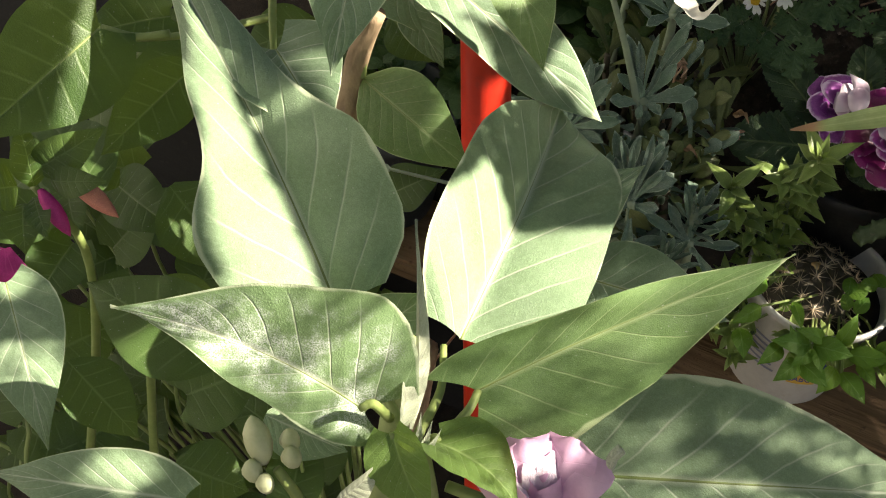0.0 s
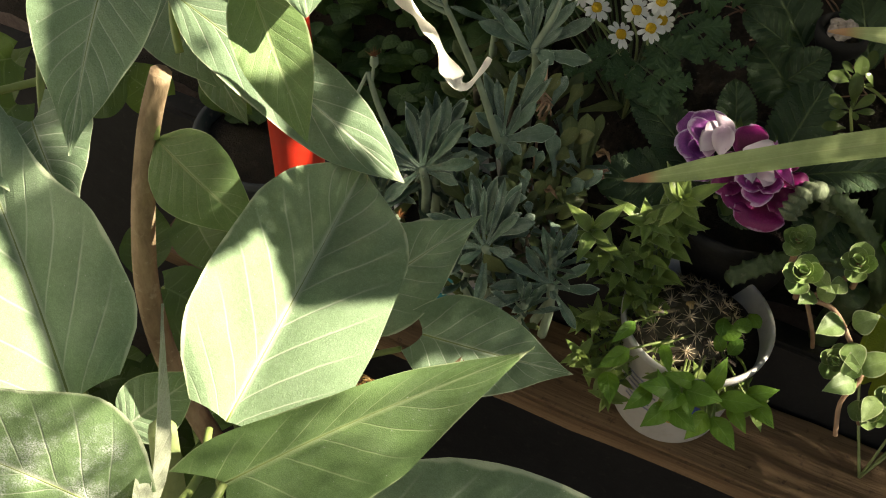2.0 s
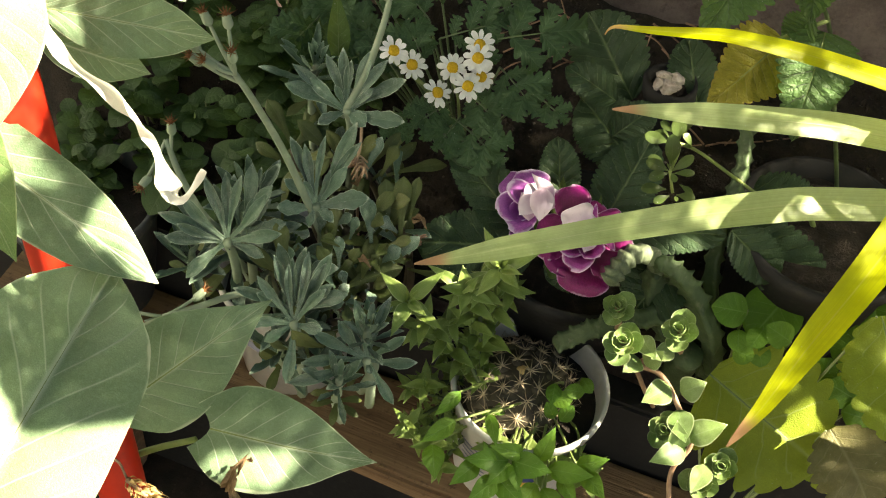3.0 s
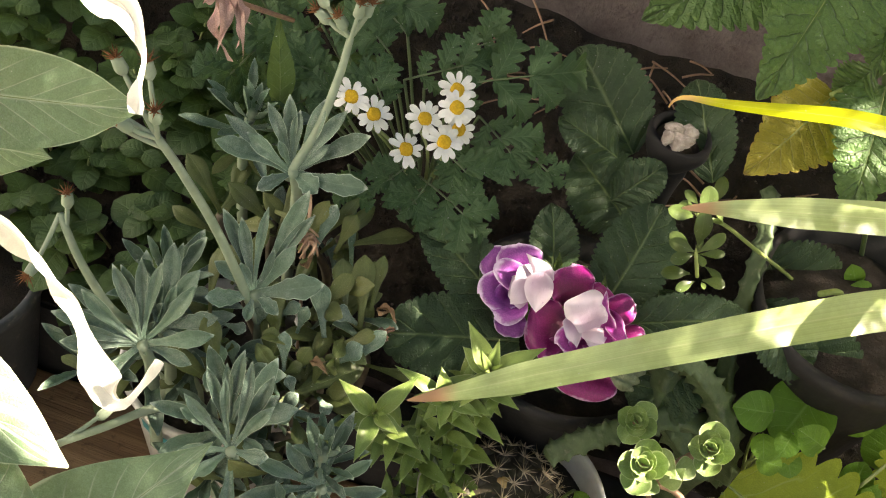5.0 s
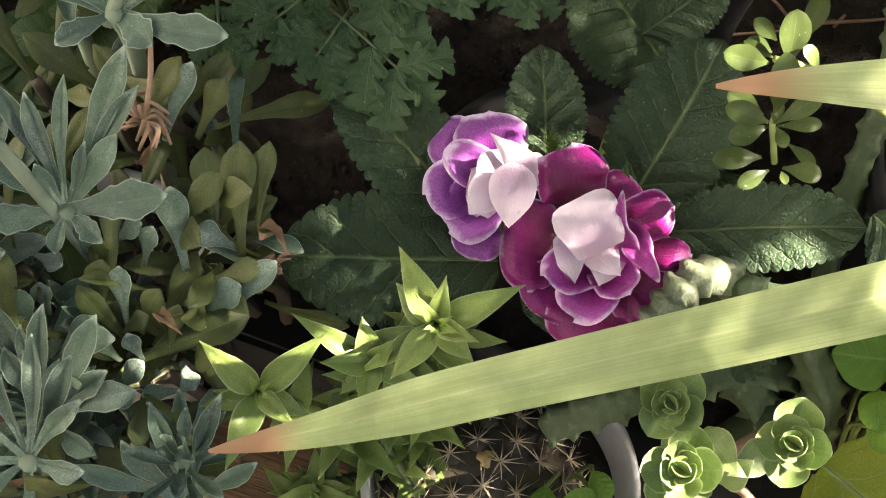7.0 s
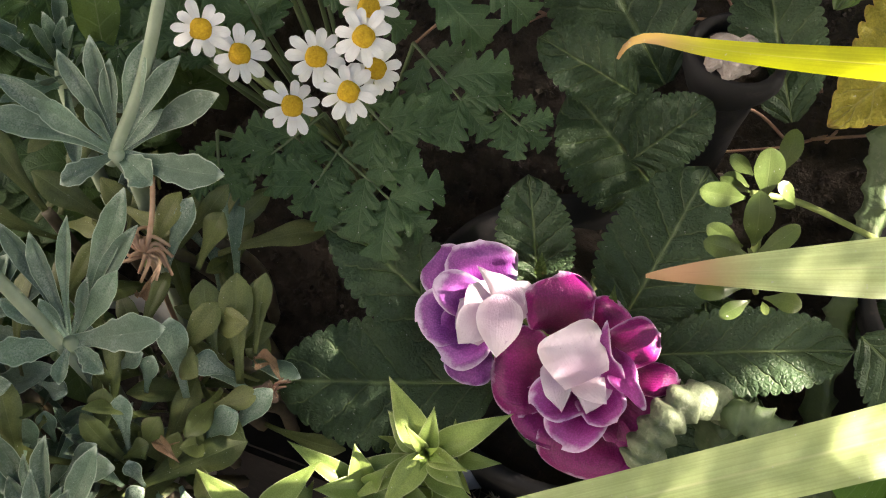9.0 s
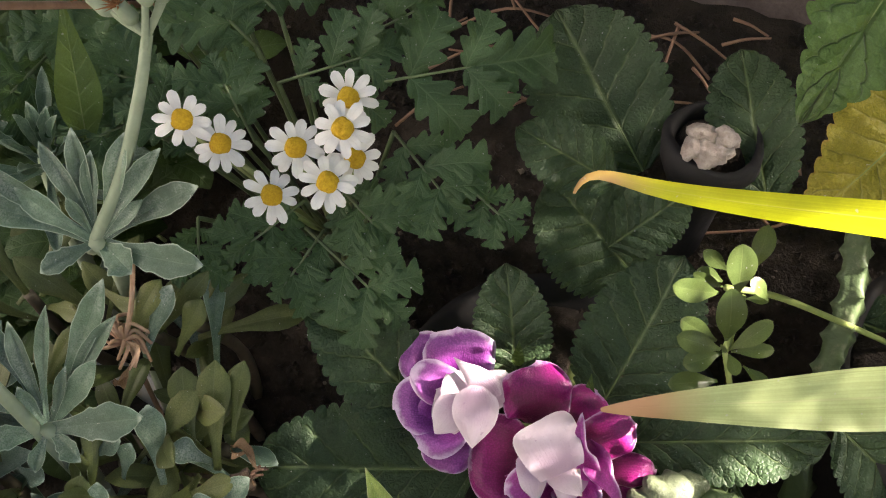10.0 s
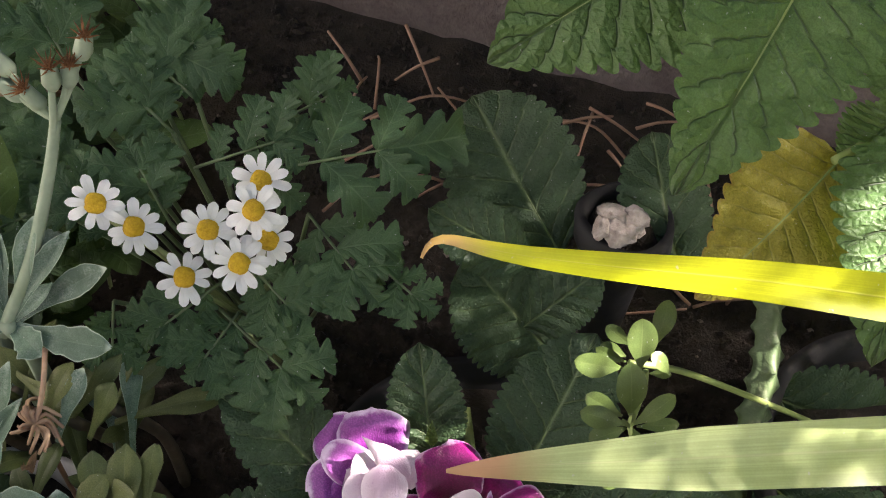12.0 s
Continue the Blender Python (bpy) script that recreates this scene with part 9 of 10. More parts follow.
leaf(purslane, M_PURS, (0.1493, 0.0121, 0.1714), (0.1406, 0.0123, 0.1770), (0.29, -0.71, 0.65), 0.0051, SPOON, thick=0.16, fold=0.08, arch=0.08, cup=0.06, rows=16, cols=3, ease=1.0)
leaf(purslane, M_PURS, (0.1632, 0.0051, 0.1723), (0.1556, 0.0055, 0.1791), (0.49, -0.27, 0.83), 0.0055, SPOON, thick=0.16, fold=0.08, arch=0.08, cup=0.06, rows=16, cols=3, ease=1.0)
leaf(purslane, M_PURS, (0.1491, 0.0085, 0.1699), (0.1405, 0.0075, 0.1732), (0.24, -0.58, 0.78), 0.0048, SPOON, thick=0.16, fold=0.08, arch=0.08, cup=0.06, rows=16, cols=3, ease=1.0)
leaf(purslane, M_PURS, (0.1569, 0.0050, 0.1696), (0.1637, 0.0058, 0.1715), (0.06, -0.37, 0.93), 0.0032, SPOON, thick=0.16, fold=0.08, arch=0.08, cup=0.06, rows=16, cols=3, ease=1.0)
leaf(purslane, M_PURS, (0.1553, -0.0079, 0.1636), (0.1501, -0.0041, 0.1855), (0.25, -0.87, 0.42), 0.0095, SPOON, thick=0.16, fold=0.08, arch=0.08, cup=0.06, rows=16, cols=3, ease=1.0)
leaf(purslane, M_PURS, (0.1567, -0.0080, 0.1595), (0.1663, -0.0003, 0.1702), (-0.05, -0.85, 0.53), 0.0067, SPOON, thick=0.16, fold=0.08, arch=0.08, cup=0.06, rows=16, cols=3, ease=1.0)
leaf(purslane, M_PURS, (0.1546, -0.0091, 0.1602), (0.1402, -0.0132, 0.1661), (0.43, -0.56, 0.70), 0.0073, SPOON, thick=0.16, fold=0.08, arch=0.08, cup=0.06, rows=16, cols=3, ease=1.0)
leaf(purslane, M_PURS, (0.1553, -0.0087, 0.1579), (0.1454, -0.0152, 0.1546), (0.27, -0.39, 0.88), 0.0070, SPOON, thick=0.16, fold=0.08, arch=0.08, cup=0.06, rows=16, cols=3, ease=1.0)
leaf(purslane, M_PURS, (0.1573, -0.0094, 0.1595), (0.1611, -0.0156, 0.1591), (0.03, -0.30, 0.96), 0.0046, SPOON, thick=0.16, fold=0.08, arch=0.08, cup=0.06, rows=16, cols=3, ease=1.0)
leaf(purslane, M_PURS, (0.1583, -0.0064, 0.1566), (0.1706, -0.0024, 0.1588), (-0.07, -0.58, 0.81), 0.0048, SPOON, thick=0.16, fold=0.08, arch=0.08, cup=0.06, rows=16, cols=3, ease=1.0)
leaf(purslane, M_PURS, (0.1532, -0.0048, 0.1574), (0.1407, -0.0040, 0.1616), (0.29, -0.71, 0.65), 0.0068, SPOON, thick=0.16, fold=0.08, arch=0.08, cup=0.06, rows=16, cols=3, ease=1.0)
leaf(purslane, M_PURS, (0.1557, -0.0114, 0.1633), (0.1551, -0.0121, 0.1732), (0.35, -0.35, 0.87), 0.0016, SPOON, thick=0.16, fold=0.08, arch=0.08, cup=0.06, rows=16, cols=3, ease=1.0)
leaf(purslane, M_PURS, (0.1561, -0.0117, 0.1631), (0.1527, -0.0142, 0.1707), (-0.10, -0.51, 0.86), 0.0014, SPOON, thick=0.16, fold=0.08, arch=0.08, cup=0.06, rows=16, cols=3, ease=1.0)
leaf(purslane, M_PURS, (0.1608, -0.0152, 0.1461), (0.1530, -0.0234, 0.1445), (0.19, -0.24, 0.95), 0.0055, SPOON, thick=0.16, fold=0.08, arch=0.08, cup=0.06, rows=16, cols=3, ease=1.0)
leaf(purslane, M_PURS, (0.1645, -0.0133, 0.1468), (0.1762, -0.0131, 0.1482), (-0.17, -0.36, 0.92), 0.0068, SPOON, thick=0.16, fold=0.08, arch=0.08, cup=0.06, rows=16, cols=3, ease=1.0)
leaf(purslane, M_PURS, (0.1642, -0.0155, 0.1479), (0.1658, -0.0209, 0.1494), (-0.02, -0.22, 0.98), 0.0028, SPOON, thick=0.16, fold=0.08, arch=0.08, cup=0.06, rows=16, cols=3, ease=1.0)
leaf(purslane, M_PURS, (0.1575, -0.0126, 0.1477), (0.1430, -0.0204, 0.1493), (0.22, -0.32, 0.92), 0.0073, SPOON, thick=0.16, fold=0.08, arch=0.08, cup=0.06, rows=16, cols=3, ease=1.0)
leaf(purslane, M_PURS, (0.1643, -0.0041, 0.1472), (0.1742, -0.0086, 0.1463), (-0.05, -0.42, 0.90), 0.0043, SPOON, thick=0.16, fold=0.08, arch=0.08, cup=0.06, rows=16, cols=3, ease=1.0)
tube(purslane, "stem", M_PETIOLE, [(0.1559, 0.0048, 0.1709), (0.1569, 0.0022, 0.1651), (0.1560, -0.0084, 0.1592)], 0.0010, 0.0011)
tube(purslane, "stem", M_PETIOLE, [(0.1560, -0.0084, 0.1592), (0.1619, -0.0122, 0.1465)], 0.0010, 0.0010)
tube(purslane, "stem", M_PETIOLE, [(0.1506, 0.0076, 0.1685), (0.1671, 0.0177, 0.1581), (0.1922, 0.0361, 0.1303), (0.2299, 0.0593, 0.0917), (0.2599, 0.0799, 0.0526)], 0.0011, 0.0011)
tube(purslane, "stem", M_PETIOLE, [(0.235, 0.03, 0.12), (0.25, 0.045, 0.11), (0.262, 0.05, 0.088)], 0.0018, 0.002)
clover = thing("clover", (0.25, -0.04, -0.02), "soft green round-leaved weeds among the pots", "weed")
pot_weed = thing("seedling_weed", (0.13, -0.09, -0.02), "tiny green three-leaved weed growing over the cactus", "weed")
lobed = thing("lobed_leaf_plant", (0.27, -0.09, -0.1), "plant with broad lobed lime-green leaves in sunlight", "plant")
leaf(clover, M_CLOVER, (0.2336, -0.0220, 0.0738), (0.2106, -0.0295, 0.0773), (0.30, -0.56, 0.77), 0.0231, ROUND, fold=0.08, arch=0.1, rows=10)
leaf(clover, M_CLOVER, (0.2566, 0.0034, 0.0766), (0.2417, -0.0301, 0.0582), (-0.05, -0.46, 0.89), 0.0402, ROUND, fold=0.08, arch=0.1, rows=10)
leaf(clover, M_CLOVER, (0.2658, -0.0286, 0.0689), (0.2473, -0.0291, 0.0772), (0.31, -0.70, 0.65), 0.0186, ROUND, fold=0.08, arch=0.1, rows=10)
leaf(clover, M_CLOVER, (0.2323, -0.0319, 0.0662), (0.2364, -0.0448, 0.0604), (-0.18, -0.45, 0.88), 0.0144, ROUND, fold=0.08, arch=0.1, rows=10)
leaf(clover, M_CLOVER, (0.2464, -0.0294, 0.0720), (0.2421, -0.0432, 0.0671), (-0.04, -0.33, 0.94), 0.0143, ROUND, fold=0.08, arch=0.1, rows=10)
leaf(clover, M_CLOVER, (0.2335, -0.0422, 0.0579), (0.2473, -0.0439, 0.0591), (-0.15, -0.61, 0.78), 0.0144, ROUND, fold=0.08, arch=0.1, rows=10)
leaf(clover, M_CLOVER, (0.2477, -0.0345, 0.0612), (0.2543, -0.0463, 0.0559), (-0.21, -0.50, 0.84), 0.0144, ROUND, fold=0.08, arch=0.1, rows=10)
leaf(clover, M_CLOVER, (0.2811, -0.0521, 0.0348), (0.3007, -0.0472, 0.0402), (-0.08, -0.56, 0.82), 0.0218, ROUND, fold=0.08, arch=0.1, rows=10)
leaf(clover, M_CLOVER, (0.3200, -0.0306, 0.0380), (0.2978, -0.0318, 0.0463), (0.29, -0.67, 0.69), 0.0219, ROUND, fold=0.08, arch=0.1, rows=10)
leaf(clover, M_CLOVER, (0.2949, -0.0288, 0.0377), (0.2962, -0.0163, 0.0524), (-0.21, -0.74, 0.64), 0.0191, ROUND, fold=0.08, arch=0.1, rows=10)
leaf(clover, M_CLOVER, (0.3358, -0.0364, 0.0305), (0.3132, -0.0421, 0.0354), (0.31, -0.54, 0.78), 0.0219, ROUND, fold=0.08, arch=0.1, rows=10)
leaf(clover, M_CLOVER, (0.3149, -0.0070, 0.0382), (0.3045, 0.0116, 0.0599), (-0.13, -0.78, 0.61), 0.0298, ROUND, fold=0.08, arch=0.1, rows=10)
leaf(clover, M_CLOVER, (0.2749, 0.0045, 0.0547), (0.2975, 0.0141, 0.0632), (-0.05, -0.60, 0.80), 0.0269, ROUND, fold=0.08, arch=0.1, rows=10)
leaf(clover, M_CLOVER, (0.3343, -0.0167, 0.0399), (0.3098, -0.0123, 0.0530), (0.19, -0.77, 0.61), 0.0265, ROUND, fold=0.08, arch=0.1, rows=10)
leaf(clover, M_CLOVER, (0.3123, 0.0401, 0.0629), (0.3276, 0.0154, 0.0457), (-0.22, -0.64, 0.73), 0.0340, ROUND, fold=0.08, arch=0.1, rows=10)
leaf(clover, M_CLOVER, (0.2879, 0.0364, 0.0517), (0.2988, 0.0501, 0.0655), (-0.16, -0.64, 0.75), 0.0230, ROUND, fold=0.08, arch=0.1, rows=10)
leaf(clover, M_CLOVER, (0.2745, 0.0688, 0.0924), (0.2604, 0.0648, 0.0971), (0.40, -0.67, 0.62), 0.0136, ROUND, fold=0.08, arch=0.1, rows=10)
leaf(clover, M_CLOVER, (0.2646, 0.0701, 0.0953), (0.2573, 0.0744, 0.1052), (0.06, -0.90, 0.44), 0.0121, ROUND, fold=0.08, arch=0.1, rows=10)
leaf(clover, M_CLOVER, (0.2810, 0.0672, 0.0900), (0.2694, 0.0594, 0.0912), (0.39, -0.47, 0.79), 0.0121, ROUND, fold=0.08, arch=0.1, rows=10)
leaf(pot_weed, M_CLOVER, (0.1335, -0.0975, 0.0126), (0.1477, -0.0962, 0.0174), (-0.21, -0.58, 0.79), 0.0118, OVAL, fold=0.08, arch=0.1, rows=10)
leaf(pot_weed, M_CLOVER, (0.1529, -0.0869, 0.0172), (0.1401, -0.0932, 0.0211), (0.44, -0.40, 0.80), 0.0106, OVAL, fold=0.08, arch=0.1, rows=10)
leaf(pot_weed, M_CLOVER, (0.1332, -0.0896, 0.0188), (0.1353, -0.1025, 0.0148), (-0.03, -0.31, 0.95), 0.0106, OVAL, fold=0.08, arch=0.1, rows=10)
leaf(pot_weed, M_CLOVER, (0.1447, -0.1059, 0.0039), (0.1494, -0.0984, 0.0153), (-0.14, -0.80, 0.58), 0.0106, OVAL, fold=0.08, arch=0.1, rows=10)
leaf(pot_weed, M_CLOVER, (0.1401, -0.1062, 0.0045), (0.1321, -0.1030, 0.0150), (0.37, -0.77, 0.52), 0.0094, OVAL, fold=0.08, arch=0.1, rows=10)
leaf(pot_weed, M_CLOVER, (0.0959, -0.1207, -0.0050), (0.1022, -0.1161, 0.0038), (-0.22, -0.79, 0.57), 0.0083, OVAL, fold=0.08, arch=0.1, rows=10)
leaf(pot_weed, M_CLOVER, (0.1084, -0.1087, 0.0020), (0.1012, -0.1177, 0.0027), (0.35, -0.21, 0.91), 0.0083, OVAL, fold=0.08, arch=0.1, rows=10)
leaf(pot_weed, M_CLOVER, (0.1221, -0.1454, -0.0004), (0.0955, -0.1598, 0.0073), (0.14, -0.52, 0.84), 0.0164, OVATE, fold=0.15, arch=0.12, rows=14, cols=3)
leaf(pot_weed, M_CLOVER, (0.1236, -0.1467, -0.0017), (0.1140, -0.1673, -0.0025), (0.14, -0.52, 0.84), 0.0127, OVATE, fold=0.15, arch=0.12, rows=14, cols=3)
leaf(pot_weed, M_CLOVER, (0.1242, -0.1445, -0.0002), (0.1509, -0.1457, 0.0057), (0.14, -0.52, 0.84), 0.0179, OVATE, fold=0.15, arch=0.12, rows=14, cols=3)
leaf(pot_weed, M_CLOVER, (0.1263, -0.1455, -0.0015), (0.1346, -0.1625, -0.0035), (0.14, -0.52, 0.84), 0.0112, OVATE, fold=0.15, arch=0.12, rows=14, cols=3)
leaf(pot_weed, M_CLOVER, (0.1477, -0.1399, -0.0020), (0.1771, -0.1374, 0.0061), (0.14, -0.52, 0.84), 0.0149, OVATE, fold=0.15, arch=0.12, rows=14, cols=3)
leaf(pot_weed, M_CLOVER, (0.1396, -0.1388, 0.0007), (0.1433, -0.1237, 0.0241), (0.14, -0.52, 0.84), 0.0127, OVATE, fold=0.15, arch=0.12, rows=14, cols=3)
leaf(pot_weed, M_CLOVER, (0.1007, -0.1288, 0.0171), (0.1122, -0.1470, 0.0134), (0.14, -0.52, 0.84), 0.0089, OVATE, fold=0.15, arch=0.12, rows=14, cols=3)
leaf(pot_weed, M_CLOVER, (0.0782, -0.1253, 0.0247), (0.0687, -0.1476, 0.0226), (0.14, -0.52, 0.84), 0.0097, OVATE, fold=0.15, arch=0.12, rows=14, cols=3)
leaf(pot_weed, M_CLOVER, (0.1564, -0.1408, -0.0046), (0.1726, -0.1550, -0.0063), (0.14, -0.52, 0.84), 0.0112, OVATE, fold=0.15, arch=0.12, rows=14, cols=3)
leaf(pot_weed, M_CLOVER, (0.0813, -0.1400, 0.0129), (0.0659, -0.1629, 0.0116), (0.14, -0.52, 0.84), 0.0127, OVATE, fold=0.15, arch=0.12, rows=14, cols=3)
leaf(pot_weed, M_CLOVER, (0.0727, -0.1562, 0.0024), (0.0828, -0.1764, -0.0025), (0.14, -0.52, 0.84), 0.0149, OVATE, fold=0.15, arch=0.12, rows=14, cols=3)
leaf(pot_weed, M_CLOVER, (0.1184, -0.1564, -0.0080), (0.1067, -0.1791, -0.0099), (0.14, -0.52, 0.84), 0.0149, OVATE, fold=0.15, arch=0.12, rows=14, cols=3)
leaf(pot_weed, M_CLOVER, (0.1191, -0.1562, -0.0080), (0.1420, -0.1676, -0.0091), (0.14, -0.52, 0.84), 0.0164, OVATE, fold=0.15, arch=0.12, rows=14, cols=3)
leaf(pot_weed, M_CLOVER, (0.1441, -0.1496, -0.0086), (0.1367, -0.1736, -0.0124), (0.14, -0.52, 0.84), 0.0149, OVATE, fold=0.15, arch=0.12, rows=14, cols=3)
leaf(pot_weed, M_CLOVER, (0.1486, -0.1503, -0.0101), (0.1697, -0.1656, -0.0137), (0.14, -0.52, 0.84), 0.0149, OVATE, fold=0.15, arch=0.12, rows=14, cols=3)
leaf(pot_weed, M_CLOVER, (0.1689, -0.1324, -0.0010), (0.1884, -0.1453, -0.0024), (0.14, -0.52, 0.84), 0.0134, OVATE, fold=0.15, arch=0.12, rows=14, cols=3)
leaf(pot_weed, M_CLOVER, (0.1305, -0.1387, 0.0028), (0.1077, -0.1479, 0.0137), (0.14, -0.52, 0.84), 0.0112, OVATE, fold=0.15, arch=0.12, rows=14, cols=3)
leaf(pot_weed, M_CLOVER, (0.1641, -0.1312, 0.0010), (0.1828, -0.1257, 0.0138), (0.14, -0.52, 0.84), 0.0119, OVATE, fold=0.15, arch=0.12, rows=14, cols=3)
leaf(pot_weed, M_CLOVER, (0.1042, -0.1528, -0.0021), (0.0926, -0.1754, -0.0040), (0.14, -0.52, 0.84), 0.0134, OVATE, fold=0.15, arch=0.12, rows=14, cols=3)
leaf(pot_weed, M_CLOVER, (0.1154, -0.1545, -0.0059), (0.1034, -0.1474, 0.0150), (0.14, -0.52, 0.84), 0.0097, OVATE, fold=0.15, arch=0.12, rows=14, cols=3)
leaf(pot_weed, M_CLOVER, (0.1485, -0.0780, 0.0186), (0.1580, -0.0855, 0.0174), (-0.22, -0.42, 0.88), 0.0095, OVAL, fold=0.08, arch=0.1, rows=10)
leaf(lobed, M_LIME, (0.2253, -0.0551, 0.0416), (0.3123, -0.0786, 0.0197), (0.02, -0.63, 0.77), 0.0942, ROUND, fold=0.06, arch=0.05, teeth=7, tooth=0.10, rib=True)
leaf(lobed, M_LIME, (0.3047, -0.0267, 0.1190), (0.3413, -0.0841, 0.0801), (0.15, -0.61, 0.78), 0.0578, ROUND, fold=0.06, arch=0.06, teeth=7, tooth=0.10, rib=True)
leaf(lobed, M_OLIVE, (0.3055, -0.0681, 0.0484), (0.3429, -0.1005, 0.0287), (0.12, -0.53, 0.84), 0.0532, ROUND, fold=0.1, arch=0.08, teeth=8, tooth=0.08, wave=0.06, label="withering brownish lobed leaf")
leaf(lobed, M_LIME, (0.3155, -0.0436, 0.0081), (0.3370, -0.0676, -0.0212), (-0.06, -0.79, 0.61), 0.0413, ROUND, fold=0.06, arch=0.05, teeth=7, tooth=0.10, rib=True)
leaf(lobed, M_LIME, (0.3221, -0.0334, 0.0470), (0.3188, -0.0014, 0.0727), (-0.22, -0.62, 0.75), 0.0399, ROUND, fold=0.06, arch=0.05, teeth=7, tooth=0.10)
for ob, mat in ((clover, M_PETIOLE), (pot_weed, M_PETIOLE), (lobed, M_STEM)):
    for c in [c for c in ob.children if c.name.startswith("leaf")]:
        n = len(c.data.vertices)
        v = c.data.vertices[2].co + ORIGIN[ob]
        f = ORIGIN[ob]
        tube(ob, "leaf_stalk", mat, [v, v * 0.5 + f * 0.5 + Vector((rng.uniform(-.01, .01), 0.012, 0.004)), f], 0.0009, 0.0012, 5)

# ---- strap leaves ----
iris = thing("strap_leaf_plant", (0.55, -0.06, -0.42), "plant with long arching yellow-green strap leaves", "plant")


def strap(parent, pts, width, taper=0.045, mat=None):
    """A long blade, tip first, gently channelled, with a dry tip."""
    p = np.array(pts, float)
    root = np.array((0.53, -0.07, -0.02))
    p = np.vstack([p, p[-1] * 0.45 + root * 0.55 + np.array((0.03, 0, 0.08)), root, np.array((0.55, -0.06, -0.43))])
    d = np.r_[0, np.cumsum(np.linalg.norm(np.diff(p, axis=0), axis=1))]
    t = d[-1] * np.linspace(0, 1, 90) ** 1.6
    c = np.stack([np.interp(t, d, p[:, i]) for i in range(3)], 1)
    for _ in range(2):
        c[1:-1] = (c[:-2] + 2 * c[1:-1] + c[2:]) / 4
    g = np.gradient(c, axis=0)
    V, F, UV = [], [], []
    for i in range(90):
        dd = g[i] / np.linalg.norm(g[i])
        a = np.cross(dd, (0.0, -0.65, 0.75))
        a /= np.linalg.norm(a)
        b = np.cross(a, dd)
        s = t[i] / d[-1]
        w = width * min(1.0, 0.06 + 0.94 * (t[i] / taper) ** 0.75) if t[i] < taper else width * (1 + 0.5 * min(1, (t[i] - taper) / 0.15))
        for j in range(7):
            u = j / 3 - 1
            V.append(c[i] + a * u * w / 2 + b * (0.10 * w * u * u + 0.01 * w * math.sin(i * 0.4)))
            UV.append((j / 6, 1 - t[i] / 0.16 if t[i] < 0.12 else 0.25))
    for i in range(89):
        for j in range(6):
            F.append([i * 7 + j, i * 7 + j + 1, i * 7 + j + 8, i * 7 + j + 7])
    return part("strap_leaf", V, F, mat or M_GRASS, parent, "yellow strap leaf with sun glow in its colour and a curled dry tip" if mat else "", UV)


strap(iris, [(0.0492, -0.1684, 0.1964), (0.0679, -0.1584, 0.2003), (0.0983, -0.1393, 0.2060), (0.1335, -0.1187, 0.2132), (0.1725, -0.0953, 0.2194), (0.2245, -0.0596, 0.2186), (0.3308, 0.0128, 0.1922)], 0.012)
strap(iris, [(0.1197, -0.1092, 0.2866), (0.1310, -0.1041, 0.2868), (0.1497, -0.0957, 0.2855), (0.1758, -0.0832, 0.2832), (0.2222, -0.0596, 0.2763), (0.3121, -0.0077, 0.2467)], 0.0115)
strap(iris, [(0.1039, -0.0783, 0.3022), (0.1045, -0.0764, 0.3057), (0.1081, -0.0768, 0.3085), (0.1131, -0.0799, 0.3116), (0.1245, -0.0824, 0.3165), (0.1417, -0.0834, 0.3226), (0.1587, -0.0841, 0.3289), (0.1980, -0.0704, 0.3215), (0.2789, -0.0278, 0.2874)], 0.0085, 0.10, M_YSTRAP)
strap(iris, [(0.2220, -0.2131, 0.2073), (0.2308, -0.1957, 0.2193), (0.2409, -0.1687, 0.2386), (0.2568, -0.1312, 0.2651), (0.2752, -0.0770, 0.2913), (0.3019, 0.0046, 0.3120)], 0.016, 0.07, M_YSTRAP)

# ---- coarse toothed leaves ----
balm = thing("balm", (0.22, 0.12, 0.09), "plant with large coarse-toothed bright green leaves", "plant")
leaf(balm, M_BALM, (0.1449, 0.0702, 0.2933), (0.0895, 0.0277, 0.2548), (0.17, -0.68, 0.71), 0.0587, BALM, fold=0.08, arch=0.07, teeth=16, tooth=0.09, cols=7, rib=True)
leaf(balm, M_BALM, (0.1662, 0.0659, 0.3053), (0.1463, -0.0062, 0.2603), (0.26, -0.65, 0.72), 0.0580, BALM, fold=0.08, arch=0.07, teeth=18, tooth=0.09, cols=7, rib=True)
leaf(balm, M_YBALM, (0.1924, 0.0602, 0.2255), (0.1632, 0.0177, 0.1951), (0.24, -0.58, 0.78), 0.0484, BALM, fold=0.08, arch=0.07, teeth=14, tooth=0.06, cols=7, rib=True)
leaf(balm, M_BALM, (0.2135, 0.0675, 0.2338), (0.2160, 0.0115, 0.1960), (0.00, -0.65, 0.76), 0.0472, BALM, fold=0.08, arch=0.07, teeth=14, tooth=0.09, cols=7, rib=True, wave=0.06)
leaf(balm, M_BALM, (0.2040, 0.0673, 0.2419), (0.1926, 0.0610, 0.2198), (-0.32, -0.85, 0.41), 0.0231, OVATE, fold=0.12, arch=0.06, teeth=14, tooth=0.08)
leaf(balm, M_BALM, (0.1927, 0.0724, 0.2864), (0.2016, 0.0465, 0.2517), (-0.17, -0.81, 0.56), 0.0329, OVATE, fold=0.12, arch=0.06, teeth=14, tooth=0.08)
leaf(balm, M_BALM, (0.2150, 0.0683, 0.2214), (0.2332, 0.0468, 0.1948), (-0.14, -0.82, 0.56), 0.0374, OVATE, fold=0.12, arch=0.06, teeth=14, tooth=0.08)
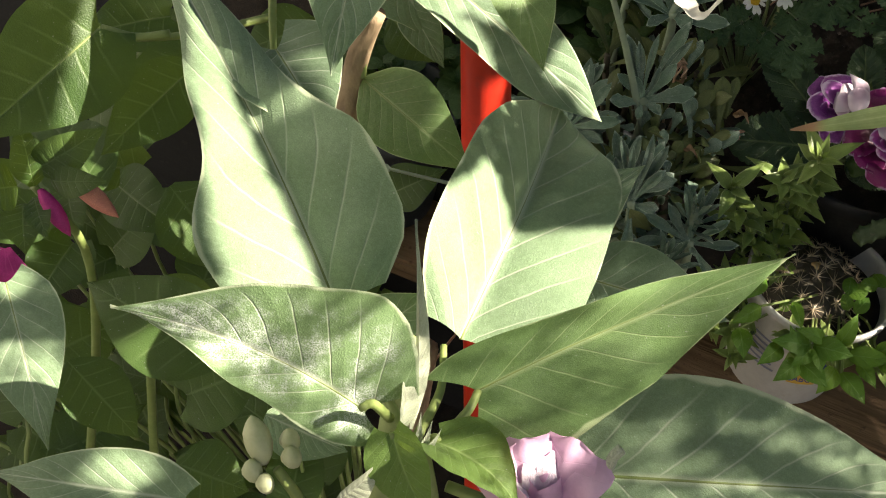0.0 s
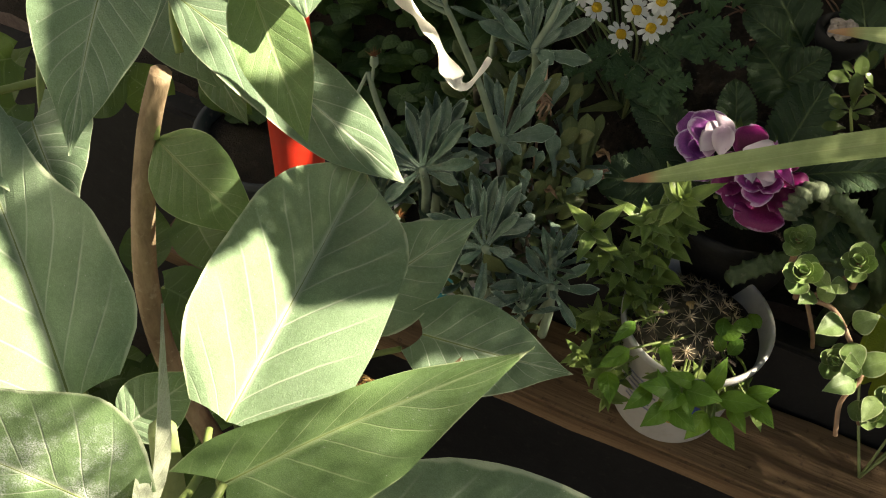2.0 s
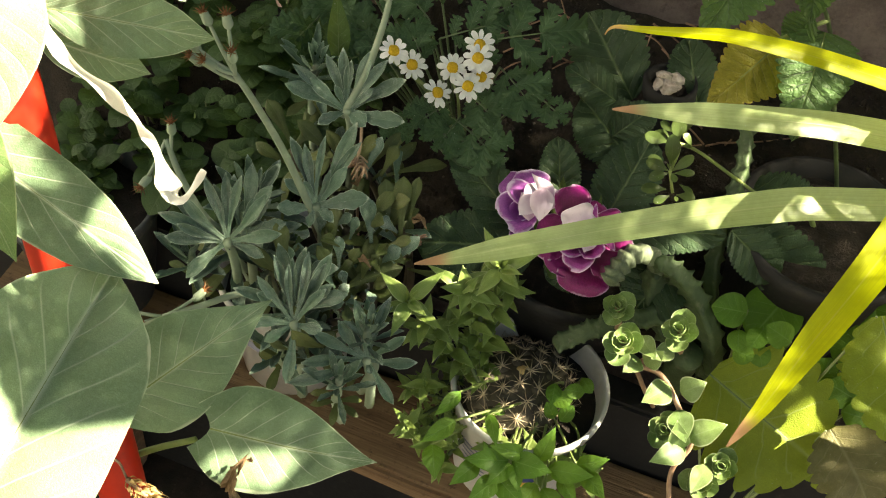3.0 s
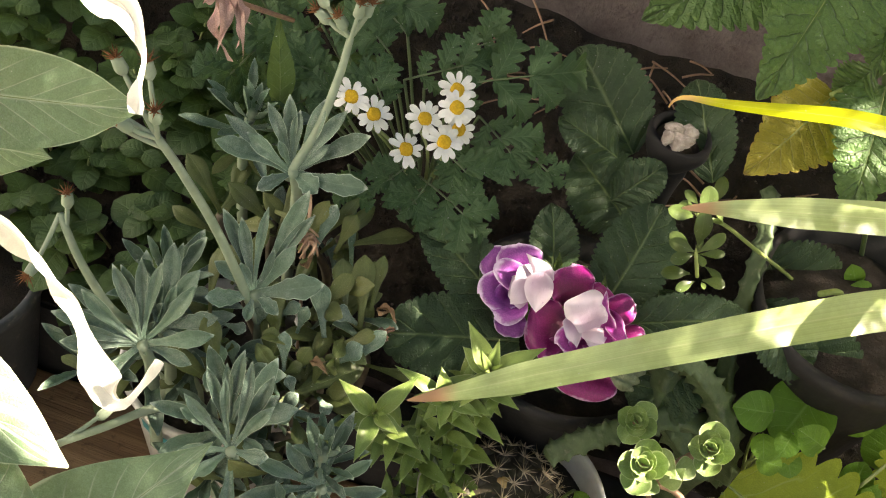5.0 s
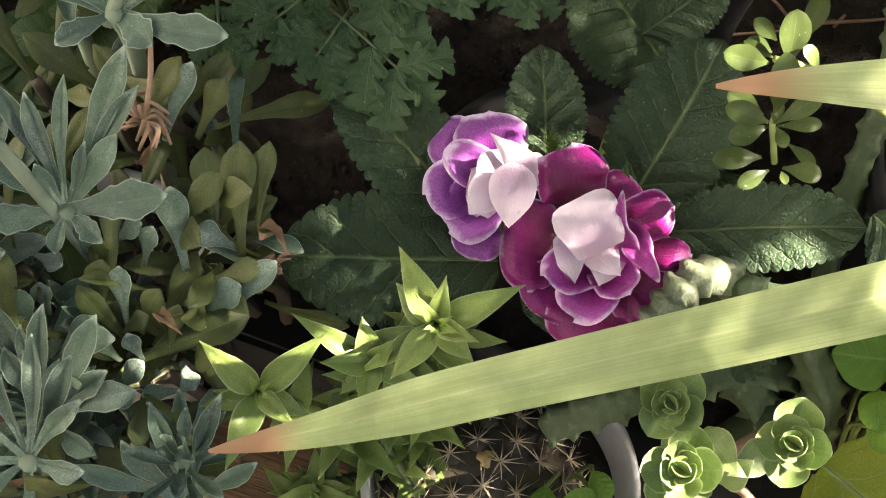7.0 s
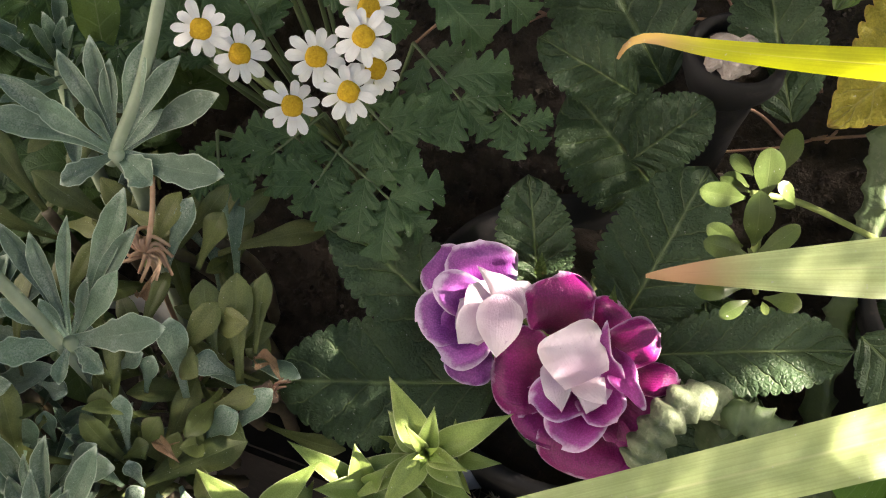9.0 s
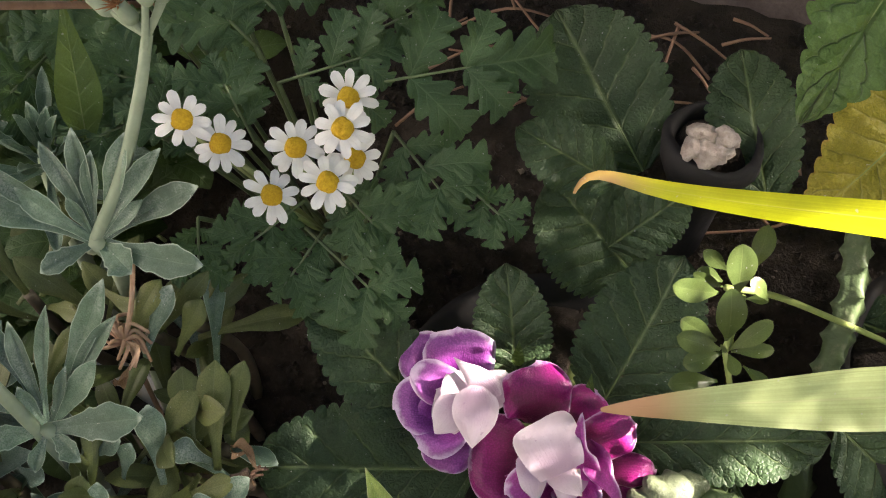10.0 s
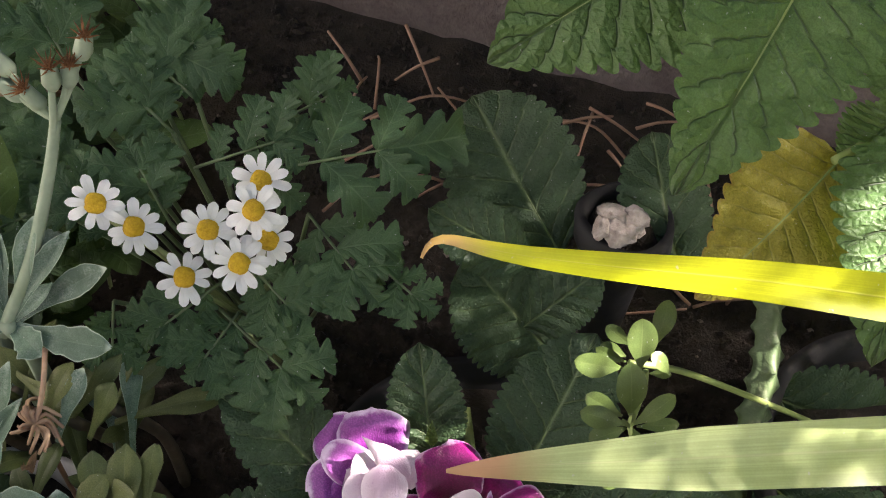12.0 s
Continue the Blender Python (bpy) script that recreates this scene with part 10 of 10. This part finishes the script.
tube(balm, "stem", M_PETIOLE, [(0.1895, 0.0549, 0.2284), (0.2016, 0.0686, 0.2305), (0.2134, 0.0817, 0.2321)], 0.0014, 0.0014)
tube(balm, "stem", M_DARKGREEN, [(0.1428, 0.0635, 0.2885), (0.1676, 0.0621, 0.2983), (0.2134, 0.0817, 0.2321), (0.2441, 0.0848, 0.1584), (0.2736, 0.1008, 0.0758), (0.2953, 0.1146, 0.0184)], 0.0013, 0.0016)

# ---- oregano cushion ----
oregano = thing("oregano", (-0.17, 0.03, 0.0), "low cushion of small round dark green leaves", "herb")
V, F, UV, _ = leaf_grid((0, 0, 0), (0.0185, 0, 0), (0, 0, 1), 0.0160, ROUND, fold=0.05, arch=0.10, rows=10, cols=2)
tmp = part("leaf", V, F, M_MINT, None, "", UV)
mint_mesh = tmp.data
bpy.data.objects.remove(tmp)
q = random.Random(8)
for i in range(125):
    x, y = q.uniform(-0.30, -0.055), q.uniform(-0.055, 0.15)
    if x > -0.09 and y < 0.02:
        continue
    z = bed_height(x, y)
    top = Vector((x + q.uniform(-.01, .01), y + q.uniform(-.02, .005), z + q.uniform(0.025, 0.06)))
    tube(oregano, "stem", M_STEM, [top, (top + Vector((x, y, z))) / 2, (x, y, z - 0.004)], 0.0008, 0.001, 5)
    for lvl in range(3):
        for k in range(2):
            a = lvl * 1.57 + k * math.pi + q.uniform(-0.3, 0.3) + i
            ob = new("leaf", mint_mesh)
            ob.parent = oregano
            s = q.uniform(0.9, 1.55) * (0.65 + 0.22 * lvl)
            ob.matrix_local = Matrix.Translation(top - Vector((0, 0, 0.009 * lvl)) - ORIGIN[oregano]) @ Matrix.Rotation(a, 4, "Z") @ Matrix.Rotation(q.uniform(-0.5, 0.25), 4, "Y") @ Matrix.Rotation(q.uniform(-.3, .3), 4, "X") @ Matrix.Diagonal((s, s, s, 1))

# ---- golden seed head ----
seed = thing("grass_seed_head", (-0.01, -0.25, -0.42), "golden dry grass seed head on a thin stalk", "seed head")
ear_a, ear_b = Vector((-0.0452, -0.3055, 0.1282)), Vector((-0.0163, -0.3135, 0.1233))
along = (ear_b - ear_a).normalized()
across = along.orthogonal().normalized()
for i in range(46):
    s, w = i / 46, i * 2.4
    out = across * math.cos(w) + along.cross(across) * math.sin(w)
    swell = 0.35 + 0.65 * math.sin(math.pi * (0.12 + 0.78 * s))
    p = ear_a + (ear_b - ear_a) * s * 0.88 + out * 0.0016 * swell
    leaf(seed, M_SEED, p, p + (along * 0.85 + out * 0.62) * 0.0085 * swell, out, 0.0034 * swell, LANCE, name="scale", fold=0.5, arch=0.10, rows=7, cols=2)
tube(seed, "core", M_STRAW, [ear_a, ear_b], 0.0017, 0.0006, 6)
tube(seed, "stem", M_STRAW, [ear_a, (-0.0553, -0.2997, 0.1309), (-0.0861, -0.2873, 0.0720), (-0.1403, -0.2544, -0.1335)], 0.0007, 0.0009, 6)

# ---- dried scrap ----
scrap = thing("dead_leaf", (0.0, -0.245, 0.085), "small crumpled brown dead leaf caught on a bush leaf", "dead leaf")
leaf(scrap, M_DEAD, (-0.0016, -0.2722, 0.1158), (0.0027, -0.2691, 0.1274), (0.24, -0.29, 0.93), 0.0066, LANCE, fold=0.9, arch=0.25, wave=0.25, rows=16, cols=3)
leaf(scrap, M_DEAD, (-0.0033, -0.2796, 0.1105), (-0.0006, -0.2730, 0.1251), (0.24, -0.29, 0.93), 0.0078, OVATE, fold=0.8, arch=0.25, wave=0.35, rows=16, cols=3)
leaf(scrap, M_DEAD, (-0.0040, -0.2824, 0.1085), (0.0001, -0.2786, 0.1207), (0.24, -0.29, 0.93), 0.0060, OVATE, fold=0.8, arch=-0.2, wave=0.35, rows=16, cols=3)
leaf(scrap, M_DEAD, (0.0019, -0.2862, 0.1043), (-0.0018, -0.2827, 0.1180), (0.24, -0.29, 0.93), 0.0054, LANCE, fold=0.9, arch=0.3, wave=0.3, rows=16, cols=3)
leaf(scrap, M_DEAD, (0.0017, -0.2667, 0.1192), (0.0060, -0.2703, 0.1257), (0.24, -0.29, 0.93), 0.0030, LANCE, fold=0.9, arch=-0.2, wave=0.2, rows=16, cols=3)
leaf(scrap, M_DEAD, (0.0045, -0.2846, 0.1049), (0.0012, -0.2835, 0.1167), (0.24, -0.29, 0.93), 0.0042, LANCE, fold=0.9, arch=0.3, wave=0.3, rows=16, cols=3)
tuft = thing('dead_leaf', (-0.0619, -0.0958, 0.2996), 'pinkish brown dried leaf tuft on a bent stalk', 'dead leaf')
leaf(tuft, M_DRYPINK, (-0.0619, -0.0958, 0.2996), (-0.0672, -0.1039, 0.2982), (0.09, -0.23, 0.97), 0.0053, LANCE, fold=0.7, arch=0.2, wave=0.45, bend=0.06, rows=22, cols=3)
leaf(tuft, M_DRYPINK, (-0.0619, -0.0958, 0.2996), (-0.0562, -0.1162, 0.2903), (0.20, -0.36, 0.91), 0.0061, LANCE, fold=0.7, arch=0.2, wave=0.45, bend=0.06, rows=22, cols=3)
leaf(tuft, M_DRYPINK, (-0.0619, -0.0958, 0.2996), (-0.0491, -0.1145, 0.2942), (0.39, -0.00, 0.92), 0.0053, LANCE, fold=0.7, arch=0.2, wave=0.45, bend=0.06, rows=22, cols=3)
leaf(tuft, M_DRYPINK, (-0.0619, -0.0958, 0.2996), (-0.0487, -0.1046, 0.2975), (-0.36, -0.69, 0.63), 0.0049, LANCE, fold=0.7, arch=0.2, wave=0.45, bend=0.06, rows=22, cols=3)
leaf(tuft, M_DRYPINK, (-0.0619, -0.0958, 0.2996), (-0.0527, -0.1150, 0.2864), (-0.58, -0.63, 0.51), 0.0045, LANCE, fold=0.7, arch=0.2, wave=0.45, bend=0.06, rows=22, cols=3)
leaf(tuft, M_DRYPINK, (-0.0619, -0.0958, 0.2996), (-0.0462, -0.1164, 0.2906), (0.15, -0.30, 0.94), 0.0037, LANCE, fold=0.7, arch=0.2, wave=0.45, bend=0.06, rows=22, cols=3)
tube(tuft, 'stem', M_STRAW, [(-0.0619, -0.0958, 0.2996), (-0.0719, -0.0658, 0.2696), (-0.0819, 0.1300, 0.0900)], 0.0012, 0.0014, 6)

# ---- shade tree over the right-hand side, unseen, added to block the sun ----
tree = thing("added_shade_tree", (1.30, 0.02, -0.42), "unseen small tree added to shade the flower bed", "tree")
tube(tree, "trunk", M_BARK, [(1.30, 0.02, -0.44), (1.28, 0.0, 0.0), (1.22, -0.04, 0.4), (1.12, -0.10, 0.72)], 0.045, 0.026, 12)
for e in ((0.72, -0.20, 0.90), (0.86, 0.14, 1.02), (0.95, -0.42, 1.06), (1.10, 0.05, 1.25)):
    tube(tree, "limb", M_BARK, [(1.12, -0.10, 0.72), ((1.12 + e[0]) / 2, (e[1] - 0.10) / 2 - 0.02, (0.72 + e[2]) / 2 + 0.05), e], 0.018, 0.005, 8)
GAPS, OPENINGS = [], []


def opening(*corners, share=1.0):
    """A window cut in the added crown, or a share of thinner leaves, drawn by the outline of what it lets the sun
    reach.
    """
    OPENINGS.append((share, [(x - SUN.x * (z - 0.12) / SUN.z, y - SUN.y * (z - 0.12) / SUN.z) for x, y, z in corners]))


def gap(x, y, z, r):
    """An opening cut in the added crown, so that the sun reaches that place in the bed."""
    k = (z - 0.12) / SUN.z
    GAPS.append((x - SUN.x * k, y - SUN.y * k, r))


opening((-0.2537, -0.3293, 0.3208), (-0.2207, -0.3755, 0.3034), (-0.1923, -0.4046, 0.2937), (-0.1679, -0.4513, 0.2717), (-0.1529, -0.4668, 0.2627), (-0.0955, -0.4487, 0.2689), (-0.1179, -0.4234, 0.2871), (-0.1476, -0.4010, 0.2984), (-0.1696, -0.3839, 0.3039), (-0.1926, -0.3686, 0.3018), (-0.2137, -0.3514, 0.3071))
opening((-0.1017, -0.3866, 0.2663), (-0.0863, -0.3534, 0.2621), (-0.0795, -0.3345, 0.2620), (-0.0456, -0.3470, 0.2444), (-0.0160, -0.3246, 0.2286), (-0.0018, -0.3538, 0.2159), (-0.0127, -0.3847, 0.2079), (-0.0407, -0.4153, 0.2171), (-0.0716, -0.4254, 0.2360), (-0.0919, -0.4039, 0.2572))
opening((-0.0859, -0.2530, 0.2575), (-0.0675, -0.2379, 0.2657), (-0.0328, -0.2616, 0.2369), (-0.0638, -0.2663, 0.2408))
opening((-0.1686, -0.2543, 0.2930), (-0.1426, -0.2422, 0.2960), (-0.1214, -0.2466, 0.2875), (-0.0936, -0.2557, 0.2675), (-0.1302, -0.2697, 0.2721), (-0.1493, -0.2691, 0.2772))
opening((-0.1405, -0.2706, 0.3973), (-0.0600, -0.2374, 0.4046), (-0.0406, -0.2899, 0.3666), (-0.0654, -0.3088, 0.3576), (-0.1087, -0.3070, 0.3624))
opening((-0.0836, -0.2483, 0.2610), (-0.0591, -0.2449, 0.2581), (-0.0352, -0.2584, 0.2361), (-0.0541, -0.2617, 0.2378), (-0.0883, -0.2681, 0.2470))
opening((-0.1699, -0.3540, 0.3010), (-0.1396, -0.3511, 0.3022), (-0.1302, -0.3719, 0.2970), (-0.1284, -0.3853, 0.2954), (-0.1498, -0.3711, 0.2960))
opening((-0.2323, -0.4965, 0.2065), (-0.2158, -0.4913, 0.2064), (-0.2053, -0.4929, 0.2025), (-0.2014, -0.5109, 0.1874), (-0.2177, -0.5087, 0.1932))
opening((-0.1731, -0.5177, 0.2137), (-0.1513, -0.5101, 0.2142), (-0.1438, -0.5146, 0.2088), (-0.1558, -0.5261, 0.2028), (-0.1744, -0.5300, 0.2045))
opening((-0.1364, -0.4390, 0.1495), (-0.1134, -0.4300, 0.1507), (-0.0929, -0.4338, 0.1425), (-0.1100, -0.4483, 0.1356))
opening((-0.1794, -0.4858, 0.2994), (-0.1259, -0.4545, 0.2974), (-0.0806, -0.4498, 0.2900), (-0.0584, -0.4314, 0.2602), (-0.0531, -0.4681, 0.2312), (-0.1183, -0.5008, 0.2478), (-0.1682, -0.5056, 0.2818), share=0.40)
opening((-0.0722, -0.4251, 0.2619), (-0.0215, -0.4074, 0.2759), (0.0636, -0.3686, 0.3293), (0.0716, -0.3827, 0.3167), (0.0343, -0.4161, 0.2558), (-0.0332, -0.4659, 0.2153), share=0.28)
opening((-0.2137, -0.2362, 0.2802), (-0.1672, -0.2215, 0.2810), (-0.1361, -0.2362, 0.2628), (-0.1400, -0.2584, 0.2467), (-0.1968, -0.2704, 0.2503), share=0.50)
opening((0.0124, -0.4215, 0.2613), (0.0365, -0.4001, 0.2525), (0.1354, -0.3549, 0.1981), (0.1446, -0.3724, 0.1821), (0.0261, -0.4545, 0.2256), share=0.08)
opening((-0.0600, -0.4759, 0.2566), (-0.0154, -0.4572, 0.2599), (0.0004, -0.4758, 0.2414), (-0.0527, -0.4992, 0.2366), share=0.55)
opening((0.0163, -0.1091, 0.1213), (0.0944, -0.0779, 0.1404), (0.1033, -0.1082, 0.0897), (0.0737, -0.1390, 0.0344), (0.0362, -0.1677, 0.0082), (0.0248, -0.1283, 0.0791), share=0.25)
opening((0.1450, -0.1036, 0.1094), (0.1953, -0.0736, 0.1083), (0.2280, -0.0779, 0.0657), (0.2489, -0.1156, 0.0259), (0.2658, -0.1408, -0.0099), (0.2219, -0.1590, -0.0140), (0.1913, -0.1209, 0.0347), (0.1461, -0.1146, 0.0880), share=0.55)
gap(-0.126, -0.494, 0.281, 0.0050)
gap(-0.201, -0.415, 0.133, 0.0047)
gap(-0.218, -0.428, 0.128, 0.0035)
gap(-0.247, -0.425, 0.081, 0.0057)
gap(-0.228, -0.430, 0.067, 0.0044)
gap(-0.174, -0.453, 0.096, 0.0041)
gap(-0.162, -0.445, 0.094, 0.0035)
gap(-0.071, -0.451, 0.290, 0.0047)
gap(-0.110, -0.482, 0.216, 0.0028)
gap(-0.235, -0.406, 0.218, 0.0032)
gap(-0.241, -0.469, 0.230, 0.0034)
gap(-0.009, -0.458, 0.240, 0.0035)
gap(0.003, -0.449, 0.243, 0.0027)
gap(-0.085, -0.466, 0.275, 0.0038)
gap(-0.077, -0.462, 0.271, 0.0030)
gap(-0.157, -0.260, 0.293, 0.0071)
gap(-0.194, -0.232, 0.271, 0.0065)
gap(-0.094, -0.302, 0.344, 0.0039)
gap(0.001, -0.268, 0.105, 0.0062)
gap(0.014, -0.260, 0.105, 0.0050)
gap(-0.014, -0.273, 0.108, 0.0037)
gap(-0.036, -0.262, 0.339, 0.0031)
gap(-0.049, -0.255, 0.346, 0.0031)
gap(-0.024, -0.269, 0.336, 0.0031)
gap(0.051, -0.095, 0.091, 0.0029)
gap(0.065, -0.101, 0.044, 0.0019)
gap(0.163, -0.102, 0.100, 0.0048)
gap(0.243, -0.088, 0.025, 0.0037)
gap(-0.029, -0.311, 0.130, 0.0052)
gap(0.263, -0.057, 0.049, 0.0059)
gap(0.287, -0.070, 0.033, 0.0081)
gap(0.285, -0.083, 0.022, 0.0048)
gap(0.289, -0.061, 0.043, 0.0048)
gap(0.052, -0.091, 0.093, 0.0020)
gap(0.007, -0.113, 0.076, 0.0016)
gap(0.086, -0.031, 0.138, 0.0008)
gap(0.135, -0.031, 0.121, 0.0020)
gap(0.135, -0.047, 0.125, 0.0016)
gap(0.147, -0.037, 0.115, 0.0014)
gap(0.146, -0.052, 0.116, 0.0014)
gap(0.161, -0.037, 0.114, 0.0012)
gap(0.183, -0.020, 0.113, 0.0025)
gap(0.163, -0.083, 0.078, 0.0030)
gap(0.147, -0.085, 0.324, 0.0012)
gap(0.206, 0.030, 0.216, 0.0035)
gap(0.205, 0.045, 0.226, 0.0029)
gap(0.137, -0.004, 0.177, 0.0020)
gap(0.153, 0.007, 0.178, 0.0015)
gap(0.159, 0.004, 0.177, 0.0015)
gap(0.168, 0.017, 0.159, 0.0009)
gap(0.143, 0.004, 0.174, 0.0010)
gap(0.200, 0.046, 0.121, 0.0016)
gap(0.197, 0.054, 0.127, 0.0012)
opening((0.105, -0.074, 0.300), (0.104, -0.072, 0.305), (0.105, -0.078, 0.312), (0.111, -0.083, 0.315), (0.123, -0.086, 0.319), (0.141, -0.087, 0.325), (0.160, -0.089, 0.329), (0.200, -0.075, 0.321), (0.281, -0.032, 0.287), (0.277, -0.024, 0.288), (0.196, -0.066, 0.322), (0.158, -0.080, 0.329), (0.143, -0.079, 0.321), (0.126, -0.079, 0.314), (0.115, -0.077, 0.309), (0.111, -0.075, 0.305), (0.105, -0.081, 0.306), (0.103, -0.082, 0.305), share=0.22)
opening((0.228, -0.212, 0.201), (0.237, -0.194, 0.213), (0.247, -0.167, 0.232), (0.263, -0.130, 0.259), (0.282, -0.077, 0.285), (0.308, 0.004, 0.306), (0.296, 0.005, 0.318), (0.269, -0.077, 0.297), (0.251, -0.133, 0.271), (0.235, -0.171, 0.245), (0.225, -0.198, 0.226), (0.216, -0.214, 0.214), share=0.22)
opening((-0.090, -0.254, 0.368), (-0.074, -0.260, 0.361), (-0.059, -0.259, 0.352), (-0.044, -0.261, 0.348), (-0.034, -0.266, 0.342), (-0.025, -0.276, 0.339), (-0.018, -0.283, 0.338), (-0.006, -0.277, 0.334), (0.000, -0.271, 0.345), (-0.005, -0.278, 0.353), (-0.010, -0.287, 0.341), (-0.011, -0.276, 0.330), (-0.019, -0.268, 0.331), (-0.030, -0.257, 0.335), (-0.043, -0.250, 0.343), (-0.060, -0.247, 0.349), (-0.074, -0.248, 0.357), (-0.089, -0.243, 0.364))
opening((-0.077, -0.269, 0.409), (-0.063, -0.263, 0.413), (-0.051, -0.255, 0.417), (-0.044, -0.250, 0.425), (-0.035, -0.250, 0.426), (-0.024, -0.249, 0.426), (-0.018, -0.254, 0.422), (-0.017, -0.263, 0.415), (-0.011, -0.255, 0.407), (-0.013, -0.245, 0.415), (-0.023, -0.238, 0.422), (-0.035, -0.238, 0.423), (-0.047, -0.239, 0.425), (-0.059, -0.247, 0.423), (-0.070, -0.253, 0.416), (-0.082, -0.258, 0.411))
# added crown of many small leaflets, sparse enough to let a little sun filter through
dice = np.random.default_rng(21)
PITCH = 0.0032
gx, gy = np.meshgrid(np.arange(-0.85, 0.70, PITCH), np.arange(-0.74, 0.36, PITCH))
spot = np.concatenate([np.stack([gx.ravel() + k * PITCH / 3, gy.ravel() + (2 * k % 3) * PITCH / 3], 1) for k in range(3)])
N = len(spot)
tier = np.repeat(np.arange(3), N // 3)
spot += dice.uniform(-0.22, 0.22, (N, 2)) * PITCH
around = np.arctan2((spot[:, 1] + 0.15) / 0.56, (spot[:, 0] + 0.08) / 0.74)
reach = 1 + 0.05 * np.sin(5 * around + 1) + 0.04 * np.sin(11 * around) + 0.03 * np.sin(23 * around + 2)
inside = np.hypot((spot[:, 0] + 0.08) / 0.74, (spot[:, 1] + 0.15) / 0.56) + dice.exponential(0.03, N)
order = np.arange(N)
keep = (tier < 1) | ((tier == 1) & (order * 7 % 10 < 7)) | ((tier == 2) & ((spot[:, 0] < -0.02) | ((spot[:, 0] < 0.05) & (spot[:, 1] > -0.06))) & (order * 3 % 10 < 7))
for x, y, r in GAPS:
    keep &= (spot[:, 0] - x) ** 2 + (spot[:, 1] - y) ** 2 > (r + 0.0045) ** 2
for share, ring in OPENINGS:
    inner = np.zeros(N, bool)
    for (x0, y0), (x1, y1) in zip(ring, ring[1:] + ring[:1]):
        if y0 != y1:
            inner ^= ((y0 > spot[:, 1]) != (y1 > spot[:, 1])) & (spot[:, 0] < (x1 - x0) * (spot[:, 1] - y0) / (y1 - y0) + x0)
    keep &= ~inner if share == 1.0 else ~(inner & (tier + order * 0.618 % 1 > 1 - share))
keep &= inside < reach
spot = spot[keep]
n = len(spot)
mid = np.column_stack([spot, np.full(n, 0.12)]) + np.array(SUN)[None] * (dice.uniform(0.98, 1.18, n) + 0.05 * np.sin(spot[:, 0] * 21) * np.sin(spot[:, 1] * 19))[:, None]
turn, tilt, size = dice.uniform(0, 6.283, n), dice.uniform(-0.5, 0.5, n), dice.uniform(0.0040, 0.0058, n)
ex, ey = np.array(SUN.orthogonal().normalized()), np.array(SUN.cross(SUN.orthogonal()).normalized())
ax = np.cos(turn)[:, None] * ex + np.sin(turn)[:, None] * ey
ay = np.cos(turn)[:, None] * ey - np.sin(turn)[:, None] * ex + tilt[:, None] * np.array(SUN)
V = np.empty((n, 4, 3))
for k, (u, w) in enumerate(((-0.5, 0.0), (0.05, 0.34), (0.5, 0.0), (0.05, -0.34))):
    V[:, k] = mid + ax * (size * u)[:, None] + ay * (size * w)[:, None]
UV = np.tile(np.array(((0.5, 0.0), (1.0, 0.5), (0.5, 1.0), (0.0, 0.5))), (n, 1))
me = bpy.data.meshes.new("crown")
me.vertices.add(4 * n)
me.vertices.foreach_set("co", (V.reshape(-1, 3) - np.array(ORIGIN[tree])).ravel())
me.loops.add(4 * n)
me.loops.foreach_set("vertex_index", np.arange(4 * n))
me.polygons.add(n)
me.polygons.foreach_set("loop_start", np.arange(0, 4 * n, 4))
me.materials.append(M_SHADE)
me.update()
layer = me.uv_layers.new(name="UVMap")
layer.data.foreach_set("uv", UV.astype(np.float32).ravel())
crown = new("crown", me)
crown.parent = tree
crown["label"] = "added crown of small leaves, opened where sun should fall"
